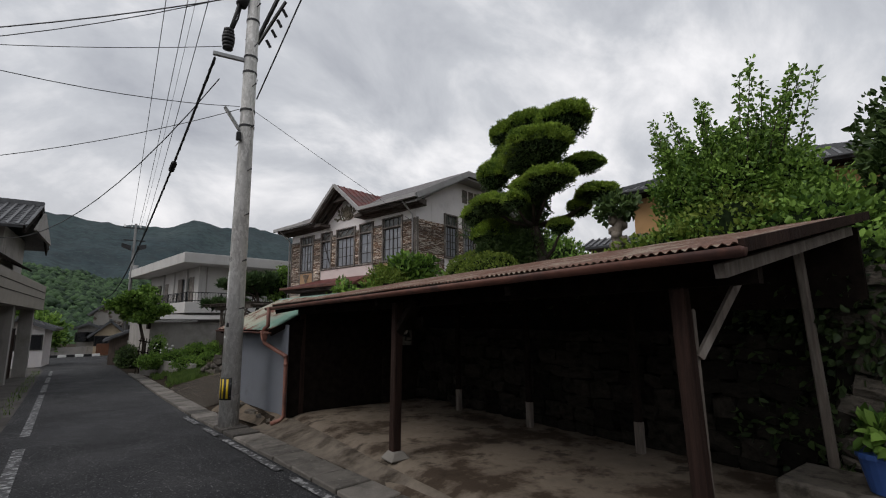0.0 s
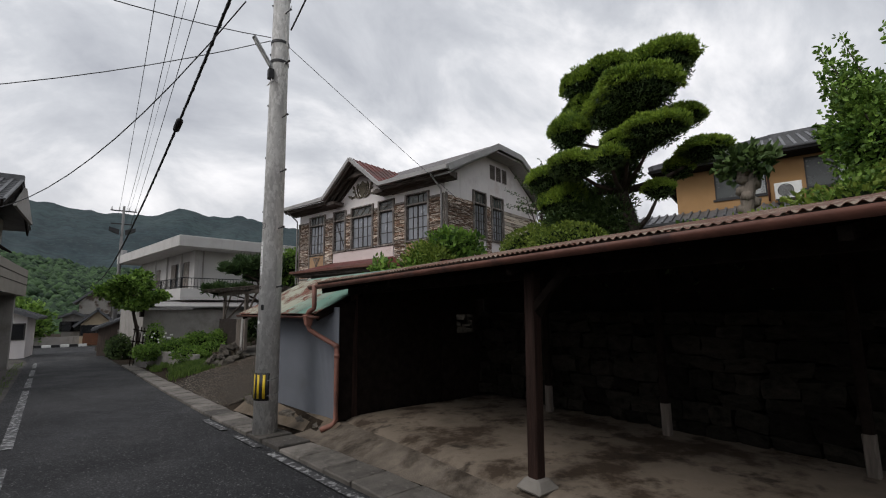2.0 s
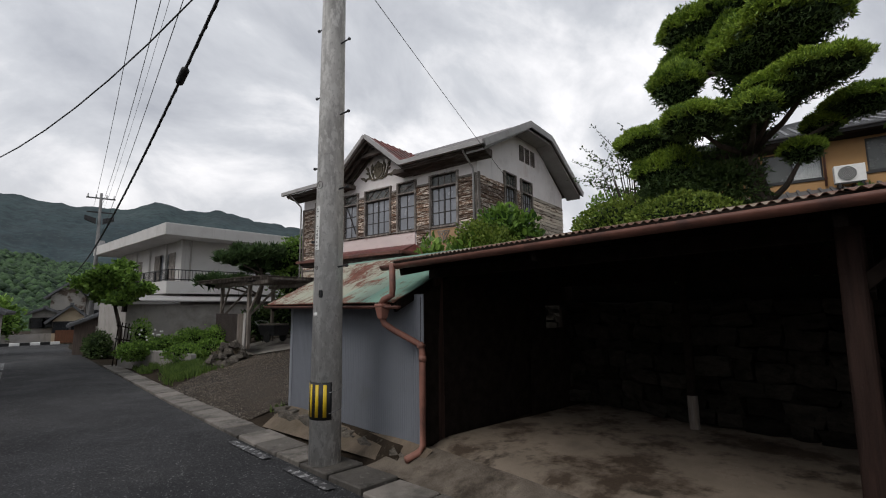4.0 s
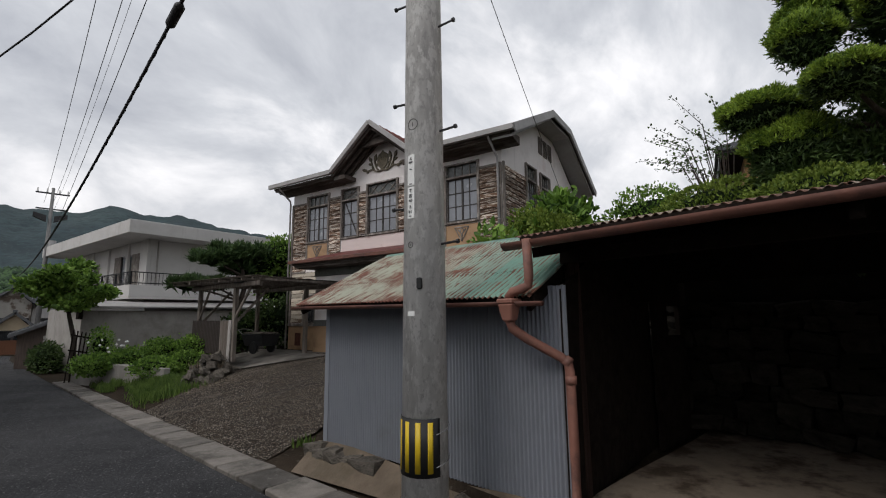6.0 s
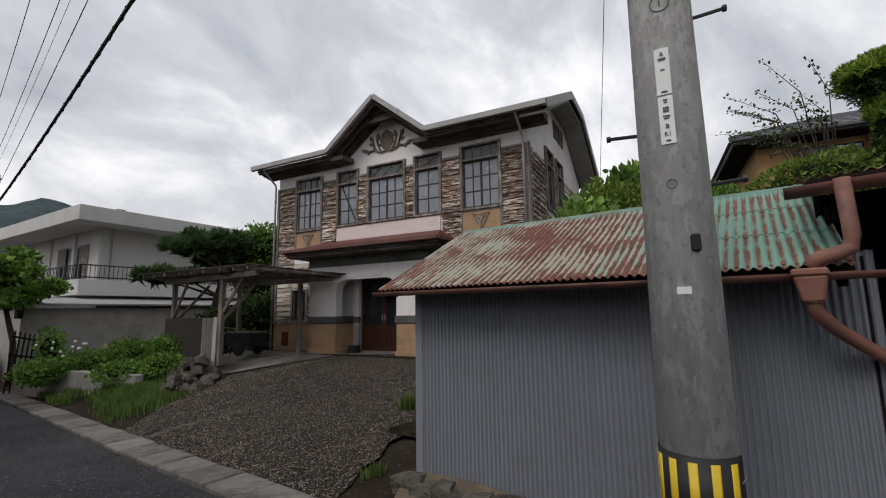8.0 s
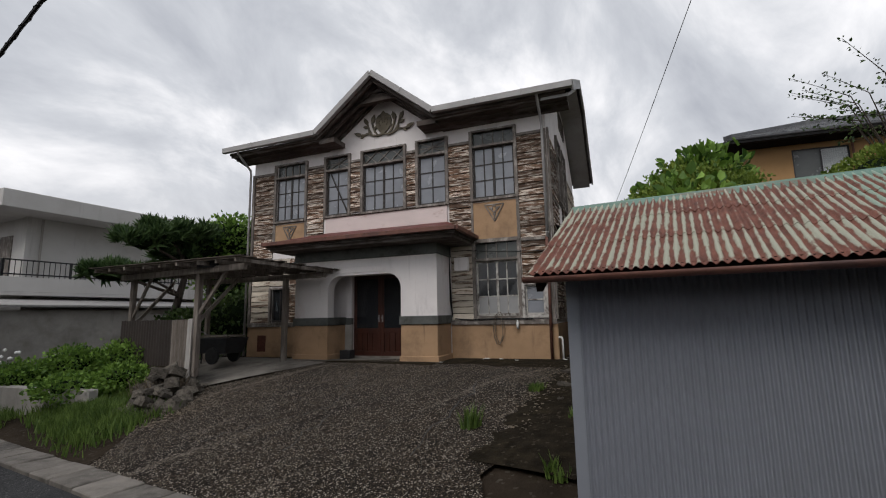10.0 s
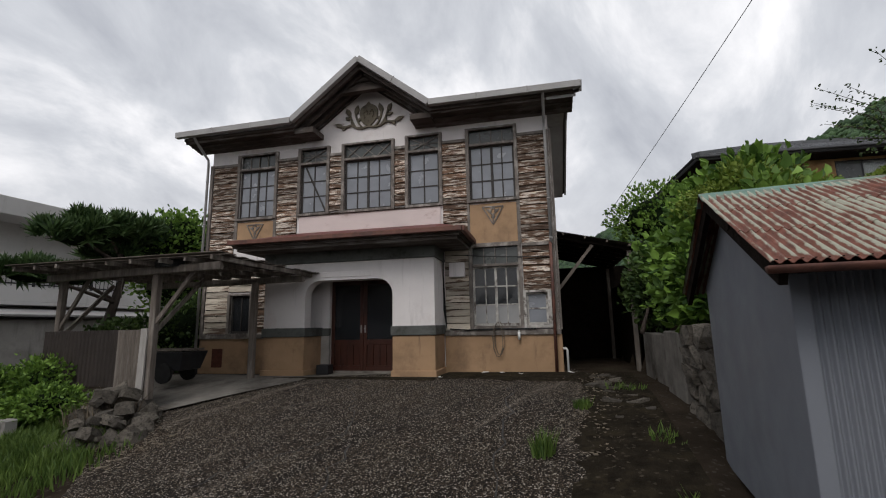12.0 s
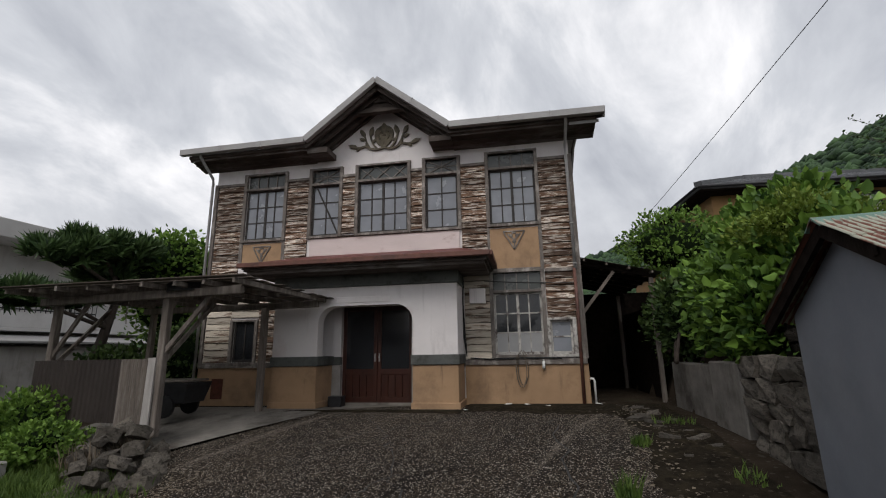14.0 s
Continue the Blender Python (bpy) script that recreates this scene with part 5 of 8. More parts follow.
part("brace", bm, TIMBER, carport, "grey diagonal brace")
bm = B()
beam(bm, Vector((2.88, 5.02, 1.50)) - CO, Vector((3.25, 5.05, 1.95)) - CO, 0.05, 0.07)
beam(bm, Vector((2.86, 5.05, 1.55)) - CO, Vector((2.88, 4.65, 1.92)) - CO, 0.05, 0.07)
part("brace", bm, BLACKWOOD, carport)
# post pads
bm = B()
hexa(bm, [(2.72, 4.95, 0.0), (3.02, 4.95, 0.0), (3.02, 5.25, 0.0), (2.72, 5.25, 0.0)], [(2.79, 5.02, 0.10), (2.94, 5.02, 0.10), (2.94, 5.18, 0.10), (2.79, 5.18, 0.10)])
structure("post_pad", bm, CONC, "rough mortar pad under a post", "pad", bevel=0.02)


def cfloor(x, y):
    return 0.06 - 0.014 * max(0, y - 2) + 0.006 * math.sin(x * 3) * math.sin(y * 2) - 0.16 * (1 - sstep(2.35, 3.0, x))


sheet("carport_floor", [2.38 + 0.12 * i for i in range(8)] + [3.4, 3.9, 4.5, 5.1, 5.8], [0.4 + 0.4 * i for i in range(22)], cfloor, CONC_FLOOR, "stained concrete floor of the carport", "floor")

# mortar strip between the gutter slabs and the floor
bm = B()
rows = []
for j in range(24):
    y = 0.2 + 8.9 * j / 23
    e = road_right(y) + 0.532
    row = []
    for i in range(6):
        x = e + (2.72 - e) * i / 5
        z0 = road_z(y) + 0.012
        z = z0 + (cfloor(2.72, y) + 0.012 - z0) * sstep(0, 1, i / 5) + 0.012 * noise.noise(Vector((x * 4, y * 3, 0)))
        row.append(bm.verts.new((x, y, z)))
    rows.append(row)
for a, b in zip(rows, rows[1:]):
    for i in range(5):
        bm.faces.new((a[i], a[i + 1], b[i + 1], b[i]))
structure("mortar_strip", bm, MORTAR, "stained sloping mortar strip beside the gutter slabs", "kerb", smooth=True)

# ---------------------------------------------------------------- utility pole
PX, PY = 1.77, 9.50
pole = thing("utility_pole", (PX, PY, -0.26), "tall grey concrete utility pole with a striped band", "utility pole")
bm = B()
H = 12.5
rod(bm, (0, 0, -0.1), (0, 0, H), 0.178, 0.178 - H / 150, 32)
part("shaft", bm, POLE, pole, smooth=True)


def prad(z):
    return 0.178 - z / 150




def arc_plate(a0, a1, z0, z1, lift, thick, n):
    """A curved plate round the pole, from angle a0 to a1 in degrees."""
    bm = B()
    rg = []
    for z in (z0, z1):
        for rad in (prad(z) + lift, prad(z) + lift + thick):
            rg.append([bm.verts.new((rad * math.cos(radians(a0 + (a1 - a0) * i / n)), rad * math.sin(radians(a0 + (a1 - a0) * i / n)), z)) for i in range(n + 1)])
    for i in range(n):
        for p, q in ((1, 3), (3, 2), (0, 1), (2, 0)):
            bm.faces.new((rg[p][i], rg[p][i + 1], rg[q][i + 1], rg[q][i]))
    for i in (0, n):
        bm.faces.new((rg[0][i], rg[1][i], rg[3][i], rg[2][i]))
    return bm


band = part("warning_band", arc_plate(-300, -94, 0.51, 0.91, 0.001, 0.006, 28), BLACKRUB, pole, "black rubber warning band", smooth=True)
for k in range(7):
    a = -112 - 29 * k
    part("stripe", arc_plate(a - 12.5, a, 0.54, 0.885, 0.0065, 0.003, 4), YELLOW, band, "yellow stripe", smooth=True)
for z in (0.58, 0.80):
    bm = B()
    tube(bm, [((prad(z) + 0.008) * math.cos(radians(a)), (prad(z) + 0.008) * math.sin(radians(a)), z + 0.0006 * (a + 100)) for a in range(-104, 62, 12)], 0.004, 5)
    part("strap_wire", bm, STEEL, band, "thin steel strap wire")

# ---------------------------------------------------------------- foliage helpers


def leaves(name, clumps, size, material, parent=None, label="", seed=0, shape="leaf", lump=0.25, shell=0.55, droop=0.0, under=None):
    """Many small leaves in lumpy clumps: rows of (centre, radii, count)."""
    rg = np.random.RandomState(seed)
    P, D = [], []
    for c, rad, n in clumps:
        d = rg.normal(size=(n, 3))
        d /= np.linalg.norm(d, axis=1)[:, None]
        k = shell + (1 - shell) * rg.rand(n) ** 0.6
        bump = np.array([1 + lump * noise.noise(Vector((v[0] * 2.6 + seed, v[1] * 2.6 + c[0], v[2] * 2.6 + c[1]))) + lump * 0.6 * noise.noise(Vector((v[0] * 6, v[1] * 6 + seed, v[2] * 6))) for v in d])
        if under is not None:
            keep = d[:, 2] > under
            d, k, bump = d[keep], k[keep], bump[keep]
        P.append(np.array(c) + d * (k * bump)[:, None] * np.array(rad))
        D.append(d)
    P, D = np.concatenate(P), np.concatenate(D)
    n = len(P)
    up = D * 0.7 + rg.normal(size=(n, 3)) * 0.55 + np.array([0, 0, 0.35 - droop])
    up /= np.linalg.norm(up, axis=1)[:, None]
    sd = np.cross(up, rg.normal(size=(n, 3)))
    sd /= np.linalg.norm(sd, axis=1)[:, None]
    s = size * (0.6 + 0.8 * rg.rand(n))[:, None]
    nrm = np.cross(up, sd)
    if shape == "needle":
        w = 0.16
        V = np.stack([P - sd * s * w, P + sd * s * w, P + up * s, P - nrm * s * w, P + nrm * s * w, P + up * s * 0.9 + sd * s * 0.3], 1).reshape(-1, 3)
        F = np.arange(n * 6).reshape(-1, 3)
    else:
        w = 0.33
        f = nrm * s * 0.13
        V = np.stack([P, P + up * s * 0.32 + sd * s * w + f, P + up * s * 0.70 + sd * s * w * 0.72 + f, P + up * s - f * 0.6, P + up * s * 0.70 - sd * s * w * 0.72 + f, P + up * s * 0.32 - sd * s * w + f], 1).reshape(-1, 3)
        k6 = np.arange(n)[:, None] * 6
        F = np.stack([k6 + np.array([0, 1, 2, 3]), k6 + np.array([0, 3, 4, 5])], 1).reshape(-1, 4)
    me = bpy.data.meshes.new(name)
    me.vertices.add(len(V))
    me.vertices.foreach_set("co", V.astype(np.float32).ravel())
    q = F.shape[1]
    me.loops.add(F.size)
    me.loops.foreach_set("vertex_index", F.ravel().astype(np.int32))
    me.polygons.add(len(F))
    me.polygons.foreach_set("loop_start", (np.arange(len(F)) * q).astype(np.int32))
    me.update(calc_edges=True)
    me.materials.append(material)
    return part(name, me, material, parent, label)


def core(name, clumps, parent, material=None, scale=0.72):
    """Near-black solids inside a crown, their colour standing in for its deep shade."""
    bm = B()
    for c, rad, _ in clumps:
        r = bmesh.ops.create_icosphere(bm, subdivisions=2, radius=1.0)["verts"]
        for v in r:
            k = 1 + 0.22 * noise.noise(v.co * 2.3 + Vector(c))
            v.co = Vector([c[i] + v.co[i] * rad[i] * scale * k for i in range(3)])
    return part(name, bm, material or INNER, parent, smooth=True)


def limb(bm, pts, r0, r1, n=7):
    tube(bm, pts, lambda u: r0 + (r1 - r0) * u, n)


def bush(name, at, clumps, size, material, label, category="bush", seed=0, shape="leaf", trunk=True, dens=1.0, shell=0.55, lump=0.3, inner=0.72):
    t = thing(name, at, label, category)
    clumps = [(c, r, int(n * dens)) for c, r, n in clumps]
    leaves("crown", clumps, size, material, t, seed=seed, shape=shape, shell=shell, lump=lump)
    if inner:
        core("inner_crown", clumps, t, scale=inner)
    if trunk:
        bm = B()
        for c, r, _ in clumps[:4]:
            limb(bm, [(0, 0, -0.05), (c[0] * 0.4, c[1] * 0.4, c[2] * 0.45), c], 0.045, 0.012)
        part("stem", bm, BARK, t, smooth=True)
    return t


# ---------------------------------------------------------------- cloud-pruned pine on the terrace
def pruned_pine():
    base = Vector((7.35, 6.55, 2.1))
    t = thing("cloud_pruned_pine", tuple(base), "tall cloud-pruned garden pine with dense rounded pads", "tree")
    # pads: centre in the garden, half width, half height
    pads = [(7.42, 5.92, 5.88, 0.56, 0.40), (7.25, 7.42, 6.02, 0.46, 0.34), (7.40, 6.92, 6.10, 0.50, 0.38), (7.40, 6.80, 5.62, 0.46, 0.44), (7.35, 7.50, 5.50, 0.42, 0.38), (6.70, 6.02, 5.17, 0.66, 0.40), (6.78, 6.48, 5.05, 0.52, 0.36),
            (8.15, 6.00, 5.08, 0.42, 0.22), (6.85, 7.55, 4.97, 0.38, 0.38), (6.72, 5.80, 4.42, 0.52, 0.26), (6.72, 6.25, 4.30, 0.46, 0.26), (6.42, 7.15, 4.13, 0.46, 0.25), (6.35, 6.38, 4.05, 0.27, 0.20),
            (7.02, 8.12, 4.18, 0.56, 0.32), (7.10, 7.90, 3.65, 0.52, 0.40), (7.88, 5.55, 4.25, 0.42, 0.20), (7.86, 5.98, 4.03, 0.24, 0.20), (7.44, 6.15, 3.62, 0.26, 0.18)]
    spine = [Vector(p) - base for p in ((7.35, 6.60, 2.0), (7.42, 6.66, 2.9), (7.30, 6.78, 3.7), (7.36, 6.62, 4.5), (7.28, 6.70, 5.1), (7.45, 6.45, 5.8))]
    trunk = B()
    limb(trunk, spine, 0.16, 0.05, 9)
    part("trunk", trunk, BARK, t, smooth=True)
    # needles between the pads, coloured dark for the shade there
    leaves("inner_foliage", [((-0.15, 1.25, 1.35), (0.55, 0.62, 0.75), 6500), ((0.0, 0.60, 1.2), (0.42, 0.60, 0.75), 4200), ((0.0, 0.3, 2.1), (0.36, 0.42, 0.5), 2600), ((0.05, 0.1, 3.1), (0.40, 0.55, 0.7), 3600)], 0.085, LEAFDARK, t, "inner needles coloured dark for shade", seed=49, shape="needle", shell=0.1)
    for i, (x, y, z, w, h) in enumerate(pads):
        c = Vector((x, y, z)) - base
        r = random.Random(i)
        small = [(tuple(c), (w * 0.9, w, h), int(21000 * w * (h + w)))]
        for k in range(6):
            a = 6.283 * (k + r.random()) / 6
            small.append(((c.x + 0.62 * w * math.cos(a), c.y + 0.68 * w * math.sin(a), c.z + h * r.uniform(0.0, 0.35)), (w * 0.36, w * 0.38, h * 0.52), int(4200 * w * (h + w))))
        leaves("foliage_pad", small, 0.058, NEEDLE, t, seed=50 + i, shape="needle", shell=0.84, lump=0.30, under=-0.12)
        # lower needles in a darker colour, which paints the pad's shaded underside
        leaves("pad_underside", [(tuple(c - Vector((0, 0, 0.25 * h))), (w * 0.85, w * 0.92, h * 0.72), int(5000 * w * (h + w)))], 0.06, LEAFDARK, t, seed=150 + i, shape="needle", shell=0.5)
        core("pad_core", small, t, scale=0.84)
        b = B()
        s = min(spine[1:], key=lambda q: abs(q.z - (c.z - 0.45)))
        m = s.lerp(c, 0.55) + Vector((0, 0, -0.14))
        limb(b, [s, m, c - Vector((0, 0, h * 0.4))], 0.055, 0.02, 6)
        part("limb", b, BARK, t, smooth=True)


pruned_pine()


# ---------------------------------------------------------------- tall leafy shrub with upright shoots
def shoots_shrub():
    t = thing("tall_shrub", pose(6.95, 2.62, 2.12) @ Matrix.Diagonal((0.85, 0.85, 0.85, 1)), "tall leafy shrub with upright leafy shoots", "shrub")
    r = random.Random(8)
    cl = [((0, -0.1, 1.55), (0.8, 0.85, 0.95), 5000), ((0.1, -0.75, 1.5), (0.7, 0.5, 0.7), 2600), ((0, 0.75, 1.7), (0.7, 0.55, 0.75), 2800), ((-0.2, 0.5, 0.6), (0.9, 1.1, 0.6), 4200), ((-0.2, -1.1, 0.7), (0.7, 0.7, 0.8), 3300)]
    leaves("crown", [(c, q, int(n * 1.5)) for c, q, n in cl], 0.07, LEAF, t, seed=5, shell=0.4, lump=0.5)
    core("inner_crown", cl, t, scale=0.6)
    stems = B()
    rows = []
    for k in range(46):
        a = r.uniform(-1.25, 1.45)
        base = Vector((r.uniform(-0.5, 0.5), a * 0.6, 1.6))
        tip = Vector((base.x + r.uniform(-0.3, 0.3), a * 1.0 + r.uniform(-0.15, 0.15), 2.75 + r.uniform(-0.35, 0.8) - 0.30 * a * a * (1 if a > 0 else 0.6)))
        limb(stems, [base, base.lerp(tip, 0.5) + Vector((0, 0, 0.05)), tip], 0.014, 0.004, 5)
        for j in range(16):
            p = base.lerp(tip, 0.2 + 0.8 * j / 15)
            rows.append((tuple(p), (0.07, 0.07, 0.05), 8))
    for k in range(5):
        limb(stems, [(0, 0, -0.1), (r.uniform(-0.2, 0.2), r.uniform(-0.6, 0.6), 0.7), (r.uniform(-0.4, 0.4), r.uniform(-1.2, 1.2), 1.6)], 0.05, 0.015)
    part("stem", stems, BARK, t, smooth=True)
    leaves("shoot_leaves", rows, 0.075, LEAF, t, seed=6, shell=0.2, lump=0.1, droop=0.3)


shoots_shrub()
bush("ivy_covered_tree", (7.6, 0.80, 2.0), [((0, 0, 1.5), (0.7, 0.62, 0.95), 4200), ((0.1, -0.9, 1.6), (0.8, 0.8, 1.1), 3000), ((0, 0.05, 0.4), (0.8, 0.7, 0.8), 3200), ((-0.3, 0.1, 0.1), (0.8, 0.8, 0.5), 2200)], 0.085, LEAFDARK, "dark ivy-covered tree beside the terrace", "tree", 21)
# bushes along the terrace edge over the carport
bush("hedge_bush", (6.3, 3.4, 2.15), [((0.1, 0, 0.35), (0.55, 0.9, 0.45), 2300), ((0.2, 0.9, 0.25), (0.5, 0.7, 0.36), 1500), ((0.2, -0.9, 0.55), (0.6, 0.8, 0.6), 2200)], 0.065, LEAFYEL, "yellow-green bush overhanging the stone wall", "bush", 31)
bush("hedge_bush", (6.5, 1.7, 2.15), [((0, 0, 0.45), (0.6, 0.8, 0.55), 2200), ((-0.5, -0.2, -0.1), (0.35, 1.0, 0.45), 2600)], 0.08, LEAF, "leafy bush overhanging the stone wall", "bush", 32)
bush("clipped_azalea", (7.6, 8.9, 1.6), [((0, 0, 1.25), (0.9, 1.1, 0.62), 6600)], 0.055, LEAFYEL, "round clipped yellow-green azalea", "bush", 33, shell=0.86, lump=0.12, inner=0.86)
bush("clipped_azalea", (6.9, 7.6, 2.1), [((-0.2, 0, 0.55), (0.62, 0.85, 0.50), 6200), ((-0.1, 0.8, 0.35), (0.5, 0.6, 0.42), 3000)], 0.05, LEAFYEL, "low clipped yellow-green azalea", "bush", 34, shell=0.86, lump=0.15, inner=0.86)
bush("small_bush", (6.7, 5.3, 2.1), [((0, 0, 0.35), (0.45, 0.6, 0.35), 1800)], 0.07, LEAF, "small green bush on the terrace", "bush", 35)
# big broad-leaved bushes between shed and house
bush("mulberry_bush", (6.8, 11.5, 1.15), [((0, 0.0, 1.3), (0.85, 0.8, 0.95), 1900), ((0.7, 0.5, 0.9), (0.9, 0.7, 0.9), 1600), ((-0.75, -0.1, 1.0), (0.65, 0.6, 0.65), 1100), ((-0.3, 0.5, 0.6), (0.8, 0.5, 0.7), 1300), ((1.6, 0.6, 0.9), (0.7, 0.6, 0.9), 1400), ((-0.2, -0.2, 2.0), (0.5, 0.5, 0.45), 500), ((0.6, 0.1, 2.1), (0.5, 0.5, 0.4), 450)], 0.14, LEAFMUL, "broad-leaved mulberry bush on the stone terrace", "bush", 36, shell=0.4, lump=0.6, dens=1.35, inner=0.55)
bush("young_shrub", (6.15, 11.45, 1.15), [((0, 0, 1.65), (0.55, 0.70, 0.42), 5200), ((-0.1, -0.5, 1.45), (0.45, 0.5, 0.4), 2600)], 0.06, LEAFYEL, "yellow-green young shrub on the stone terrace", "shrub", 39, shell=0.4, lump=0.5, inner=0.5)
bush("leafy_bush", (8.6, 13.0, 1.1), [((1.2, -0.3, 0.9), (0.9, 0.6, 0.9), 1700), ((2.4, -0.2, 0.8), (0.9, 0.7, 0.9), 1500)], 0.12, LEAFDARK, "dark leafy bush beside the house", "bush", 37)
bush("weed_clump", (4.75, 11.3, 0.0), [((0, 0.1, 2.35), (0.35, 0.45, 0.45), 260), ((0.15, -0.4, 2.1), (0.35, 0.35, 0.4), 200), ((0, 0, 1.4), (0.3, 0.3, 0.8), 160)], 0.12, LEAF, "tall leafy weeds rising behind the shed roof", "weeds", 38, shell=0.2, inner=0)


# ---------------------------------------------------------------- stone retaining walls
def stone_mesh(seed):
    r = random.Random(seed)
    bm = B()
    bmesh.ops.create_cube(bm, size=1.0)
    bmesh.ops.subdivide_edges(bm, edges=bm.edges[:], cuts=1, use_grid_fill=True)
    for v in bm.verts:
        v.co = v.co.lerp(v.co.normalized() * 0.62, 0.30)
        v.co += Vector((r.uniform(-1, 1), r.uniform(-1, 1), r.uniform(-1, 1))) * 0.085
    return finish(bm, "stone", STONE, smooth=False)


STONES = [stone_mesh(i) for i in range(8)]


def stone_face(parent, base, length, height, seed, size=0.34, limit=300, inv=None, meshes=None):
    """Courses of rough stones on a face that runs along local x and faces local -y."""
    r = random.Random(seed)
    z, count = 0.0, 0
    inv = inv or Matrix()
    while z < height - 0.05:
        h = r.uniform(0.6, 1.0) * size * 0.8
        x = r.uniform(-0.1, 0.1)
        while x < length:
            w = r.uniform(0.7, 1.5) * size
            m = base @ pose(x + w / 2, r.uniform(-0.03, 0.05), z + h / 2, r.uniform(-8, 8), r.uniform(-10, 10), r.uniform(-8, 8)) @ Matrix.Diagonal((w * 0.99, size * 0.95, h * 1.0, 1))
            part("stone", (meshes or STONES)[r.randrange(8)], STONE, parent, at=inv @ m)
            x += w
            count += 1
            if count > limit:
                return
        z += h


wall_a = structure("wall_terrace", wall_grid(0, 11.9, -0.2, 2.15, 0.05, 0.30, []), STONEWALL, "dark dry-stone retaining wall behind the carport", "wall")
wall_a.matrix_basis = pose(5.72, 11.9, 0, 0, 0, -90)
# stones under the carport roof get the shade-coloured copy, those outside the plain one
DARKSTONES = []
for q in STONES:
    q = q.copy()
    q.materials[0] = SHADESTONE
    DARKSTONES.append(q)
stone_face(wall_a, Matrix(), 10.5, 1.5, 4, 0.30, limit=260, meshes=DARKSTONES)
stone_face(wall_a, pose(10.5, 0, 0), 1.4, 2.1, 5, 0.30, limit=60)
# added near-black strip that keeps light from leaking in below the roof's rear edge
bm = B()
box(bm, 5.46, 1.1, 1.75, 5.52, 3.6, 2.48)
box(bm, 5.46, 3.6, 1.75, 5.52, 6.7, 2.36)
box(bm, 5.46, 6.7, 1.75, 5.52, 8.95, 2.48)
structure("wall_board", bm, BLACKWOOD, "dark strip added to block light between roof and stone wall", "wall")
wall_b = structure("wall_garden", wall_grid(0, 1.9, -0.1, 1.12, 0.05, 0.35, []), STONEWALL, "rough stone garden wall beside the driveway", "wall")
wall_b.matrix_basis = pose(6.08, 12.22, 0.0, 0, 0, -167)
stone_face(wall_b, Matrix(), 1.9, 1.15, 6, 0.36)
pier = structure("wall_pier", box(B(), 0, -0.32, -0.15, 1.16, 0, 1.0), CONC, "stained concrete wall end", "wall", bevel=0.02)
pier.matrix_basis = pose(6.20, 12.40, 0.1, 0, 0, 11)
wl = structure("wall_low", box(B(), 0, -0.25, -0.15, 2.3, 0, 0.93), CONC, "low stained concrete garden wall", "wall", bevel=0.02)
wl.matrix_basis = pose(7.35, 12.53, 0.1, 0, 0, 13)
# near-black panels added at the carport's back and side to keep light out
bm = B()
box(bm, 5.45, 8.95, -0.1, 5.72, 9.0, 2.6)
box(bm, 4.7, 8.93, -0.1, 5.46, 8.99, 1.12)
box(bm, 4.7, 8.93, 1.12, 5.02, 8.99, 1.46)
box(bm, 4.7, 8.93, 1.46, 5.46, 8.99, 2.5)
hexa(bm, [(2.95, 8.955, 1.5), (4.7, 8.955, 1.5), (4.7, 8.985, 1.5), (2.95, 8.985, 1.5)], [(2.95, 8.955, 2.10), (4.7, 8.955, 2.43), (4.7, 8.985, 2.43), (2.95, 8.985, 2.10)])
structure("wall_carport", bm, BLACKWOOD, "dark panels added to close the carport's end", "wall")
# added dark wall that shuts the gap behind the shed against light
bm = B()
box(bm, 4.4, 11.7, 0.0, 5.8, 11.76, 1.6)
structure("wall_gap", bm, STONEWALL, "dark wall added to close the gap behind the shed", "wall")
# ivy with the wall's shade put into its leaf colour
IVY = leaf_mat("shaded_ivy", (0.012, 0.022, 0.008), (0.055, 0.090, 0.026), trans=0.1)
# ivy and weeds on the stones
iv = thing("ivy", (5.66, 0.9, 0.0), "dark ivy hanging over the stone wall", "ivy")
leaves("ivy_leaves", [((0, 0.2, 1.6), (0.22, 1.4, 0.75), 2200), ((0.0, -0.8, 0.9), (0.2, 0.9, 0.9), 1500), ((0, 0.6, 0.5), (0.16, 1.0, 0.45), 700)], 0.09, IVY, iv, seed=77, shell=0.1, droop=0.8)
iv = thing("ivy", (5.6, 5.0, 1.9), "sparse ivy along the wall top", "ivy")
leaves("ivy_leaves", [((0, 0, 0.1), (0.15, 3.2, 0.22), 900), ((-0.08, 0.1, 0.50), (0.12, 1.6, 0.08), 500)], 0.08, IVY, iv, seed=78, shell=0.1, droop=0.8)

# ---------------------------------------------------------------- stones under the shed, sandy bank
bm = B()
n = 16
for k in range(n + 1):
    u = k / n
    a = SHED @ Vector((-0.12 + 3.4 * u, -0.02, 0))
    b = SHED @ Vector((-0.05 + 3.3 * u, -0.42 + 0.16 * u, 0))
    zl = road_z(b.y) + 0.03
    j = 0.03 * math.sin(9 * u)
    bm.verts.new((a.x, a.y, -0.08 + j)), bm.verts.new(((a.x + b.x) / 2, (a.y + b.y) / 2, (zl - 0.10) / 2 + j)), bm.verts.new((b.x, b.y, zl - 0.03))
bm.verts.ensure_lookup_table()
for k in range(n):
    for j in range(2):
        i = 3 * k + j
        bm.faces.new((bm.verts[i], bm.verts[i + 1], bm.verts[i + 4], bm.verts[i + 3]))
structure("bank", bm, SANDY, "sandy earth bank under the shed", "bank", smooth=True)
r = random.Random(14)
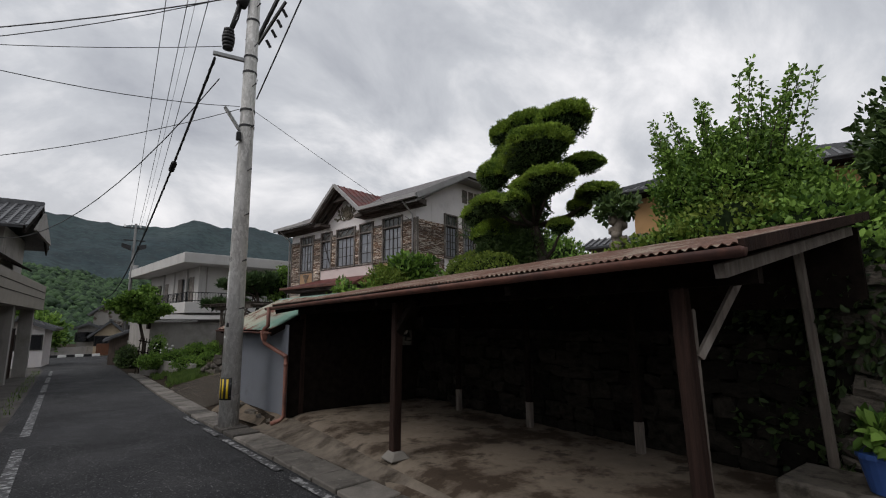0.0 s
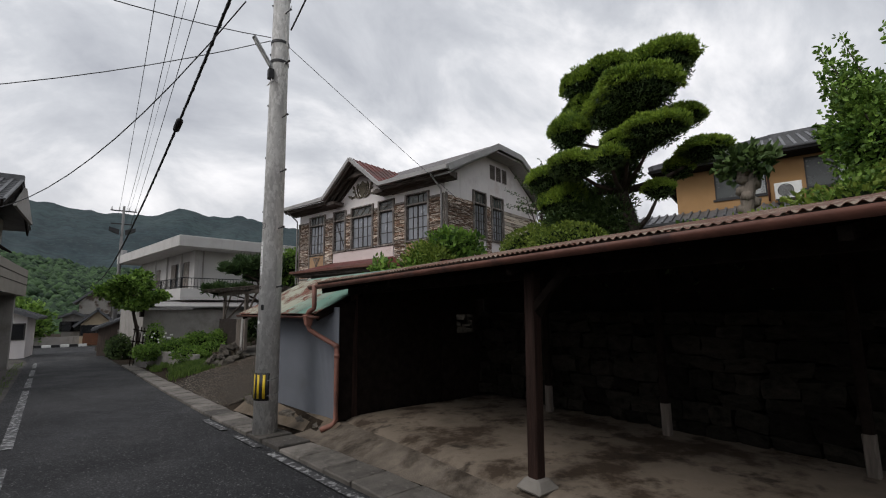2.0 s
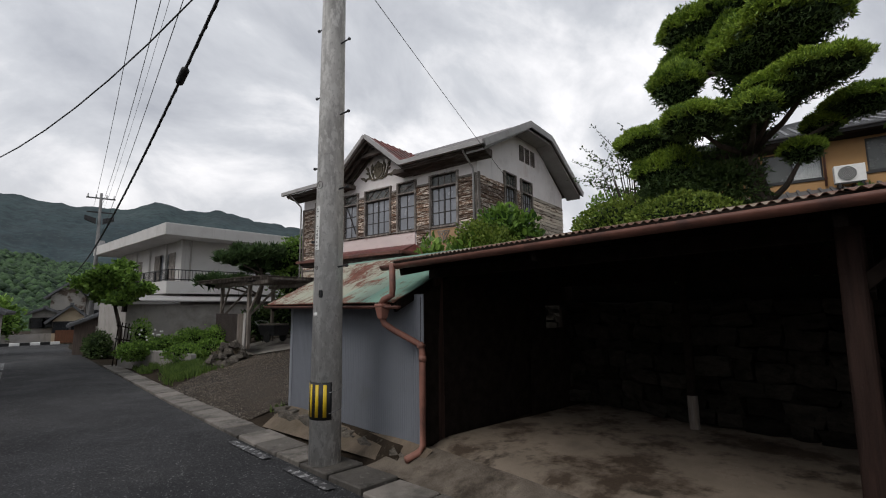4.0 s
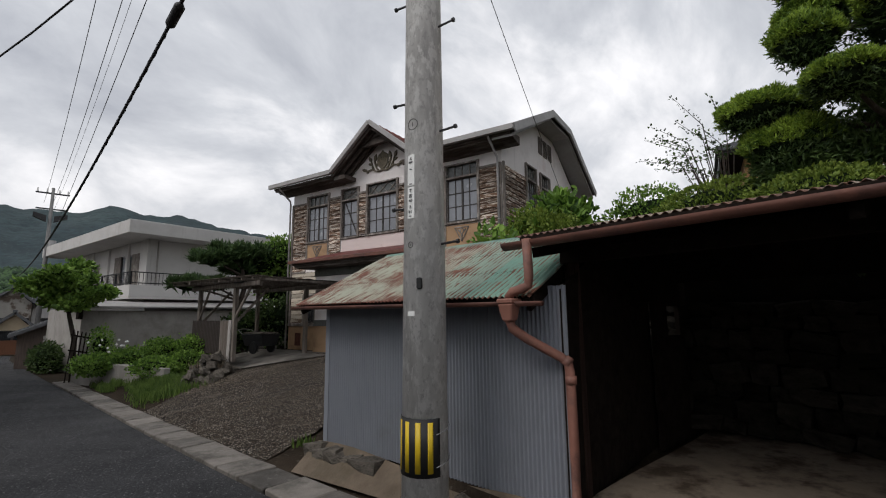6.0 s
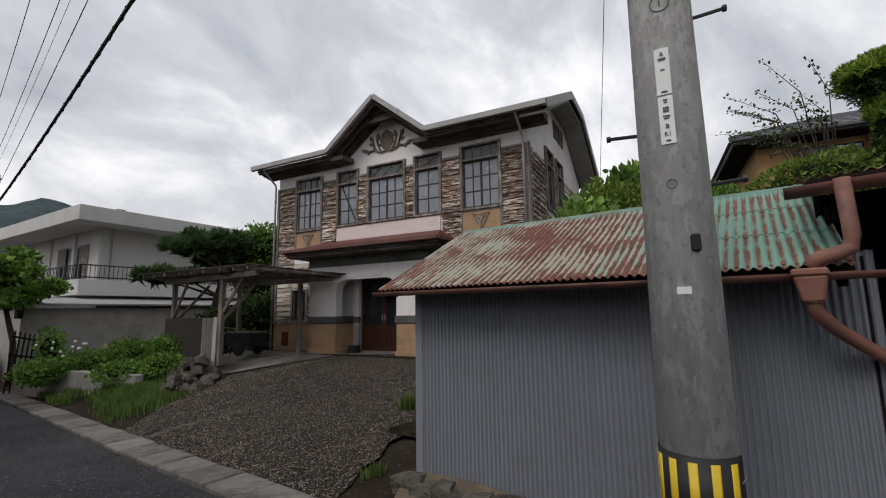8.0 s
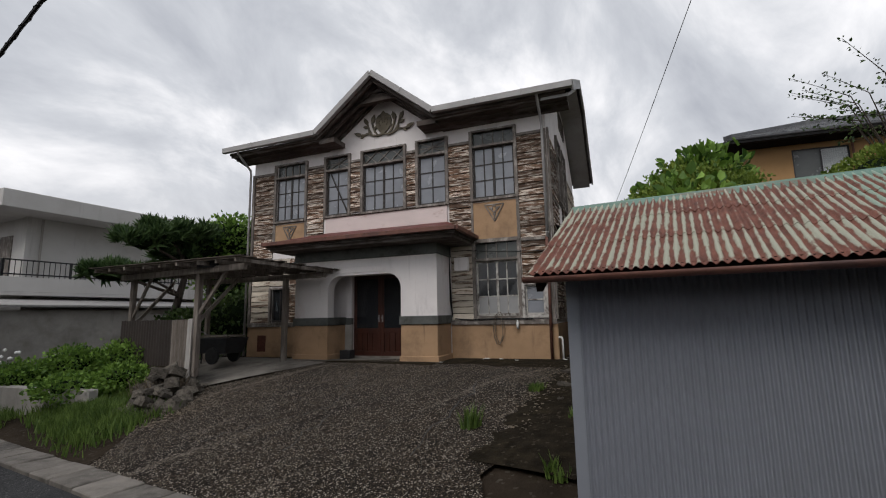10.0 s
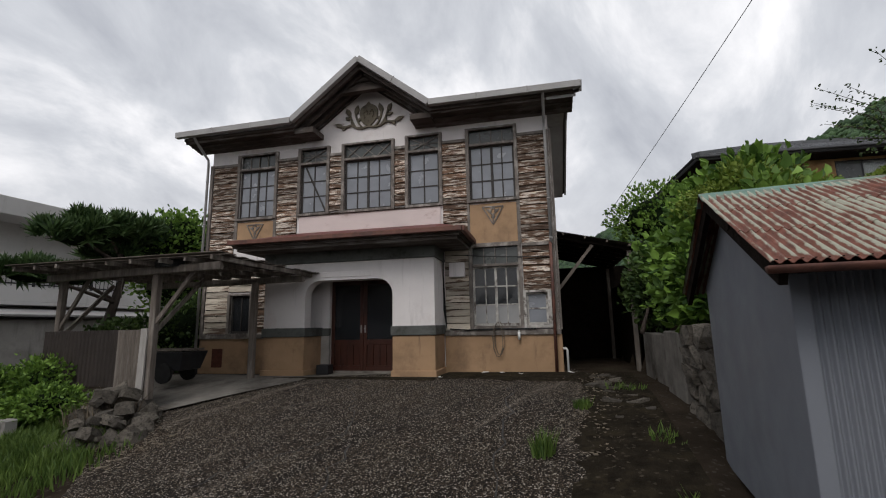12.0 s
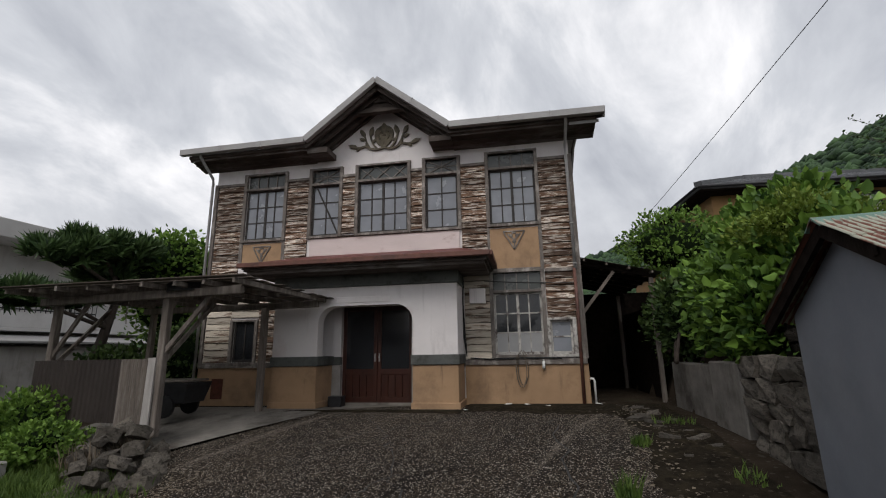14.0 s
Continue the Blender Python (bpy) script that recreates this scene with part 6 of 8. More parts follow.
for k in range(30):
    u = -0.02 + 0.112 * k + r.uniform(-0.04, 0.04)
    p = SHED @ Vector((u, -0.06 + r.uniform(-0.05, 0.03), 0))
    s = (0.34, 0.20, 0.44, 0.26, 0.36, 0.2)[k % 6] * r.uniform(0.6, 0.85) * (1.35 if k < 9 else 0.75)
    m = pose(p.x, p.y, -0.18 + 0.02 * r.uniform(-1, 1), r.uniform(-12, 12), r.uniform(-12, 12), -83 + r.uniform(-15, 15)) @ Matrix.Diagonal((s, s * 0.7, s * 0.42, 1))
    tagged(part("foundation_stone", STONES[k % 8], STONE, at=m), "flat grey-brown field stone under the shed", "stone", "foundation stones")
# rubble beside the pergola
for k in range(80):
    a, b = r.uniform(-1, 1), r.uniform(-1, 1)
    x, y = 3.25 + 0.55 * a + 0.30 * b, 20.1 + 0.70 * a - 0.45 * b
    hump = max(0, 1 - a * a * 0.8 - b * b * 0.8)
    s = r.uniform(0.12, 0.34) * (1.5 if k < 14 else 0.8)
    m = pose(x, y, ground_z(x, y) + 0.03 + 0.62 * hump * r.random(), r.uniform(-40, 40), r.uniform(-40, 40), r.uniform(0, 180)) @ Matrix.Diagonal((s, s * 0.75, s * 0.6, 1))
    tagged(part("rubble_stone", STONES[k % 8], STONE, at=m), "broken grey stone in a rubble heap", "stone", "rubble heap")
for k in range(22):
    x, y = r.uniform(5.2, 8.6), 0
    y = 12.75 + 0.28 * (x - 5.2) + r.uniform(-0.1, 0.55)
    s = r.uniform(0.06, 0.2)
    m = pose(x, y, ground_z(x, y) + 0.05, r.uniform(-10, 10), r.uniform(-10, 10), r.uniform(0, 180)) @ Matrix.Diagonal((s * 1.3, s, s * 0.4, 1))
    tagged(part("loose_stone", STONES[k % 8], STONE, at=m), "loose flat stone at the foot of the wall", "stone", "loose stones")

# ---------------------------------------------------------------- timber pergola beside the porch
perg = thing("pergola", HOUSE @ pose(-6.5, -1.3, 0.15), "weathered timber carport with open slatted roof", "pergola")
PI = pose(6.5, 1.3, -0.15)


def pg(x, y, z):
    return PI @ Vector((x, y, z))


# roof from x -9.7 to -5.2, y -4.1 to -0.95
for x, y, w in ((-6.80, -3.55, 0.12), (-9.40, -3.15, 0.11), (-6.47, -1.28, 0.12), (-9.3, -1.1, 0.11)):
    b = B()
    beam(b, pg(x, y, 0.12), pg(x, y, 2.28), w, w, (0, 1, 0))
    part("post", b, TIMBER, perg, "grey weathered post", bevel=0.01)
for p, q in (((-9.50, -3.37, 2.28), (-5.35, -3.75, 2.30)), ((-9.5, -1.15, 2.30), (-5.3, -1.25, 2.32))):
    b = B()
    beam(b, pg(*p), pg(*q), 0.09, 0.13)
    part("beam", b, TIMBER, perg, bevel=0.008)
for k in range(9):
    x = -9.45 + k * 0.52
    b = B()
    beam(b, pg(x, -4.02 - 0.03 * (k % 3), 2.40), pg(x, -0.95, 2.42), 0.045, 0.075)
    part("rafter", b, TIMBER, perg)
r = random.Random(2)
for k in range(15):
    y = -3.95 + k * 0.212
    b = B()
    beam(b, pg(-9.60 + r.uniform(-0.12, 0.05), y - 0.05, 2.462), pg(-5.2 + r.uniform(-0.12, 0.1), y - 0.05 + r.uniform(-0.03, 0.03), 2.470), 0.185, 0.014)
    part("slat", b, OLDBOARD, perg)
for p, q in (((-6.80, -3.55, 1.35), (-6.0, -3.60, 2.25)), ((-6.80, -3.50, 1.25), (-6.75, -2.5, 2.25)), ((-9.40, -3.15, 1.3), (-8.6, -3.3, 2.25)), ((-9.40, -3.15, 1.1), (-9.4, -2.1, 2.25))):
    b = B()
    beam(b, pg(*p), pg(*q), 0.045, 0.07)
    part("brace", b, TIMBER, perg)
b = corrugated(pg(-9.55, -3.28, 0.30), (2.0, -0.20, 0), (0, 0, 0.98), 20, 0.008)
part("side_sheet", b, mat("brown_sheet", (0.036, 0.028, 0.025), 0.6, scale=2, vary=0.2, bump=0.1), perg, "brown corrugated side sheet", smooth=True)
b = corrugated(pg(-7.56, -3.52, 0.22), (0.62, -0.06, 0), (0, 0, 1.06), 16, 0.010)
part("side_sheet", b, TIMBER, perg, "grey weathered corrugated side sheet", smooth=True)
b = B()
beam(b, pg(-6.88, -3.66, 0.10), pg(-6.90, -3.62, 1.30), 0.13, 0.03, (0, 1, 0))
part("side_board", b, mat("whitish_board", (0.36, 0.34, 0.32), 0.8, scale=8, vary=0.2, stretch=(2, 2, 0.3)), perg, "whitish upright board")
b = B()
for k in range(6):
    tube(b, [pg(-6.45 + 0.30 * math.sin(a * math.pi / 6), -3.72 - 0.05 * math.cos(a * math.pi / 3), 2.34 + 0.022 * k + 0.0 * a) for a in range(-3, 4)], 0.012, 6)
part("hose", b, BLACKRUB, perg, "coiled black hose on the beam")
b = B()
tube(b, [pg(-7.6, -3.5, 2.25), pg(-7.62, -3.5, 2.0), pg(-7.6, -3.5, 1.85)], 0.008, 5)
part("rope", b, TIMBER, perg)
# concrete apron under it
bm = B()
rows = []
for i in range(15):
    x = -9.6 + 4.5 * i / 14
    f = -3.2 - 0.7 * min(1, i / 9) + max(0, i - 9) * 0.45
    row = []
    for j in range(9):
        p = HOUSE @ Vector((x, f + (-0.7 - f) * j / 8, 0))
        row.append(bm.verts.new((p.x, p.y, ground_z(p.x, p.y) + 0.055)))
    rows.append(row)
for c, d in zip(rows, rows[1:]):
    for j in range(8):
        bm.faces.new((c[j], d[j], d[j + 1], c[j + 1]))
structure("apron", bm, CONC, "pale concrete apron before the house", "apron", smooth=True)


# handcart under the pergola
def handcart():
    t = thing("handcart", HOUSE @ pose(-7.9, -1.9, 0.2), "black garden cart parked under the pergola", "cart")
    b = B()
    hexa(b, [(-0.45, -0.28, 0.25), (0.45, -0.28, 0.25), (0.45, 0.28, 0.25), (-0.45, 0.28, 0.25)], [(-0.55, -0.36, 0.62), (0.55, -0.36, 0.62), (0.55, 0.36, 0.62), (-0.55, 0.36, 0.62)])
    part("tray", b, BLACKMETAL, t, bevel=0.01)
    for y in (-0.33, 0.33):
        b = B()
        rod(b, (0.1, y - 0.03, 0.2), (0.1, y + 0.03, 0.2), 0.2, n=16)
        part("wheel", b, BLACKRUB, t)
    b = B()
    box(b, -0.5, -0.3, 0.64, 0.5, 0.3, 0.68)
    part("board", b, TIMBER, t, "pale board lying on top")
    b = B()
    tube(b, [(-0.5, -0.25, 0.55), (-0.9, -0.25, 0.75), (-0.95, 0, 0.78), (-0.9, 0.25, 0.75), (-0.5, 0.25, 0.55)], 0.014, 6)
    part("handle", b, STEEL, t)
    b = B()
    for x, y in ((-0.4, -0.2), (-0.4, 0.2)):
        rod(b, (x, y, 0.0), (x, y, 0.26), 0.015, n=6)
    part("leg", b, BLACKMETAL, t)


handcart()

# ---------------------------------------------------------------- facade fittings
bm = B()
box(bm, -2.28, -0.16, 2.33, -1.93, -0.02, 2.66)
mb = part("meter_box", bm, PLASTER, house, "pale grey meter box", bevel=0.008)
bm = B()
for k in range(3):
    tube(bm, [(-2.42, -0.05, 2.9 - 0.02 * k), (-2.44, -0.06, 2.4), (-2.40 - 0.02 * k, -0.06, 1.6), (-2.38, -0.06, 1.2)], 0.010, 5)
tube(bm, [(-1.95, -0.06, 2.83), (-1.2, -0.08, 2.76), (-0.5, -0.08, 2.72), (0.05, -0.08, 2.70)], 0.012, 5)
tube(bm, [(-2.3, -0.09, 1.17), (-1.9, -0.10, 1.14), (-1.3, -0.10, 1.16), (-0.4, -0.10, 1.15)], 0.014, 5)
part("wiring", bm, CABLE, house, "black wiring along the wall")
bm = B()
tube(bm, [(-1.18 + 0.10 * math.sin(a * 0.7) - 0.004 * a, -0.09 - 0.003 * a, 0.95 + 0.36 * math.cos(a * 0.7) - 0.04 * (a > 9)) for a in range(20)], 0.011, 6)
part("hose_loop", bm, mat("faded_hose", (0.13, 0.105, 0.08), 0.7), house, "faded hose hung in a loop")
bm = B()
rod(bm, (-0.77, -0.10, 0.92), (-0.77, -0.10, 1.08), 0.03, n=10)
rod(bm, (-0.77, -0.10, 1.08), (-0.77, -0.10, 1.12), 0.018, n=8)
part("wall_lamp", bm, WHITEPLATE, house, "small white tube lamp", smooth=True)
bm = B()
tube(bm, [(0.22, -0.05, 0.2), (0.22, -0.05, 0.68), (0.20, -0.05, 0.72), (0.14, -0.03, 0.72)], 0.024, 8)
tube(bm, [(0.22, -0.07, 0.24), (0.32, -0.2, 0.22)], 0.026, 8)
part("drain_spout", bm, WHITEPLATE, house, "white plastic drain spout", smooth=True)
bm = B()
box(bm, -8.5, -0.045, 0.32, -8.2, -0.03, 0.78)
part("vent_cover", bm, mat("rusty_cover", (0.10, 0.032, 0.02), 0.7, scale=10, vary=0.3), house, "rust-red vent cover")
bm = B()
box(bm, -5.35, -0.50, 0.205, -5.05, -0.25, 0.42)
bx_ = part("door_box", bm, BLACKMETAL, None, bevel=0.01)
bx_.name = "planter_box"
bx_.matrix_basis = HOUSE.copy()
tagged(bx_, "small black planter box on the doorstep", "planter")

# lean-to beside the house
lt = thing("lean_to", HOUSE @ pose(0.12, 0.6, 0.1), "open lean-to with slatted sheet roof", "lean-to")
for k in range(7):
    bm = B()
    beam(bm, (0.0, 0.2 + k * 0.6, 3.22), (1.75, 0.2 + k * 0.6, 2.80), 0.05, 0.08)
    part("rafter", bm, BLACKWOOD, lt)
for k in range(4):
    bm = B()
    x = 0.2 + k * 0.48
    beam(bm, (x, 0.0, 3.27 - 0.24 * x), (x, 4.2, 3.27 - 0.24 * x), 0.04, 0.05)
    part("batten", bm, TIMBER, lt)
bm = corrugated((0.0, 0.0, 3.31), (0, 4.3, 0), (1.85, 0, -0.45), 56, 0.011)
part("roof_sheet", bm, GREYROOF, lt, "dark corrugated roofing", smooth=True)
for x, y in ((1.65, 0.25), (1.65, 4.0)):
    bm = B()
    beam(bm, (x, y, 0.0), (x, y, 2.8), 0.09, 0.09, (0, 1, 0))
    part("post", bm, TIMBER, lt)
bm = B()
beam(bm, (0.04, 0.2, 1.95), (0.85, 0.2, 2.95), 0.05, 0.07)
part("brace", bm, TIMBER, lt, "grey diagonal brace")
bm = B()
box(bm, 0.0, 4.2, 0, 3.2, 4.3, 2.9)
box(bm, 1.8, 0.9, 0, 1.85, 4.2, 2.2)
part("back_wall", bm, BLACKWOOD, lt, "dark boards closing the lean-to")

# ---------------------------------------------------------------- pole fittings and wires
r = random.Random(1)
for k in range(17):
    z = 2.05 + 0.46 * k + (0.0 if k % 2 else 0.14)
    a = radians(105 if k % 2 else -75)
    bm = B()
    d = Vector((math.cos(a), math.sin(a), 0))
    rod(bm, d * (prad(z) - 0.02) + Vector((0, 0, z)), d * (prad(z) + 0.14) + Vector((0, 0, z + 0.01)), 0.010, n=6)
    rod(bm, d * (prad(z) + 0.135) + Vector((0, 0, z + 0.01)), d * (prad(z) + 0.155) + Vector((0, 0, z + 0.01)), 0.018, n=8)
    part("step_bolt", bm, BLACKMETAL, pole)
PVIEW = math.atan2(-2.1, -2.3)


def plate(z0, z1, w, da, material, name, label, parent=None):
    bm = B()
    a = PVIEW + da
    half = w / 2 / prad(z0)
    rg = []
    for z in (z0, z1):
        for e in (0.001, 0.006):
            rg.append([bm.verts.new(((prad(z) + e) * math.cos(a - half + 2 * half * i / 4), (prad(z) + e) * math.sin(a - half + 2 * half * i / 4), z)) for i in range(5)])
    for i in range(4):
        bm.faces.new((rg[1][i], rg[1][i + 1], rg[3][i + 1], rg[3][i]))
        bm.faces.new((rg[0][i], rg[0][i + 1], rg[1][i + 1], rg[1][i]))
        bm.faces.new((rg[2][i], rg[2][i + 1], rg[3][i + 1], rg[3][i]))
    for i in (0, 4):
        bm.faces.new((rg[0][i], rg[1][i], rg[3][i], rg[2][i]))
    return part(name, bm, material, parent or pole, label)


def plate_text(txt, z, da, size, parent):
    c = bpy.data.curves.new("lettering", "FONT")
    c.body, c.size, c.align_x, c.extrude = txt, size, "CENTER", 0.001
    ob = new("lettering", c)
    c.materials.append(INK)
    a = PVIEW + da
    rad = prad(z) + 0.009
    ob.parent = parent
    ob.matrix_basis = pose(rad * math.cos(a), rad * math.sin(a), z, 90, 0, math.degrees(a) + 90)
    return ob


p1 = plate(2.645, 2.895, 0.066, -0.55, WHITEPLATE, "number_plate", "white number plate")
p2 = plate(2.385, 2.635, 0.066, -0.55, WHITEPLATE, "number_plate", "white number plate")
GREYINK = mat("faded_ink", (0.10, 0.10, 0.105), 0.6, bump=0)
for z, w in ((2.868, 0.010), (2.856, 0.016), (2.836, 0.036), (2.829, 0.030), (2.775, 0.018), (2.657, 0.026)):
    plate(z, z + 0.005, w, -0.55, GREYINK, "mark", "", p1).scale = (1.03, 1.03, 1)
for z, w in ((2.613, 0.020), (2.600, 0.014), (2.572, 0.026), (2.562, 0.026), (2.552, 0.026), (2.528, 0.030), (2.516, 0.022), (2.400, 0.02)):
    plate(z, z + 0.005, w, -0.55, GREYINK, "mark", "", p2).scale = (1.03, 1.03, 1)
plate_text("B", 2.465, -0.55, 0.032, p2)
plate_text("R1", 2.425, -0.55, 0.032, p2)
plate(1.64, 1.675, 0.06, -0.5, WHITEPLATE, "tag", "small white tag")
STAMP = mat("faded_stamp", (0.16, 0.155, 0.15), 0.8)
for z, da, rad in ((2.18, -0.57, 0.022), (3.15, -0.48, 0.045)):
    a = PVIEW + da
    d, e = Vector((math.cos(a), math.sin(a), 0)), Vector((-math.sin(a), math.cos(a), 0))
    c = d * (prad(z) + 0.001) + Vector((0, 0, z))
    part("stamp", tube(B(), [c + e * (rad * math.cos(0.4 * i)) + Vector((0, 0, rad * math.sin(0.4 * i))) - d * (rad * math.cos(0.4 * i)) ** 2 / 2 / prad(z) for i in range(17)], 0.004, 5), STAMP, pole, "round cast stamp")
    part("stamp", tube(B(), [c + Vector((0, 0, -rad * 0.4)), c + Vector((0, 0, rad * 0.4))], 0.004, 5), STAMP, pole)
a = PVIEW - 0.10
bm = B()
d = Vector((math.cos(a), math.sin(a), 0))
hexa(bm, *[[d * (prad(1.88) + e) + Vector((-d.y, d.x, 0)) * s * 0.020 + Vector((0, 0, z)) for e, s in ((-0.01, -1), (0.022, -1), (0.022, 1), (-0.01, 1))] for z in (1.84, 1.925)])
part("cable_inlet", bm, BLACKRUB, pole, "black rubber inlet", bevel=0.008)
# upper hardware
for z in (5.9, 6.25, 7.1, 7.45, 8.3):
    part("clamp", rod(B(), (0, 0, z), (0, 0, z + 0.045), prad(z) + 0.012, n=20), BLACKMETAL, pole, "dark steel clamp")
bm = B()
beam(bm, (-0.72, -0.02, 7.34), (0.12, 0.02, 7.42), 0.07, 0.07)
beam(bm, (-0.12, 0, 7.2), (0.12, 0, 7.2), 0.1, 0.16)
part("bracket_arm", bm, STEEL, pole, "short steel bracket arm")
bm = B()
for k in range(6):
    z = 7.52 + 0.075 * k
    rod(bm, (-0.46, -0.02, z), (-0.46, -0.02, z + 0.06), 0.13 - 0.03 * abs(k - 2.5) / 2.5, n=12)
part("cable_closure", bm, BLACKRUB, pole, "black ribbed cable closure", smooth=True)
bm = B()
tube(bm, [(-0.45, 0, 7.9), (-0.36, 0, 8.3), (-0.28, 0, 8.7), (-0.15, 0, 9.4)], 0.035, 7)
tube(bm, [(-0.42, 0.02, 7.9), (-0.30, 0.03, 8.3), (-0.24, 0, 8.7)], 0.02, 6)
rod(bm, (-0.26, 0, 8.62), (-0.18, 0, 8.85), 0.11, n=10)
part("riser_cable", bm, CABLE, pole, "thick black riser cable", smooth=True)
bm = B()
beam(bm, (0.1, 0.3, 7.95), (0.45, -0.25, 9.0), 0.06, 0.06)
beam(bm, (0.2, 0.4, 8.1), (0.62, -0.15, 9.0), 0.05, 0.05)
for k in range(4):
    p = Vector((0.30 + 0.08 * k, 0.05 - 0.1 * k, 8.05 + 0.22 * k))
    rod(bm, p, p + Vector((0.10, 0.03, -0.13)), 0.035, n=8)
part("cross_arm", bm, BLACKMETAL, pole, "tilted cross arm with insulators")
bm = B()
rod(bm, (0.06, -0.12, 6.2), (0.04, -0.10, 9.0), 0.018, n=6)
tube(bm, [(0.05, -0.14, 5.6), (0.12, -0.12, 6.0), (0.02, -0.15, 6.6), (0.14, -0.08, 7.0)], 0.010, 5)
tube(bm, [(-0.12, -0.1, 5.75), (-0.16, -0.12, 5.5), (-0.22, -0.14, 5.42), (-0.14, -0.12, 5.55), (-0.05, -0.17, 5.5), (0.04, -0.16, 5.9)], 0.008, 5)
part("conduit", bm, POLE, pole)
# street lamp
bm = B()
beam(bm, (-0.12, -0.02, 5.80), (-0.45, -0.10, 6.22), 0.07, 0.05)
sl_ = part("lamp_head", bm, STEEL, pole, "slim grey lamp head", bevel=0.01)
bm = B()
beam(bm, (-0.17, -0.035, 5.83), (-0.44, -0.10, 6.175), 0.05, 0.02)
part("diffuser", bm, WHITEPLATE, sl_)
bm = B()
box(bm, -0.20, -0.14, 5.58, -0.12, -0.04, 5.74)
part("switch_box", bm, BLACKRUB, pole)


def wire(a, b, sag, rad, name="overhead_wire", label="thin black overhead wire", group="overhead wires", n=14):
    a, b = Vector(a), Vector(b)
    t = thing(name, (a.x, a.y, a.z), label, "wire", group)
    bm = B()
    tube(bm, [a.lerp(b, i / n) - a - Vector((0, 0, sag * 4 * (i / n) * (1 - i / n))) for i in range(n + 1)], rad, 5)
    part("strand", bm, CABLE, t)
    return t


P1 = Vector((PX, PY, -0.26))
P2 = Vector((0.35, 46.0, -1.2))
# bundled trunk cable with closure
A, Bp = P1 + Vector((-0.68, 0.0, 7.25)), Vector((-1.15, 46.0, 3.9))
t = thing("trunk_cable", tuple(A), "thick black bundled cable with a splice closure", "cable")


def cpt(u):
    return A.lerp(Bp, u) - A - Vector((0, 0, 1.15 * 4 * u * (1 - u)))


bm = B()
tube(bm, [cpt(i / 40) for i in range(41)], 0.026, 6)
part("strand", bm, CABLE, t)
bm = B()
tube(bm, [cpt(i / 400) + Vector((0.03 * math.sin(i * 1.1), 0, 0.035 * math.cos(i * 1.1))) for i in range(0, 260)], 0.006, 4)
part("lashing", bm, CABLE, t)
u = (14.3 - PY) / (46 - PY)
bm = B()
tube(bm, [cpt(u - 0.008) + Vector((0, 0, -0.02)), cpt(u - 0.006) + Vector((0, 0, -0.02)), cpt(u + 0.006) + Vector((0, 0, -0.02)), cpt(u + 0.008) + Vector((0, 0, -0.02))], lambda v: 0.075 if 0.2 < v < 0.8 else 0.03, 10)
part("closure", bm, BLACKRUB, t, "black splice closure", smooth=True)
wire((0.31, 9.5, 11.75), (-0.11, 51.0, 9.98), 1.16, 0.011)
wire((0.75, 9.5, 10.55), (0.38, 49.8, 9.82), 0.87, 0.011)
wire((0.90, 9.5, 10.2), (0.40, 50.0, 9.0), 0.75, 0.006)
wire((1.10, 9.5, 9.65), (0.40, 53.9, 7.19), 0.46, 0.011)
wire((1.2, 9.5, 6.57), (-4.25, 21.17, 4.81), 1.33, 0.011)
wire((1.6, 9.45, 6.06), (-5.07, 7.72, 5.33), 0.38, 0.007)
wire((1.6, 9.45, 6.0), (-5.92, 12.24, 4.06), 0.40, 0.007)
wire((1.2, 9.5, 7.29), (-7.45, 11.88, 6.13), 0.28, 0.007)
wire((1.6, 9.4, 8.57), (-9.91, 17.24, 7.72), 0.48, 0.014)
wire((1.6, 9.4, 8.62), (-9.9, 17.4, 7.85), 0.75, 0.010)
wire((1.87, 9.58, 6.12), (11.79, 13.97, 3.86), 0.07, 0.0055)
wire(P1 + Vector((0.14, -0.1, 6.55)), (3.4, -6.0, 14.0), 0.1, 0.014)


def far_pole(x, y, h, base):
    t = thing("utility_pole", (x, y, base), "distant concrete utility pole with cross arms", "utility pole")
    bm = B()
    rod(bm, (0, 0, -0.3), (0, 0, h), 0.17, 0.09, 14)
    part("shaft", bm, mat("far_pole_concrete", (0.17, 0.17, 0.168), 0.8, scale=6, vary=0.15), t, smooth=True)
    for z, w in ((h - 0.4, 0.9), (h - 1.5, 0.8)):
        bm = B()
        beam(bm, (-w, 0, z), (w, 0, z), 0.09, 0.09)
        part("cross_arm", bm, BLACKMETAL, t)
    for dx in (-0.8, -0.3, 0.35, 0.8):
        bm = B()
        rod(bm, (dx, 0, h - 0.35), (dx, 0, h - 0.1), 0.06, 0.04, 8)
        part("insulator", bm, WHITEPLATE, t)
    for sx in (-1, 1):
        bm = B()
        hexa(bm, [(sx * 0.2, -0.2, h - 2.4), (sx * 0.9, -0.2, h - 2.1), (sx * 0.9, 0.2, h - 2.1), (sx * 0.2, 0.2, h - 2.4)], [(sx * 0.2, -0.2, h - 2.0), (sx * 0.9, -0.2, h - 1.8), (sx * 0.9, 0.2, h - 1.8), (sx * 0.2, 0.2, h - 2.0)])
        part("switch", bm, BLACKMETAL, t)
    bm = B()
    rod(bm, (0.25, -0.2, h - 4.6), (0.25, -0.2, h - 3.7), 0.22, n=12)
    part("transformer", bm, STEEL, t)


far_pole(0.27, 47.2, 11.6, -1.25)


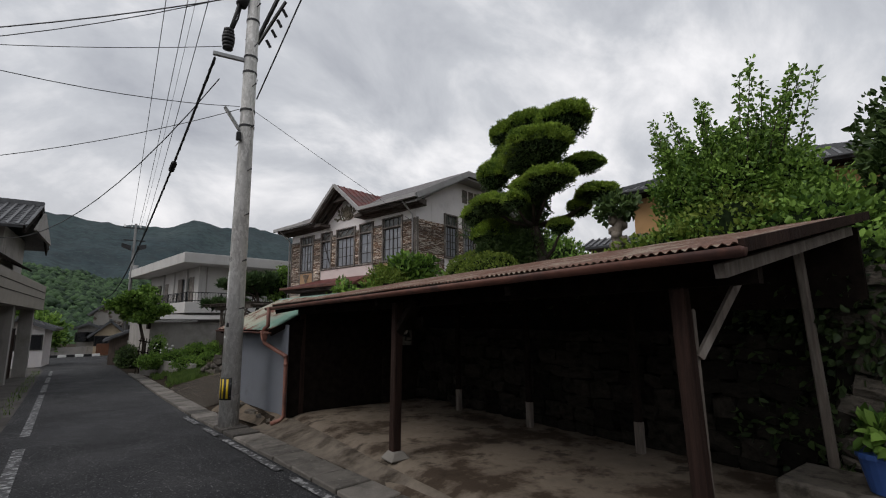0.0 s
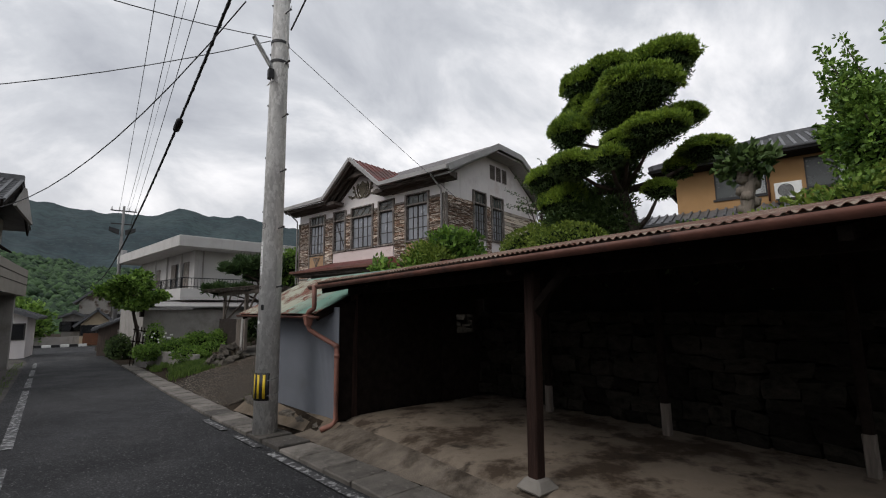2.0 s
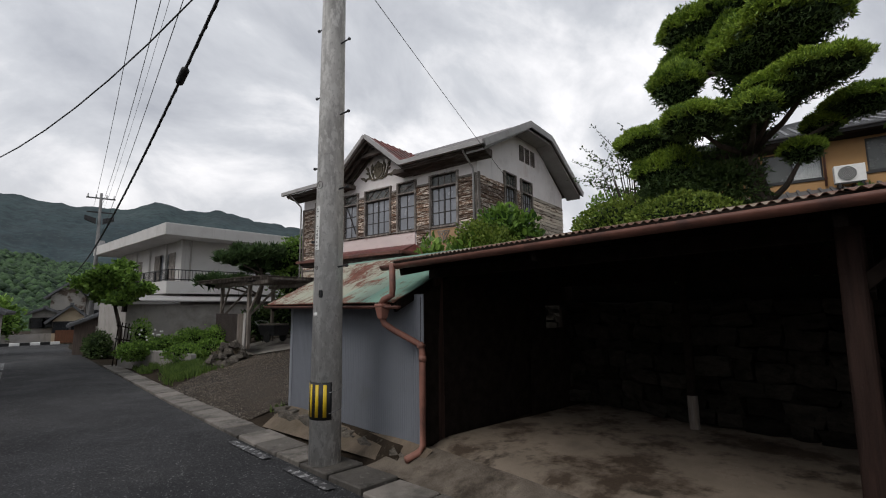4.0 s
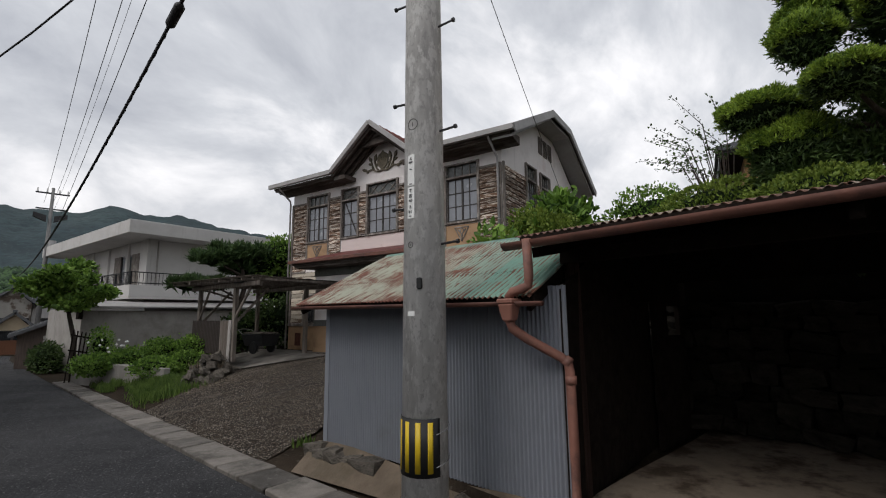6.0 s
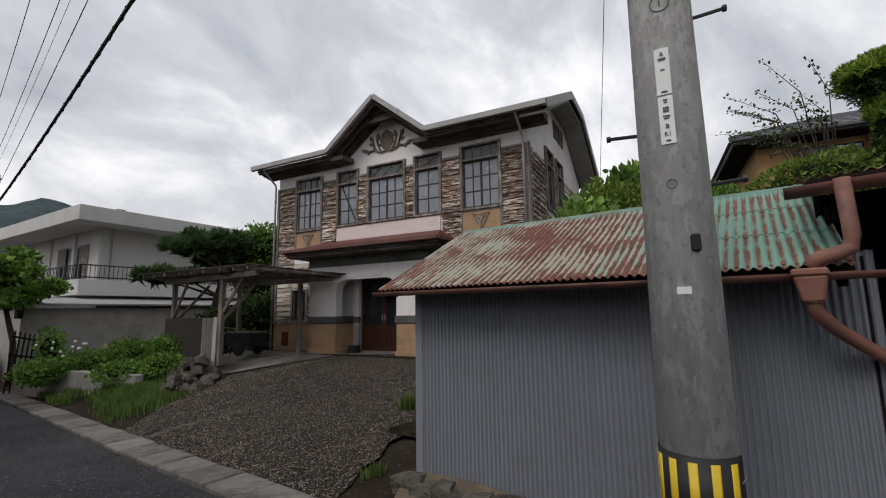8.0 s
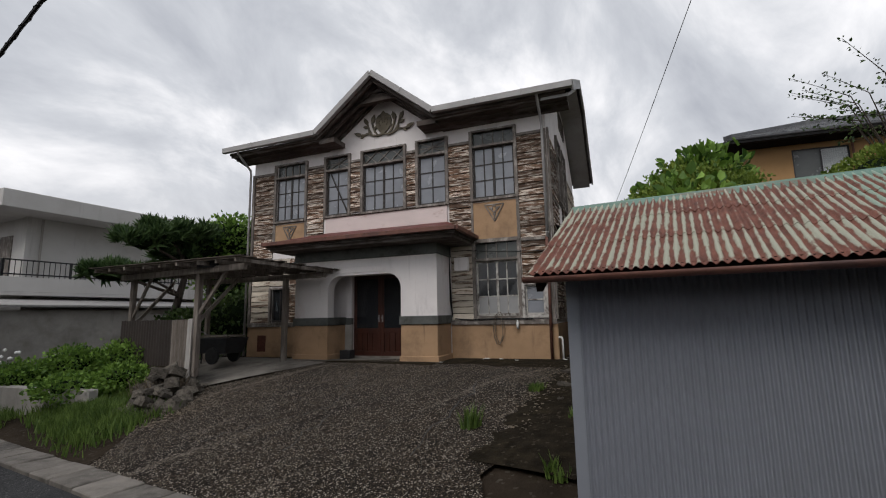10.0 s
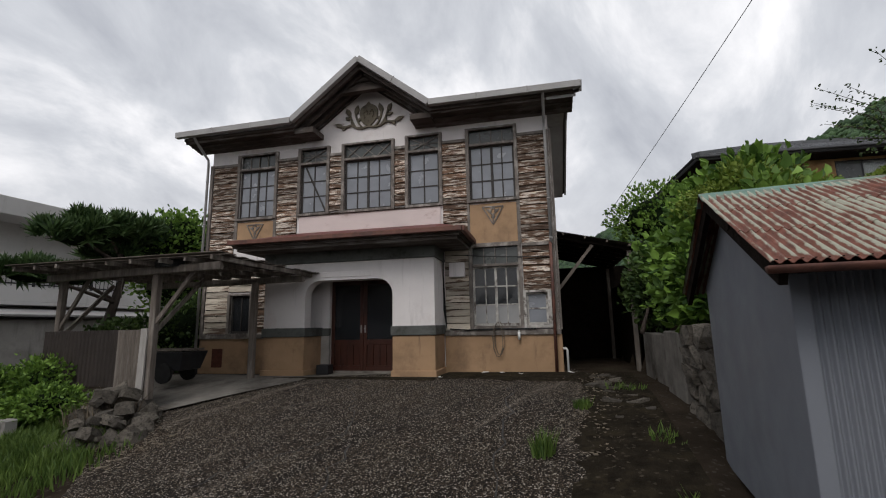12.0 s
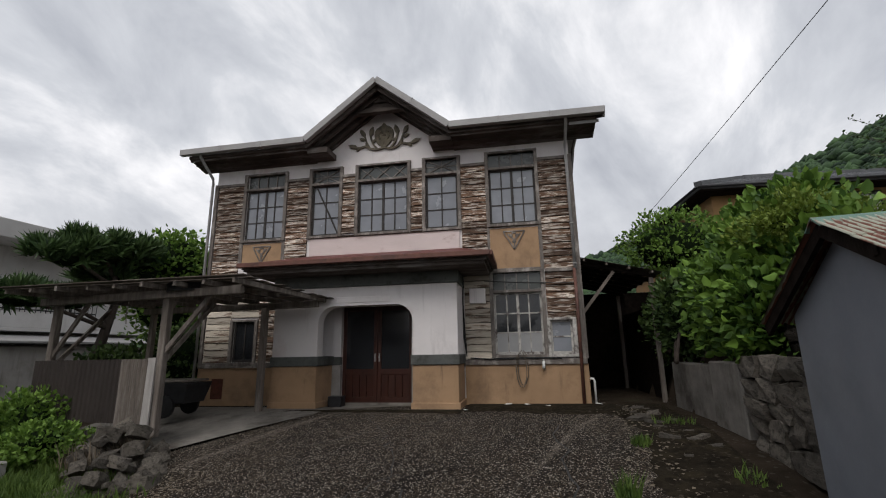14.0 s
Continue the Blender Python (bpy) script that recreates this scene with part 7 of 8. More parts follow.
# ---------------------------------------------------------------- neighbouring white house
def white_house():
    wh = thing("white_house", pose(2.93, 33.0, 0, 0, 0, 10.7), "off-white flat-roofed two-storey house with a balcony", "house")
    wins = [(-11.8, -8.8, 2.6, 4.75), (-6.3, -2.7, 2.6, 4.9)]
    bm = wall_grid(-14, -1.5, -0.6, 5.55, 0, 0.25, wins)
    part("wall", bm, WHITEWALL, wh, at=pose(1.5, 0, 0, 0, 0, -90))
    bm = B()
    box(bm, 1.75, 1.5, -0.6, 11, 1.75, 5.55)
    part("wall", bm, WHITEWALL, wh)
    bm = B()
    box(bm, 1.5, 13.9, -0.6, 11, 14.1, 5.5)
    box(bm, 10.9, 1.75, -0.6, 11, 13.9, 5.5)
    box(bm, 1.8, 1.8, 2.7, 10.8, 13.8, 2.9)
    part("wall", bm, WHITEWALL, wh)
    bm = B()
    box(bm, 0, 0, 5.55, 12, 15.2, 6.22)
    part("roof", bm, WHITEWALL, wh, "thick off-white flat roof edge", bevel=0.02)
    for y in (1.55, 4.2, 7.2, 10.0):
        bm = B()
        box(bm, 1.38, y - 0.14, 2.4, 1.52, y + 0.14, 5.56)
        part("pilaster", bm, WHITEWALL, wh)
    bm = B()
    rod(bm, (1.9, 1.42, 2.4), (1.9, 1.42, 5.5), 0.045, n=8)
    part("downpipe", bm, GREYWALL, wh)
    bm = B()
    box(bm, 0.35, 0.4, 2.32, 11, 1.5, 2.45)
    box(bm, 0.35, 1.5, 2.32, 1.5, 14, 2.45)
    box(bm, 0.35, 0.4, 2.45, 11, 0.52, 3.02)
    box(bm, 0.35, 0.52, 2.45, 0.47, 14, 3.02)
    part("balcony", bm, WHITEWALL, wh, "off-white balcony parapet", bevel=0.01)
    for k, (p, q) in enumerate((((0.41, 0.46), (8.0, 0.46)), ((0.41, 0.46), (0.41, 6.5)))):
        n = 42 if k == 0 else 36
        for j in range(n + 1):
            x, y = p[0] + (q[0] - p[0]) * j / n, p[1] + (q[1] - p[1]) * j / n
            bm = B()
            w = 0.035 if j % 12 == 0 else 0.010
            box(bm, x - w, y - w, 3.02, x + w, y + w, 3.68)
            part("baluster", bm, BLACKMETAL, wh)
        for z in (3.12, 3.66):
            bm = B()
            beam(bm, (*p, z), (*q, z), 0.05, 0.05)
            part("rail", bm, BLACKMETAL, wh)
    for a, b, lo, hi in wins:
        bm = B()
        m = (a + b) / 2
        for p in ((a, a + 0.06, lo, hi), (b - 0.06, b, lo, hi), (m - 0.04, m + 0.04, lo, hi), (a + 0.06, b - 0.06, lo, lo + 0.06), (a + 0.06, b - 0.06, hi - 0.06, hi)):
            box(bm, p[0], 0.06, p[2], p[1], 0.14, p[3])
        w = part("window", bm, STEEL, wh, "aluminium sliding window", at=pose(1.5, 0, 0, 0, 0, -90))
        for c in (a + 0.02, b - 0.02 - (b - a) * 0.27):
            bm = B()
            box(bm, c, -0.03, lo, c + (b - a) * 0.27, 0.03, hi)
            part("shutter", bm, TRIM, w, "pale grey louvred shutter")
        for c, d in ((a + 0.06, m - 0.04), (m + 0.04, b - 0.06)):
            bm = B()
            box(bm, c, 0.09, lo + 0.06, d, 0.10, hi - 0.06)
            part("pane", bm, FROSTED, w)
    bm = B()
    slab(bm, [(-2.3, -1.75, 1.90), (11, -1.7, 1.90), (11, 0.9, 2.22), (-2.3, 0.9, 2.22)], 0.07)
    part("canopy", bm, FASCIA, wh, "pale metal canopy roof")
    bm = B()
    box(bm, -1.9, -1.4, -1.0, 11, -1.2, 1.72)
    box(bm, -1.9, -1.2, -1.0, -1.7, 3.5, 1.8)
    part("garage_wall", bm, GREYWALL, wh, "stained grey garage wall")
    bm = B()
    box(bm, -2.1, -1.75, 1.35, -1.95, -1.42, 1.95)
    part("gutter_end", bm, BLACKWOOD, wh)


white_house()
bm = B()
for k in range(5):
    box(bm, -0.55 + k * 0.26, 0, 0, -0.52 + k * 0.26, 0.03, 1.7)
for z in (0.5, 1.0, 1.5):
    box(bm, -0.7, -0.02, z, 0.6, 0.0, z + 0.05)
tr = tagged(part("trellis", bm, BLACKWOOD), "dark timber garden trellis beside the lane", "trellis")
tr.matrix_basis = pose(0.95, 26.6, -0.75, 0, 8, 60)


# ---------------------------------------------------------------- tiled houses
def tile_roof(parent, x0, x1, ye, ze, yr, zr, name="roof"):
    """One tiled slope: eave at ye, ridge at yr."""
    bm = B()
    slab(bm, [(x0, ye, ze), (x1, ye, ze), (x1, yr, zr), (x0, yr, zr)], 0.10)
    n = int(abs(x1 - x0) / 0.28)
    L = Vector((0, yr - ye, zr - ze))
    rf = part(name, bm, TILEROOF, parent, "grey tiled roof slope")
    for k in range(n + 1):
        x = x0 + (x1 - x0) * k / n
        part("roof_tile", beam(B(), (x, ye, ze + 0.02), (x, yr, zr + 0.02), 0.09, 0.06), TILEROOF, rf)
    m = int(L.length / 0.28)
    for j in range(m):
        p = Vector((0, ye, ze)) + L * (j / m)
        part("tile_edge", beam(B(), (x0, p.y, p.z + 0.012), (x1, p.y, p.z + 0.012), 0.05, 0.035), TILEROOF, rf)
    return rf


def left_house():
    t = thing("lane_house", (-3.7, 24.0, -0.9), "two-storey cream house with grey tiled roof", "house")
    bm = B()
    box(bm, -7, 0.4, 0.0, -0.45, 5.0, 6.5)
    part("wall", bm, GREYWALL, t, "cream-grey upper wall")
    tile_roof(t, -7.5, 0.35, -0.9, 6.35, 2.3, 7.80)
    tile_roof(t, -7.5, 0.35, 5.6, 6.25, 2.3, 7.80)
    bm = B()
    beam(bm, (-7.5, 2.3, 7.86), (0.4, 2.3, 7.86), 0.28, 0.22)
    part("ridge", bm, TILEROOF, t)
    bm = B()
    for p, q in (((0.30, -0.9, 6.2), (0.30, 2.3, 7.65)), ((0.30, 5.6, 6.1), (0.30, 2.3, 7.65))):
        beam(bm, p, q, 0.06, 0.30)
    part("verge_board", bm, BLACKWOOD, t)
    bm = B()
    prism(bm, [(0.4, 6.4), (5.0, 6.4), (2.4, 7.5)], -0.5, -0.4)
    g = part("gable_wall", bm, GREYWALL, t)
    g.matrix_basis = pose(0, 0, 0, 0, 0, 90) @ pose(0, 0, 0)
    bm = B()
    box(bm, -3, -5.5, 3.3, 0.32, 6.9, 3.45)
    box(bm, 0.22, -5.5, 3.45, 0.32, 6.9, 4.5)
    box(bm, -3, -5.5, 3.45, 0.22, -5.4, 4.5)
    box(bm, -3, 6.8, 3.45, 0.22, 6.9, 4.5)
    part("balcony", bm, mat("cream_panel", (0.27, 0.245, 0.21), 0.8, scale=1, vary=0.08), t, "cream balcony panels")
    for z in (3.8, 4.15):
        bm = B()
        box(bm, 0.32, -5.5, z, 0.335, 6.9, z + 0.02)
        part("panel_joint", bm, BLACKWOOD, t)
    bm = B()
    box(bm, -7, -6, 0.0, -0.45, 0.4, 3.25)
    part("lower_wall", bm, GREYWALL, t, "cream lower wall")
    bm = B()
    slab(bm, [(-1.0, -5.0, 5.5), (-1.0, 3.0, 5.5), (0.2, 3.0, 4.95), (0.2, -5.0, 4.95)], 0.06)
    part("awning", bm, BLACKWOOD, t, "dark awning roof")
    for y, m in ((-3.0, BLACKWOOD), (-1.0, DARKPOST), (1.6, BLACKWOOD), (3.8, DARKPOST)):
        bm = B()
        box(bm, -0.44, y, 0.05, -0.38, y + 1.3, 2.4)
        part("door", bm, m, t, "dark timber sliding door")
    for y in (-4.6, 0.6, 5.6):
        bm = B()
        box(bm, -0.4, y, 0.0, 0.1, y + 0.35, 3.3)
        part("pier", bm, GREYWALL, t)


left_house()


def small_house(x, y, z, w, d, h, rise, wallm, roofm, label, rot=0.0, door=True):
    t = thing("village_house", pose(x, y, z, 0, 0, rot), label, "house")
    bm = B()
    box(bm, -w / 2, -d / 2, -0.6, w / 2, d / 2, h)
    part("wall", bm, wallm, t)
    bm = B()
    prism(bm, [(-w / 2, h), (w / 2, h), (0, h + rise * 0.9)], -d / 2, d / 2)
    part("gable_wall", bm, wallm, t)
    for sg in (-1, 1):
        bm = B()
        slab(bm, [(0, -d / 2 - 0.5, h + rise), (0, d / 2 + 0.5, h + rise), (sg * (w / 2 + 0.55), d / 2 + 0.5, h - 0.15), (sg * (w / 2 + 0.55), -d / 2 - 0.5, h - 0.15)], 0.14)
        rf = part("roof", bm, roofm, t)
        n = int(d / 0.45)
        for k in range(n + 1):
            yy = -d / 2 - 0.45 + (d + 0.9) * k / n
            part("roof_tile", beam(B(), (0, yy, h + rise + 0.03), (sg * (w / 2 + 0.55), yy, h - 0.12), 0.10, 0.06), roofm, rf)
    bm = B()
    beam(bm, (0, -d / 2 - 0.55, h + rise + 0.06), (0, d / 2 + 0.55, h + rise + 0.06), 0.25, 0.2)
    part("ridge", bm, roofm, t)
    for k in range(2):
        xx = -w / 4 + k * w / 2
        bm = B()
        box(bm, xx - 0.6, -d / 2 - 0.04, h * 0.45, xx + 0.6, -d / 2 - 0.002, h * 0.45 + 1.0)
        wd = part("window", bm, SASH, t, "dark window")
        bm = B()
        box(bm, xx - 0.52, -d / 2 - 0.05, h * 0.45 + 0.07, xx + 0.52, -d / 2 - 0.045, h * 0.45 + 0.93)
        part("pane", bm, DARKGLASS, wd)
    return t


small_house(-5.4, 41.5, -1.2, 2.6, 4.0, 2.7, 0.55, PLASTER, TILEROOF, "small white outbuilding with a tiled roof beside the lane")
small_house(-2.9, 62.0, -1.4, 1.7, 3.0, 2.7, 0.45, GREYWALL, TILEROOF, "small grey outbuilding at the lane's bend")
small_house(-0.95, 58.5, -1.35, 2.4, 5.0, 1.9, 1.4, mat("cream_wall", (0.50, 0.41, 0.29), 0.85, scale=2, vary=0.1), TILEROOF, "low cream village house with tiled roof")
tagged(part("board_fence", box(B(), -1.9, 55.82, -1.35, 0.1, 55.9, -0.25), mat("red_brown_boards", (0.15, 0.065, 0.035), 0.85, scale=6, vary=0.3, stretch=(6, 1, 0.3))), "reddish-brown board fence before the cream house", "fence")
small_house(-1.3, 66.0, -1.4, 2.7, 6.0, 4.2, 1.45, mat("old_plaster", (0.34, 0.32, 0.29), 0.85, scale=2, vary=0.15, second=(0.12, 0.09, 0.07), second_scale=0.7, second_at=(0.48, 0.55)), TILEROOF, "two-storey weathered village house with tiled roof")
small_house(1.6, 72.0, -1.6, 4.2, 6.0, 4.6, 1.5, WHITEWALL, TILEROOF, "two-storey pale village house with tiled roof", 12)
t = thing("lane_shed", (0.2, 39.5, -1.05), "low brown boarded shed with a sloping tiled roof", "shed")
bm = B()
hexa(bm, [(-0.8, -2.4, -0.2), (0.9, -2.4, -0.2), (0.9, 2.4, -0.2), (-0.8, 2.4, -0.2)], [(-0.8, -2.4, 1.70), (0.9, -2.4, 2.45), (0.9, 2.4, 2.45), (-0.8, 2.4, 1.70)])
part("wall", bm, mat("brown_shed_wall", (0.13, 0.10, 0.085), 0.85, scale=5, vary=0.25, stretch=(5, 5, 0.3)), t)
rf = part("roof", slab(B(), [(-1.15, -2.8, 1.62), (1.1, -2.8, 2.62), (1.1, 2.8, 2.62), (-1.15, 2.8, 1.62)], 0.09), TILEROOF, t, "grey tiled sloping roof")
for k in range(15):
    part("roof_tile", beam(B(), (-1.15, -2.75 + 0.39 * k, 1.65), (1.1, -2.75 + 0.39 * k, 2.65), 0.10, 0.06), TILEROOF, rf)
part("door", box(B(), 0.15, -2.46, -0.2, 0.75, -2.41, 1.6), SASHPALE, t, "pale plank door")
bm = B()
box(bm, -6.5, 57.0, -1.6, -2.1, 57.3, -0.55)
structure("wall_far", bm, GREYWALL, "low stone wall across the lane's end", "wall")
for k in range(6):
    bm = B()
    box(bm, -5.2 + 0.62 * k, 54.4, -1.42, -4.60 + 0.62 * k, 54.6, -1.12)
    tagged(part("kerb_block", bm, WHITEPLATE if k % 2 else BLACKRUB, bevel=0.02), "painted kerb block at the bend", "kerb block", "kerb blocks")


# ---------------------------------------------------------------- yellow house on the upper terrace
YARD = pose(17.82, 10.71, 0, 0, 0, -73)     # x along its front, y inwards


def yellow_house():
    t = thing("yellow_house", YARD, "ochre-yellow two-storey house with grey tiled roof", "house")
    wins = [(1.32, 2.95, 5.6, 6.62), (4.05, 5.75, 5.62, 6.72)]
    part("wall", wall_grid(0, 8.5, 1.6, 6.85, 0, 0.2, wins), YELLOWWALL, t, "ochre-yellow front wall")
    bm = B()
    box(bm, 0, 0.2, 1.6, 0.2, 7.5, 6.85)
    box(bm, 8.3, 0.2, 1.6, 8.5, 7.5, 6.85)
    box(bm, 0.2, 7.3, 1.6, 8.3, 7.5, 6.85)
    box(bm, 0.2, 0.2, 4.6, 8.3, 7.3, 4.7)
    part("wall", bm, YELLOWWALL, t)
    part("lower_wall", box(B(), -1.3, -0.25, 1.6, -0.002, 6.0, 4.7), YELLOWWALL, t, "ochre-yellow lower wing")
    for x0, x1, z0, z1 in wins:
        m = (x0 + x1) / 2
        for k, (a, b) in enumerate(((x0, m + 0.02), (m - 0.02, x1))):
            o = 0.03 * k
            bm = B()
            for p in ((a, a + 0.05, z0, z1), (b - 0.05, b, z0, z1), (a + 0.05, b - 0.05, z0, z0 + 0.05), (a + 0.05, b - 0.05, z1 - 0.05, z1)):
                box(bm, p[0], 0.02 + o, p[2], p[1], 0.045 + o, p[3])
            w = part("window", bm, BLACKMETAL, t, "dark-framed sliding window")
            pane = part("pane", box(B(), a + 0.05, 0.03 + o, z0 + 0.05, b - 0.05, 0.035 + o, z1 - 0.05), GREENGLASS if k == 0 else CLEARGLASS, w)
            pane.visible_shadow = False
        bm = B()
        for k in range(13):
            x = m + 0.06 + k * (x1 - m - 0.1) / 12
            rod(bm, (x, 0.14, z0), (x, 0.14, z1), 0.038, n=6)
        part("curtain", bm, CURTAIN, t, "pale curtain behind the glass")
        part("sill", box(B(), x0 - 0.08, -0.05, z0 - 0.07, x1 + 0.08, -0.002, z0 - 0.005), BLACKMETAL, t)
    # hipped tile roof
    e, zr, ze = 0.8, 8.75, 6.98
    c = [(-0.75, -e, ze), (9.3, -e, ze), (9.3, 8.3, ze), (-0.75, 8.3, ze)]
    r0, r1 = (3.2, 3.75, zr), (5.4, 3.75, zr)
    slopes = [[c[0], c[1], r1, r0], [c[3], c[0], r0, (r0[0] - 0.001, r0[1], zr)], [c[1], c[2], r1, (r1[0] + 0.001, r1[1], zr)], [c[2], c[3], r0, r1]]
    rf = None
    for q in slopes:
        rf = part("roof", slab(B(), q, 0.14), TILEROOF, t, "grey tiled hip roof") if rf is None else (part("roof", slab(B(), q, 0.14), TILEROOF, t) and rf)
    for k in range(34):
        x = -0.65 + k * 0.30
        u = min(1.0, (x + 0.75) / 3.95, (9.3 - x) / 3.9)
        part("roof_tile", beam(B(), (x, -e, ze + 0.03), (x, -e + 4.55 * u, ze + 0.03 + 1.77 * u), 0.09, 0.06), TILEROOF, rf)
    for k in range(12):
        u = k / 12
        part("tile_edge", beam(B(), (-0.75 + 3.95 * u, -e + 4.55 * u, ze + 0.02 + 1.77 * u), (9.3 - 3.9 * u, -e + 4.55 * u, ze + 0.02 + 1.77 * u), 0.05, 0.04), TILEROOF, rf)
    for p in ((c[0], r0), (c[1], r1), (r0, r1)):
        part("ridge", beam(B(), Vector(p[0]) + Vector((0, 0, 0.07)), Vector(p[1]) + Vector((0, 0, 0.07)), 0.26, 0.18), TILEROOF, t)
    bm = B()
    box(bm, -0.7, -e + 0.05, 6.80, 9.25, -0.002, 6.85)
    box(bm, -0.7, -0.002, 6.80, -0.002, 8.2, 6.85)
    part("soffit", bm, BLACKWOOD, t, "dark boarded soffit")
    part("gutter", half_gutter((9.3, -e - 0.07, 6.95), (-0.8, -e - 0.07, 6.93), 0.06), BLACKMETAL, t, "dark gutter", smooth=True)
    part("gutter", half_gutter((-0.82, -e, 6.93), (-0.82, 8.2, 6.93), 0.06), BLACKMETAL, t, smooth=True)
    lr = part("lower_roof", slab(B(), [(-1.9, -1.3, 4.72), (8.6, -1.3, 4.72), (8.6, -0.01, 5.22), (-1.9, -0.01, 5.22)], 0.1), TILEROOF, t, "grey tiled lower roof")
    for k in range(36):
        x = -1.85 + k * 0.29
        part("roof_tile", beam(B(), (x, -1.3, 4.75), (x, -0.02, 5.25), 0.08, 0.06), TILEROOF, lr)
    part("lower_roof", slab(B(), [(-1.9, -1.3, 4.72), (-1.9, 6.4, 4.72), (-0.01, 6.4, 5.22), (-0.01, -0.01, 5.22)], 0.1), TILEROOF, t)
    bm = B()
    tube(bm, [(3.0, -0.06, 6.8), (3.0, -0.06, 6.2), (2.98, -0.06, 5.3)], 0.035, 8)
    part("downpipe", bm, RUSTGUTTER, t, "brown downpipe", smooth=True)


yellow_house()


def air_conditioner():
    t = thing("air_conditioner", YARD @ pose(3.52, -0.42, 5.17), "white outdoor air-conditioner unit on the lower roof", "air conditioner")
    part("casing", box(B(), -0.38, -0.14, 0.07, 0.38, 0.14, 0.64), WHITEPLATE, t, bevel=0.015)
    part("fan_opening", rod(B(), (-0.07, -0.152, 0.355), (-0.07, -0.138, 0.355), 0.235, n=24), BLACKRUB, t)
    for k in range(5):
        n, rad = 20, 0.05 + k * 0.045
        part("grille_ring", tube(B(), [(-0.07 + rad * math.cos(2 * math.pi * i / n), -0.158, 0.355 + rad * math.sin(2 * math.pi * i / n)) for i in range(n + 1)], 0.006, 4), WHITEPLATE, t)
    for x in (-0.28, 0.28):
        part("foot", box(B(), x - 0.03, -0.17, -0.10, x + 0.03, 0.17, 0.07), BLACKRUB, t)


air_conditioner()

# ---------------------------------------------------------------- more planting
t = thing("pollarded_tree", (7.3, 4.75, 2.1), "small pollarded tree with a knobbly pale trunk", "tree")
bm = B()
limb(bm, [(0, 0, -0.1), (0.03, 0.05, 0.6), (-0.02, 0.0, 1.1), (0.05, -0.08, 1.45)], 0.11, 0.09, 9)
for k in range(7):
    bmesh.ops.create_icosphere(bm, subdivisions=1, radius=0.10, matrix=Matrix.Translation((0.07 * math.sin(k * 2), 0.08 * math.cos(k * 2.3), 0.9 + 0.09 * k)))
part("trunk", bm, PALEBARK, t, smooth=True)
leaves("crown", [((0, 0, 1.6), (0.35, 0.42, 0.25), 500)], 0.11, LEAFDARK, t, seed=91, shell=0.2)
# wispy shrub beside the pine
t = thing("wispy_shrub", (7.75, 8.85, 2.35), "sparse wispy shrub with arching twigs", "shrub")
r = random.Random(4)
bm = B()
rows = []
for k in range(24):
    a = r.uniform(0.0, 1.3)
    tip = Vector((r.uniform(-0.4, 0.6), a, r.uniform(1.5, 3.0) - 0.25 * a))
    mid = tip * 0.6 + Vector((0, -0.15, 0.5))
    limb(bm, [(0, 0, 0), mid, tip], 0.012, 0.003, 5)
    for j in range(9):
        rows.append((tuple(mid.lerp(tip, j / 8)), (0.05, 0.05, 0.03), 3))
part("twig", bm, BARK, t)
leaves("twig_leaves", rows, 0.05, LEAFDARK, t, seed=92, shell=0.2, lump=0.1)
bush("round_tree", (13.6, 12.4, 1.2), [((0, 0, 3.0), (1.1, 1.5, 1.0), 3600), ((0, -1.2, 2.7), (0.9, 0.9, 0.8), 1800)], 0.10, LEAF, "round-topped garden tree behind the house", "tree", 41, shell=0.75)


def black_pine():
    t = thing("garden_pine", (5.4, 25.0, 0.15), "dark garden pine with spreading tufted branches", "tree")
    bm = B()
    limb(bm, [(0.3, 0, -0.1), (0.1, 0, 1.2), (0.4, 0.1, 2.4), (0.2, 0, 3.4)], 0.16, 0.05, 8)
    part("trunk", bm, BARK, t, smooth=True)
    r = random.Random(77)
    for i, (x, y, z, w, h) in enumerate(((-0.2, -0.2, 3.60, 0.85, 0.34), (-0.95, -0.3, 3.35, 0.65, 0.30), (0.7, 0, 3.7, 0.6, 0.34), (-1.70, -0.5, 2.35, 0.6, 0.18), (0.2, 0.3, 3.1, 0.7, 0.30), (-0.6, 0, 2.4, 0.5, 0.18))):
        tufts = []
        for k in range(int(70 * w)):
            a, u = r.uniform(0, 6.283), math.sqrt(r.random())
            tufts.append(((x + w * u * math.cos(a), y + 0.7 * w * u * math.sin(a), z + h * r.uniform(-0.7, 1.0) * (1.1 - 0.7 * u * u)), (0.05, 0.05, 0.04), 30))
        leaves("foliage_pad", tufts, 0.27, PINETUFT, t, seed=120 + i, shape="needle", shell=0.1, droop=-0.8)
        core("pad_core", [((x, y, z - 0.08), (w, w * 0.7, h), 0)], t, scale=0.55)
        b = B()
        limb(b, [(0.2, 0, z - 0.5), (x * 0.6, y, z - 0.2), (x, y, z - 0.1)], 0.05, 0.02)
        part("limb", b, BARK, t)


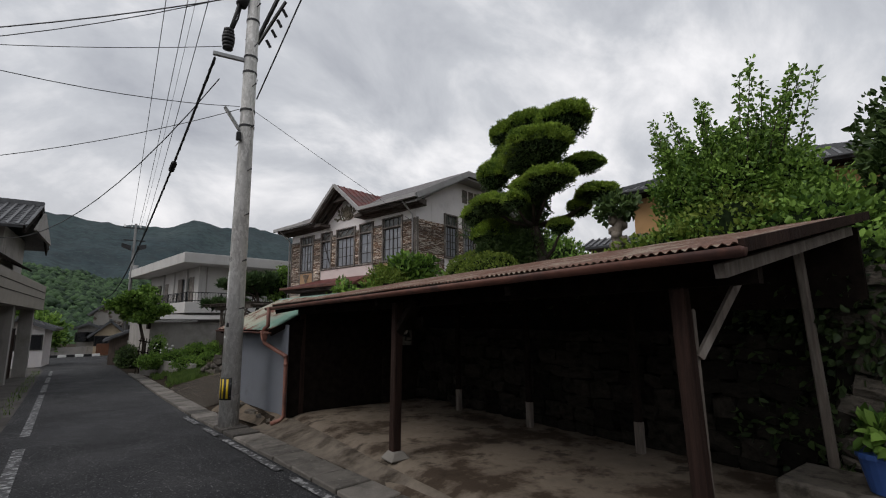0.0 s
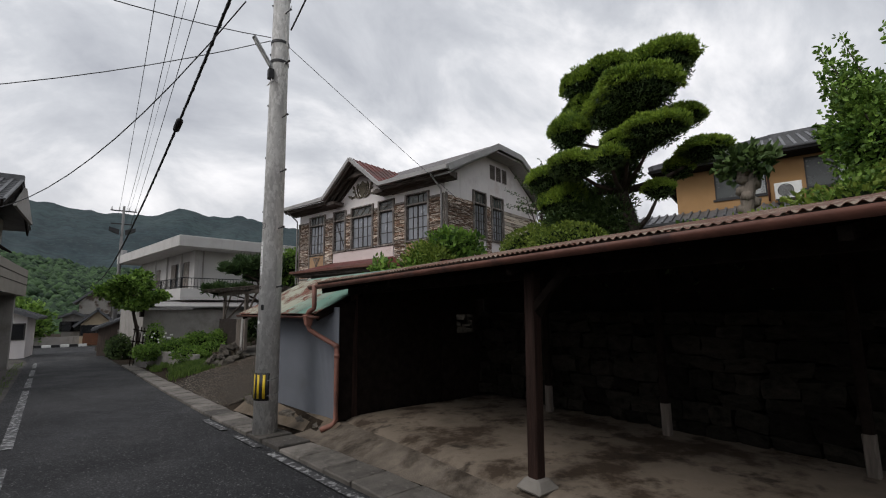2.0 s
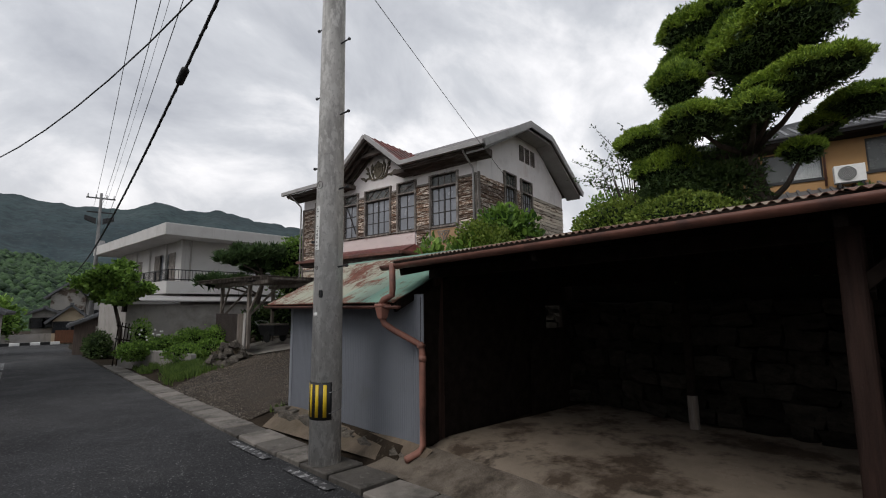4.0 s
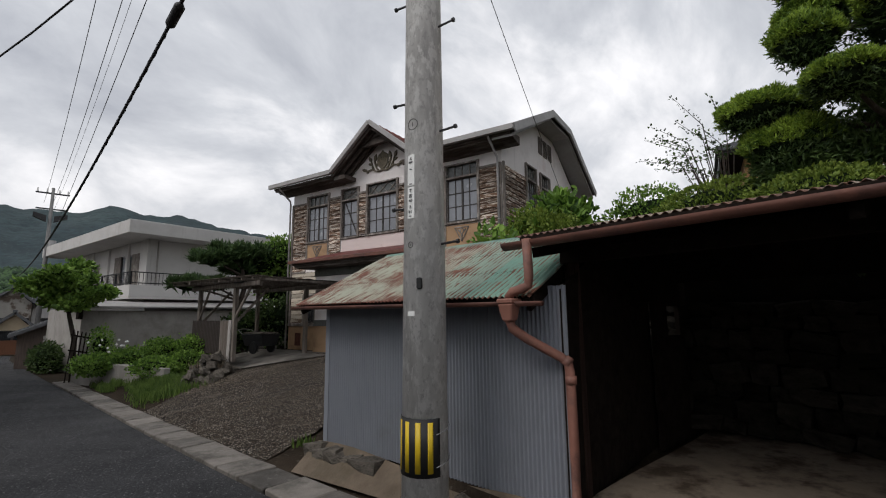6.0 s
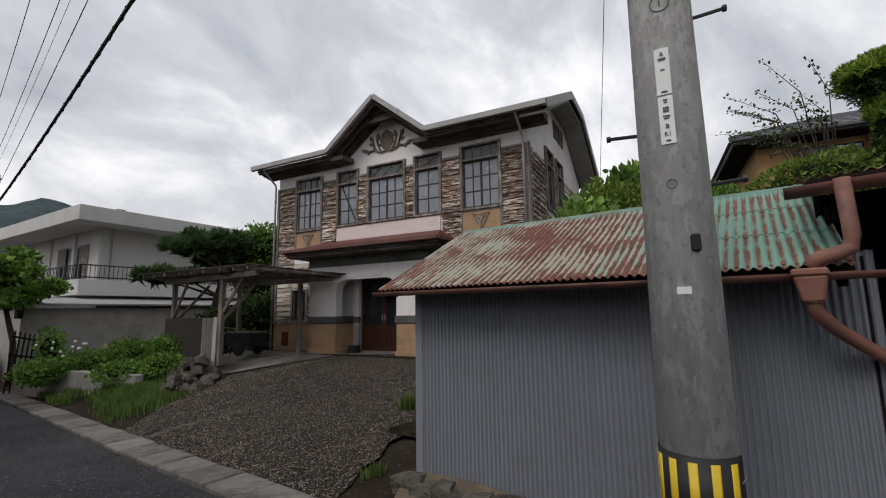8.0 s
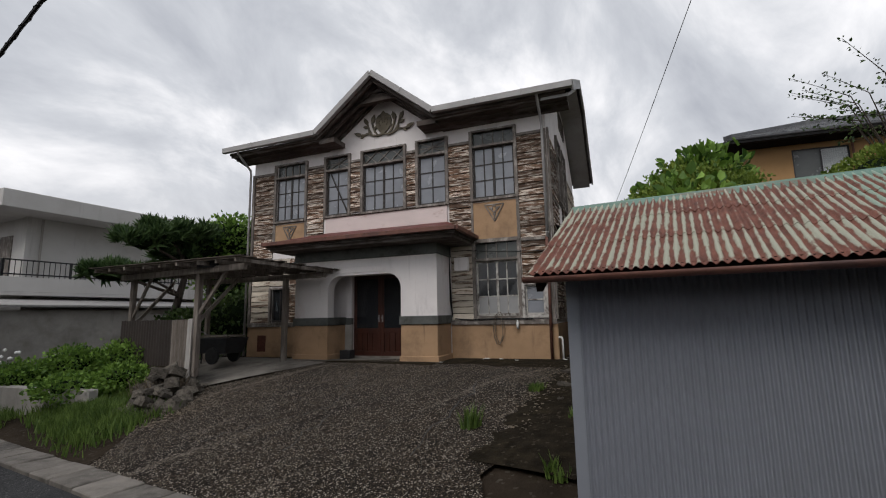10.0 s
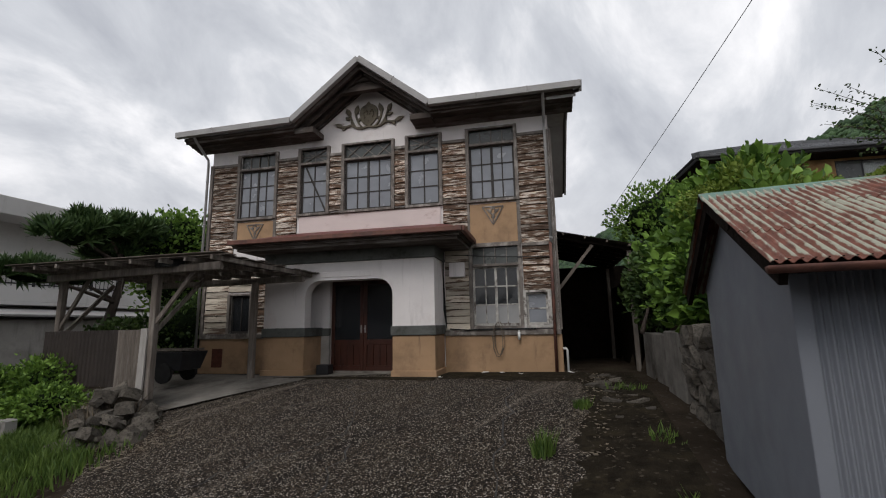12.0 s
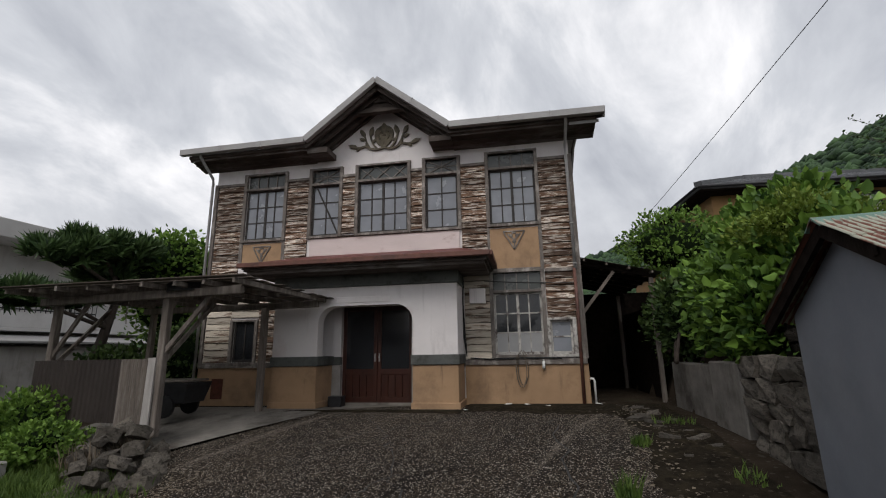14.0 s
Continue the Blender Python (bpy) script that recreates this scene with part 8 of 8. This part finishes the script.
black_pine()
bush("broadleaf_tree", (7.4, 25.4, 0.38), [((0, 0, 3.6), (0.9, 0.9, 0.8), 1700), ((-0.8, 0.2, 3.2), (0.8, 0.8, 0.7), 1200), ((0.7, 0, 3.1), (0.8, 0.8, 0.8), 1200), ((0, 0, 2.2), (1.1, 1.0, 0.9), 1500)], 0.13, LEAF, "bright green garden tree beside the house", "tree", 42, shell=0.4, lump=0.4)
bush("garden_shrubs", (7.2, 24.2, 0.15), [((0, 0, 1.0), (1.6, 0.6, 1.0), 2400), ((-1.6, 0.3, 0.7), (0.9, 0.6, 0.7), 1200)], 0.12, LEAFDARK, "dark garden shrubs behind the pergola", "shrub", 43)
r = random.Random(21)
crown = []
for k in range(26):
    a, u = r.uniform(0, 6.283), r.uniform(0.1, 1.0)
    w = r.uniform(0.26, 0.50)
    crown.append(((1.40 * u * math.cos(a), 1.1 * u * math.sin(a), 3.30 + 0.85 * r.uniform(-1, 1) * (1.2 - u * 0.7)), (w, w, w * 0.55), int(640 * w)))
tree = bush("street_tree", (0.75, 29.6, -0.75), crown, 0.17, LEAF, "spreading green garden tree beside the lane", "tree", 44, shell=0.25, lump=0.6, trunk=False, inner=0.45)
bm = B()
limb(bm, [(0.35, 0.1, -0.1), (0.3, 0.05, 1.3), (0.05, 0, 2.3), (0, 0, 3.2)], 0.11, 0.05)
for c, q, n in crown[:7]:
    limb(bm, [(0.05, 0, 2.3), (c[0] * 0.5, c[1] * 0.5, 2.75), c], 0.04, 0.012)
part("trunk", bm, BARK, tree, smooth=True)
bush("garden_plants", (1.9, 24.2, -0.48), [((-0.7, 0.2, 0.45), (0.6, 0.6, 0.35), 1100), ((0.2, 0, 0.55), (0.7, 0.6, 0.4), 1300), ((1.0, -0.4, 0.75), (0.6, 0.7, 0.5), 1300), ((1.7, -1.2, 0.85), (0.5, 0.8, 0.5), 1100), ((-0.4, 1.6, 1.0), (0.4, 0.4, 0.6), 400)], 0.075, LEAF, "mixed garden plants above the kerb wall", "plants", 45, shell=0.4, trunk=False, inner=0.55, dens=2.0)
t = thing("white_flowers", (1.6, 23.9, 0.2), "white hydrangea blooms among the garden plants", "flowers")
rr = random.Random(6)
for k in range(13):
    bm = B()
    bmesh.ops.create_icosphere(bm, subdivisions=1, radius=0.038, matrix=Matrix.Translation((rr.uniform(-0.7, 0.6), rr.uniform(-0.3, 0.6), rr.uniform(0.1, 0.55))))
    part("bloom", bm, WHITEPLATE, t)
bm = B()
box(bm, 0, 0, -0.4, 0.2, 5.5, 0.42)
gw = structure("wall_kerb", bm, GREYWALL, "mossy low concrete garden wall", "wall", bevel=0.02)
gw.matrix_basis = pose(2.45, 21.3, -0.42, 0, 0, 17)
bush("hedge_shrub", (0.4, 33.5, -0.95), [((0, 0, 0.6), (0.6, 1.6, 0.7), 1600)], 0.12, LEAFDARK, "dark shrubs along the lane", "shrub", 46)
bush("lane_trees", (-6.6, 58.0, -1.6), [((0, 0, 2.2), (2.4, 2.0, 2.2), 1800), ((-2.5, 3, 3.2), (2.5, 2, 2.8), 1800), ((-6, 2, 2.6), (3, 2, 2.6), 1800)], 0.38, LEAF, "leafy trees beyond the lane's bend", "trees", 47, shell=0.5, inner=0.7)


def grass(name, area, count, h, material, label, seed):
    """Blades over a patch: area gives a random place from two numbers."""
    rg = np.random.RandomState(seed)
    V, F = [], []
    for k in range(count):
        x, y = area(0.5 * (rg.rand() + rg.rand()) if count > 1500 else rg.rand(), 0.5 * (rg.rand() + rg.rand()) if count > 4000 else rg.rand())
        patch = 0.65 + 0.9 * noise.noise(Vector((x * 2.3, y * 2.3, seed)))
        if patch < 0.25:
            continue
        x += 0.10 * (rg.rand() - 0.5)
        z = ground_z(x, y) + 0.015
        a = rg.rand() * 6.283
        hh = h * (0.5 + rg.rand()) * min(1.3, 0.5 + patch)
        lx, ly = (rg.rand(2) - 0.5) * hh * 0.9
        w = 0.006 + 0.006 * rg.rand()
        i = len(V)
        V += [(x - w * math.cos(a), y - w * math.sin(a), z), (x + w * math.cos(a), y + w * math.sin(a), z), (x + lx * 0.4 + w * 0.7 * math.cos(a), y + ly * 0.4 + w * 0.7 * math.sin(a), z + hh * 0.6), (x + lx * 0.4 - w * 0.7 * math.cos(a), y + ly * 0.4 - w * 0.7 * math.sin(a), z + hh * 0.6), (x + lx, y + ly, z + hh)]
        F += [(i, i + 1, i + 2, i + 3), (i + 3, i + 2, i + 4)]
    me = bpy.data.meshes.new(name)
    me.from_pydata(V, [], F)
    me.materials.append(material)
    return tagged(new(name, me), label, "grass", kind="stuff")


grass("grass", lambda u, v: (1.35 + 0.35 * v + 1.75 * u, 18.3 + 4.4 * v + 0.6 * u), 11000, 0.13, GRASS, "long green grass on the bank beside the driveway", 1)
grass("grass", lambda u, v: (1.2 + 0.7 * u, 22.5 + 4.0 * v), 2200, 0.12, GRASS, "short grass beside the gutter", 2)
for cx, cy, rad, n, h in ((3.9, 13.75, 0.10, 150, 0.16), (5.6, 13.65, 0.12, 160, 0.10), (3.2, 12.4, 0.12, 120, 0.13), (2.35, 12.6, 0.12, 60, 0.07), (6.9, 13.2, 0.3, 120, 0.10), (4.6, 12.6, 0.2, 120, 0.10)):
    grass("grass_tuft", lambda u, v, cx=cx, cy=cy, rad=rad: (cx + rad * math.sqrt(u) * math.cos(6.283 * v), cy + rad * math.sqrt(u) * math.sin(6.283 * v)), n, h, GRASS, "small grass tuft in the driveway", int(cx * 10))
grass("grass", lambda u, v: (line_left(14 + 20 * v) - 0.45 - 0.3 * u, 14 + 20 * v), 500, 0.07, GRASS, "weeds along the lane's edge", 7)
grass("dry_brush", lambda u, v: (3.0 + 0.7 * u, 20.2 + 0.7 * v), 700, 0.30, DRY, "dry brushwood on the rubble heap", 9)
bush("low_plants", (2.2, 22.2, -0.2), [((0.2, 0, 0.2), (0.6, 0.7, 0.28), 900), ((0.9, -0.6, 0.35), (0.5, 0.5, 0.3), 700)], 0.07, LEAF, "low leafy plants on the bank", "plants", 48, trunk=False, inner=0.5, dens=2.0)

# blue flower pot by the carport
t = thing("flower_pot", (5.0, 1.05, 0.30), "blue plastic flower pot with a green plant", "flower pot")
bm = B()
rod(bm, (0, 0, 0), (0, 0, 0.26), 0.12, 0.17, 20)
rod(bm, (0, 0, 0.26), (0, 0, 0.30), 0.185, 0.185, 20)
part("pot", bm, BLUEPOT, t, smooth=False)
leaves("plant", [((0, 0, 0.42), (0.13, 0.13, 0.14), 90)], 0.12, LEAF, t, seed=5, shell=0.2)
bm = B()
box(bm, 4.75, 0.2, -0.1, 5.5, 1.75, 0.29)
structure("kerb_stone", bm, STONE, "crumbling masonry kerb under the post", "kerb", bevel=0.03)
# cracks across the driveway
for k, (p, q) in enumerate((((4.4, 18.2), (6.4, 16.6)), ((2.6, 15.4), (5.0, 16.9)), ((5.0, 16.9), (6.9, 18.6)), ((3.0, 13.9), (6.8, 15.0)), ((2.4, 17.0), (4.0, 16.2)))):
    r = random.Random(k)
    bm = B()
    n = 14
    row = []
    for i in range(n + 1):
        u = i / n
        x = p[0] + (q[0] - p[0]) * u + r.uniform(-0.06, 0.06)
        y = p[1] + (q[1] - p[1]) * u + r.uniform(-0.09, 0.09)
        w = 0.010 * (0.5 + r.random())
        row.append((bm.verts.new((x, y - w, drive_z(x, y) + 0.006)), bm.verts.new((x, y + w, drive_z(x, y) + 0.006))))
    for c, d in zip(row, row[1:]):
        bm.faces.new((c[0], d[0], d[1], c[1]))
    structure("crack", bm, BLACKRUB, "dark crack in the old asphalt", "crack")
# dark soil along the stone wall, damp band before the house
SOIL = mat("dark_mossy_soil", (0.020, 0.016, 0.011), 0.95, scale=5, vary=0.5, second=(0.030, 0.024, 0.015), second_scale=2.5, second_at=(0.52, 0.62), bump=1.0, bump_scale=30, speckle=((0.13, 0.11, 0.085), 34, 0.93), spec=0.05)


def soil_strip(name, near, far, n, label):
    """A thin uneven layer of soil between two edges, each a place for u from 0 to 1."""
    bm = B()
    rows = []
    for i in range(n + 1):
        u = i / n
        a, b = Vector(near(u)), Vector(far(u))
        b = b + (b - a) * (0.22 * noise.noise(Vector((u * 9, 1.7, n))) + 0.14 * noise.noise(Vector((u * 31, 4.1, n))))
        rows.append([bm.verts.new((*a.lerp(b, j / 5)[:2], drive_z(*a.lerp(b, j / 5)[:2]) + 0.022 - 0.024 * (j / 5) ** 3 + 0.006 * noise.noise(Vector((u * 40, j, n))))) for j in range(6)])
    for p, q in zip(rows, rows[1:]):
        for j in range(5):
            bm.faces.new((p[j], q[j], q[j + 1], p[j + 1]))
    structure(name, bm, SOIL, label, "soil", smooth=True)


soil_strip("soil", lambda u: (3.1 + 6.2 * u, 12.12 + 0.235 * 6.2 * u * 0.75 + 0.10), lambda u: (3.1 + 6.2 * u, 13.35 + 0.12 * 6.2 * u), 70, "dark mossy soil with stone chips along the wall")
soil_strip("soil", lambda u: hp(-2.35 + 2.9 * u, -0.08, 0)[:2], lambda u: hp(-2.35 + 2.9 * u, -1.15 - 0.35 * u, 0)[:2], 40, "dark damp soil at the foot of the house wall")
soil_strip("soil", lambda u: hp(-6.0 + 3.65 * u, -1.17, 0)[:2], lambda u: hp(-6.0 + 3.65 * u, -1.36 - 0.12 * u, 0)[:2], 50, "dark damp soil before the doorstep")
# leaf litter and chips at the foot of the walls
rg = np.random.RandomState(12)
V, F = [], []
for k in range(900):
    if k < 600:
        x = 4.0 + 5.0 * rg.rand()
        y = 12.5 + 0.25 * (x - 4) + abs(rg.normal()) * 0.5
    else:
        x, y = 2.3 + 1.2 * rg.rand(), 18.3 + 1.6 * rg.rand()
    z = drive_z(x, y) + 0.008
    s, a = 0.012 + 0.03 * rg.rand(), rg.rand() * 6.28
    i = len(V)
    for j in range(4):
        V.append((x + s * math.cos(a + 1.57 * j), y + 0.7 * s * math.sin(a + 1.57 * j), z + 0.012 * rg.rand()))
    F.append((i, i + 1, i + 2, i + 3))
me = bpy.data.meshes.new("litter")
me.from_pydata(V, [], F)
me.materials.append(DRY)
tagged(new("litter", me), "dry leaves and stone chips along the wall", "litter", kind="stuff")


# ---------------------------------------------------------------- hills
def ridge(name, az0, az1, near, dist, prof, material, label, seed, trees=0, size=6.0):
    verts, faces = [], []
    n, m = 220, 26
    rg = np.random.RandomState(seed)

    def pt(az, u):
        el = lerp_at(az, prof)
        d = near + (dist - near) * u
        z = dist * math.tan(radians(el)) * (u ** 1.25)
        z += dist * 0.035 * u * (1 - u * 0.75) * (noise.noise(Vector((az * 0.22, u * 3, seed))) + 0.5 * noise.noise(Vector((az * 0.7, u * 6, seed))))
        z += dist * 0.0035 * u * noise.noise(Vector((az * 3.1, u * 20, seed)))
        return (d * math.sin(radians(az)), d * math.cos(radians(az)), z - 3 * (1 - u))
    for i in range(n + 1):
        az = az0 + (az1 - az0) * i / n
        for j in range(m + 1):
            verts.append(pt(az, j / m))
    w = m + 1
    for i in range(n):
        for j in range(m):
            faces.append((i * w + j, (i + 1) * w + j, (i + 1) * w + j + 1, i * w + j + 1))
    me = bpy.data.meshes.new(name)
    me.from_pydata(verts, [], faces)
    me.materials.append(material)
    for p in me.polygons:
        p.use_smooth = True
    ob = tagged(new(name, me), label, "hill", kind="structure")
    if trees:
        V, F = [], []
        base = [(0, 0, 1.0), (0.9, 0, 0.3), (0.28, 0.86, 0.35), (-0.73, 0.53, 0.25), (-0.73, -0.53, 0.35), (0.28, -0.86, 0.3), (0, 0, -0.6)]
        tri = [(0, 1, 2), (0, 2, 3), (0, 3, 4), (0, 4, 5), (0, 5, 1), (6, 2, 1), (6, 3, 2), (6, 4, 3), (6, 5, 4), (6, 1, 5)]
        for k in range(trees):
            az, u = az0 + (az1 - az0) * rg.rand(), rg.rand() ** 0.75
            c = pt(az, u)
            s = size * (0.6 + 0.8 * rg.rand()) * (0.5 + 0.6 * u)
            i = len(V)
            for b in base:
                V.append(tuple(c[q] + s * b[q] * (0.75 + 0.5 * rg.rand()) for q in range(3)))
            F += [(i + a, i + b, i + d) for a, b, d in tri]
        me = bpy.data.meshes.new("woods")
        me.from_pydata(V, [], F)
        me.materials.append(material)
        for p in me.polygons:
            p.use_smooth = True
        tagged(new("woods", me), "dense woods on the hillside", "woods", kind="stuff")
    return ob


GREENHILL = leaf_mat("green_hillside_woods", (0.010, 0.024, 0.013), (0.058, 0.105, 0.042), rough=0.9, trans=0)
ridge("backdrop", -70, 60, 420, 900, [(-70, 6), (-30, 9), (-12, 11.2), (-7.5, 10.8), (-1.5, 10.3), (2.8, 10.5), (5.6, 11.2), (9, 10.75), (11.5, 11.2), (16.5, 10.3), (21, 9.6), (30, 7), (60, 4)], FARHILL, "wooded mountain ridge tinted blue-green for haze", 3)
ridge("backdrop", -40, 50, 90, 420, [(-40, 5), (-12, 6.2), (-6, 5.6), (-2, 4.6), (2, 4.2), (8, 4.0), (20, 4.6), (50, 3)], GREENHILL, "green wooded foothill", 5, 26000, 2.3)
ridge("backdrop", 60, 160, 60, 240, [(60, 3), (75, 8.5), (84, 11.8), (92, 14.0), (103, 17.8), (108, 19.6), (113, 21.4), (125, 23), (160, 14)], GREENHILL, "green wooded hillside", 9, 12000, 2.6)

# scraps of white cloth by the wall
for k, (x, y, w) in enumerate(((-1.55, -0.16, 0.22), (-1.15, -0.22, 0.16), (-0.75, -0.45, 0.10), (-2.3, -1.1, 0.09))):
    rg = random.Random(k)
    bm = B()
    grid = [[bm.verts.new((w * (i / 4 - 0.5), w * 0.6 * (j / 3 - 0.5), 0.02 * rg.random())) for j in range(4)] for i in range(5)]
    for i in range(4):
        for j in range(3):
            bm.faces.new((grid[i][j], grid[i + 1][j], grid[i + 1][j + 1], grid[i][j + 1]))
    p = HOUSE @ Vector((x, y, 0))
    ob = part("cloth_scrap", bm, WHITEPLATE)
    ob.matrix_basis = pose(p.x, p.y, drive_z(p.x, p.y) + 0.012, 0, 0, 40 * k)
    tagged(ob, "crumpled white cloth scrap on the driveway", "litter", "cloth scraps")
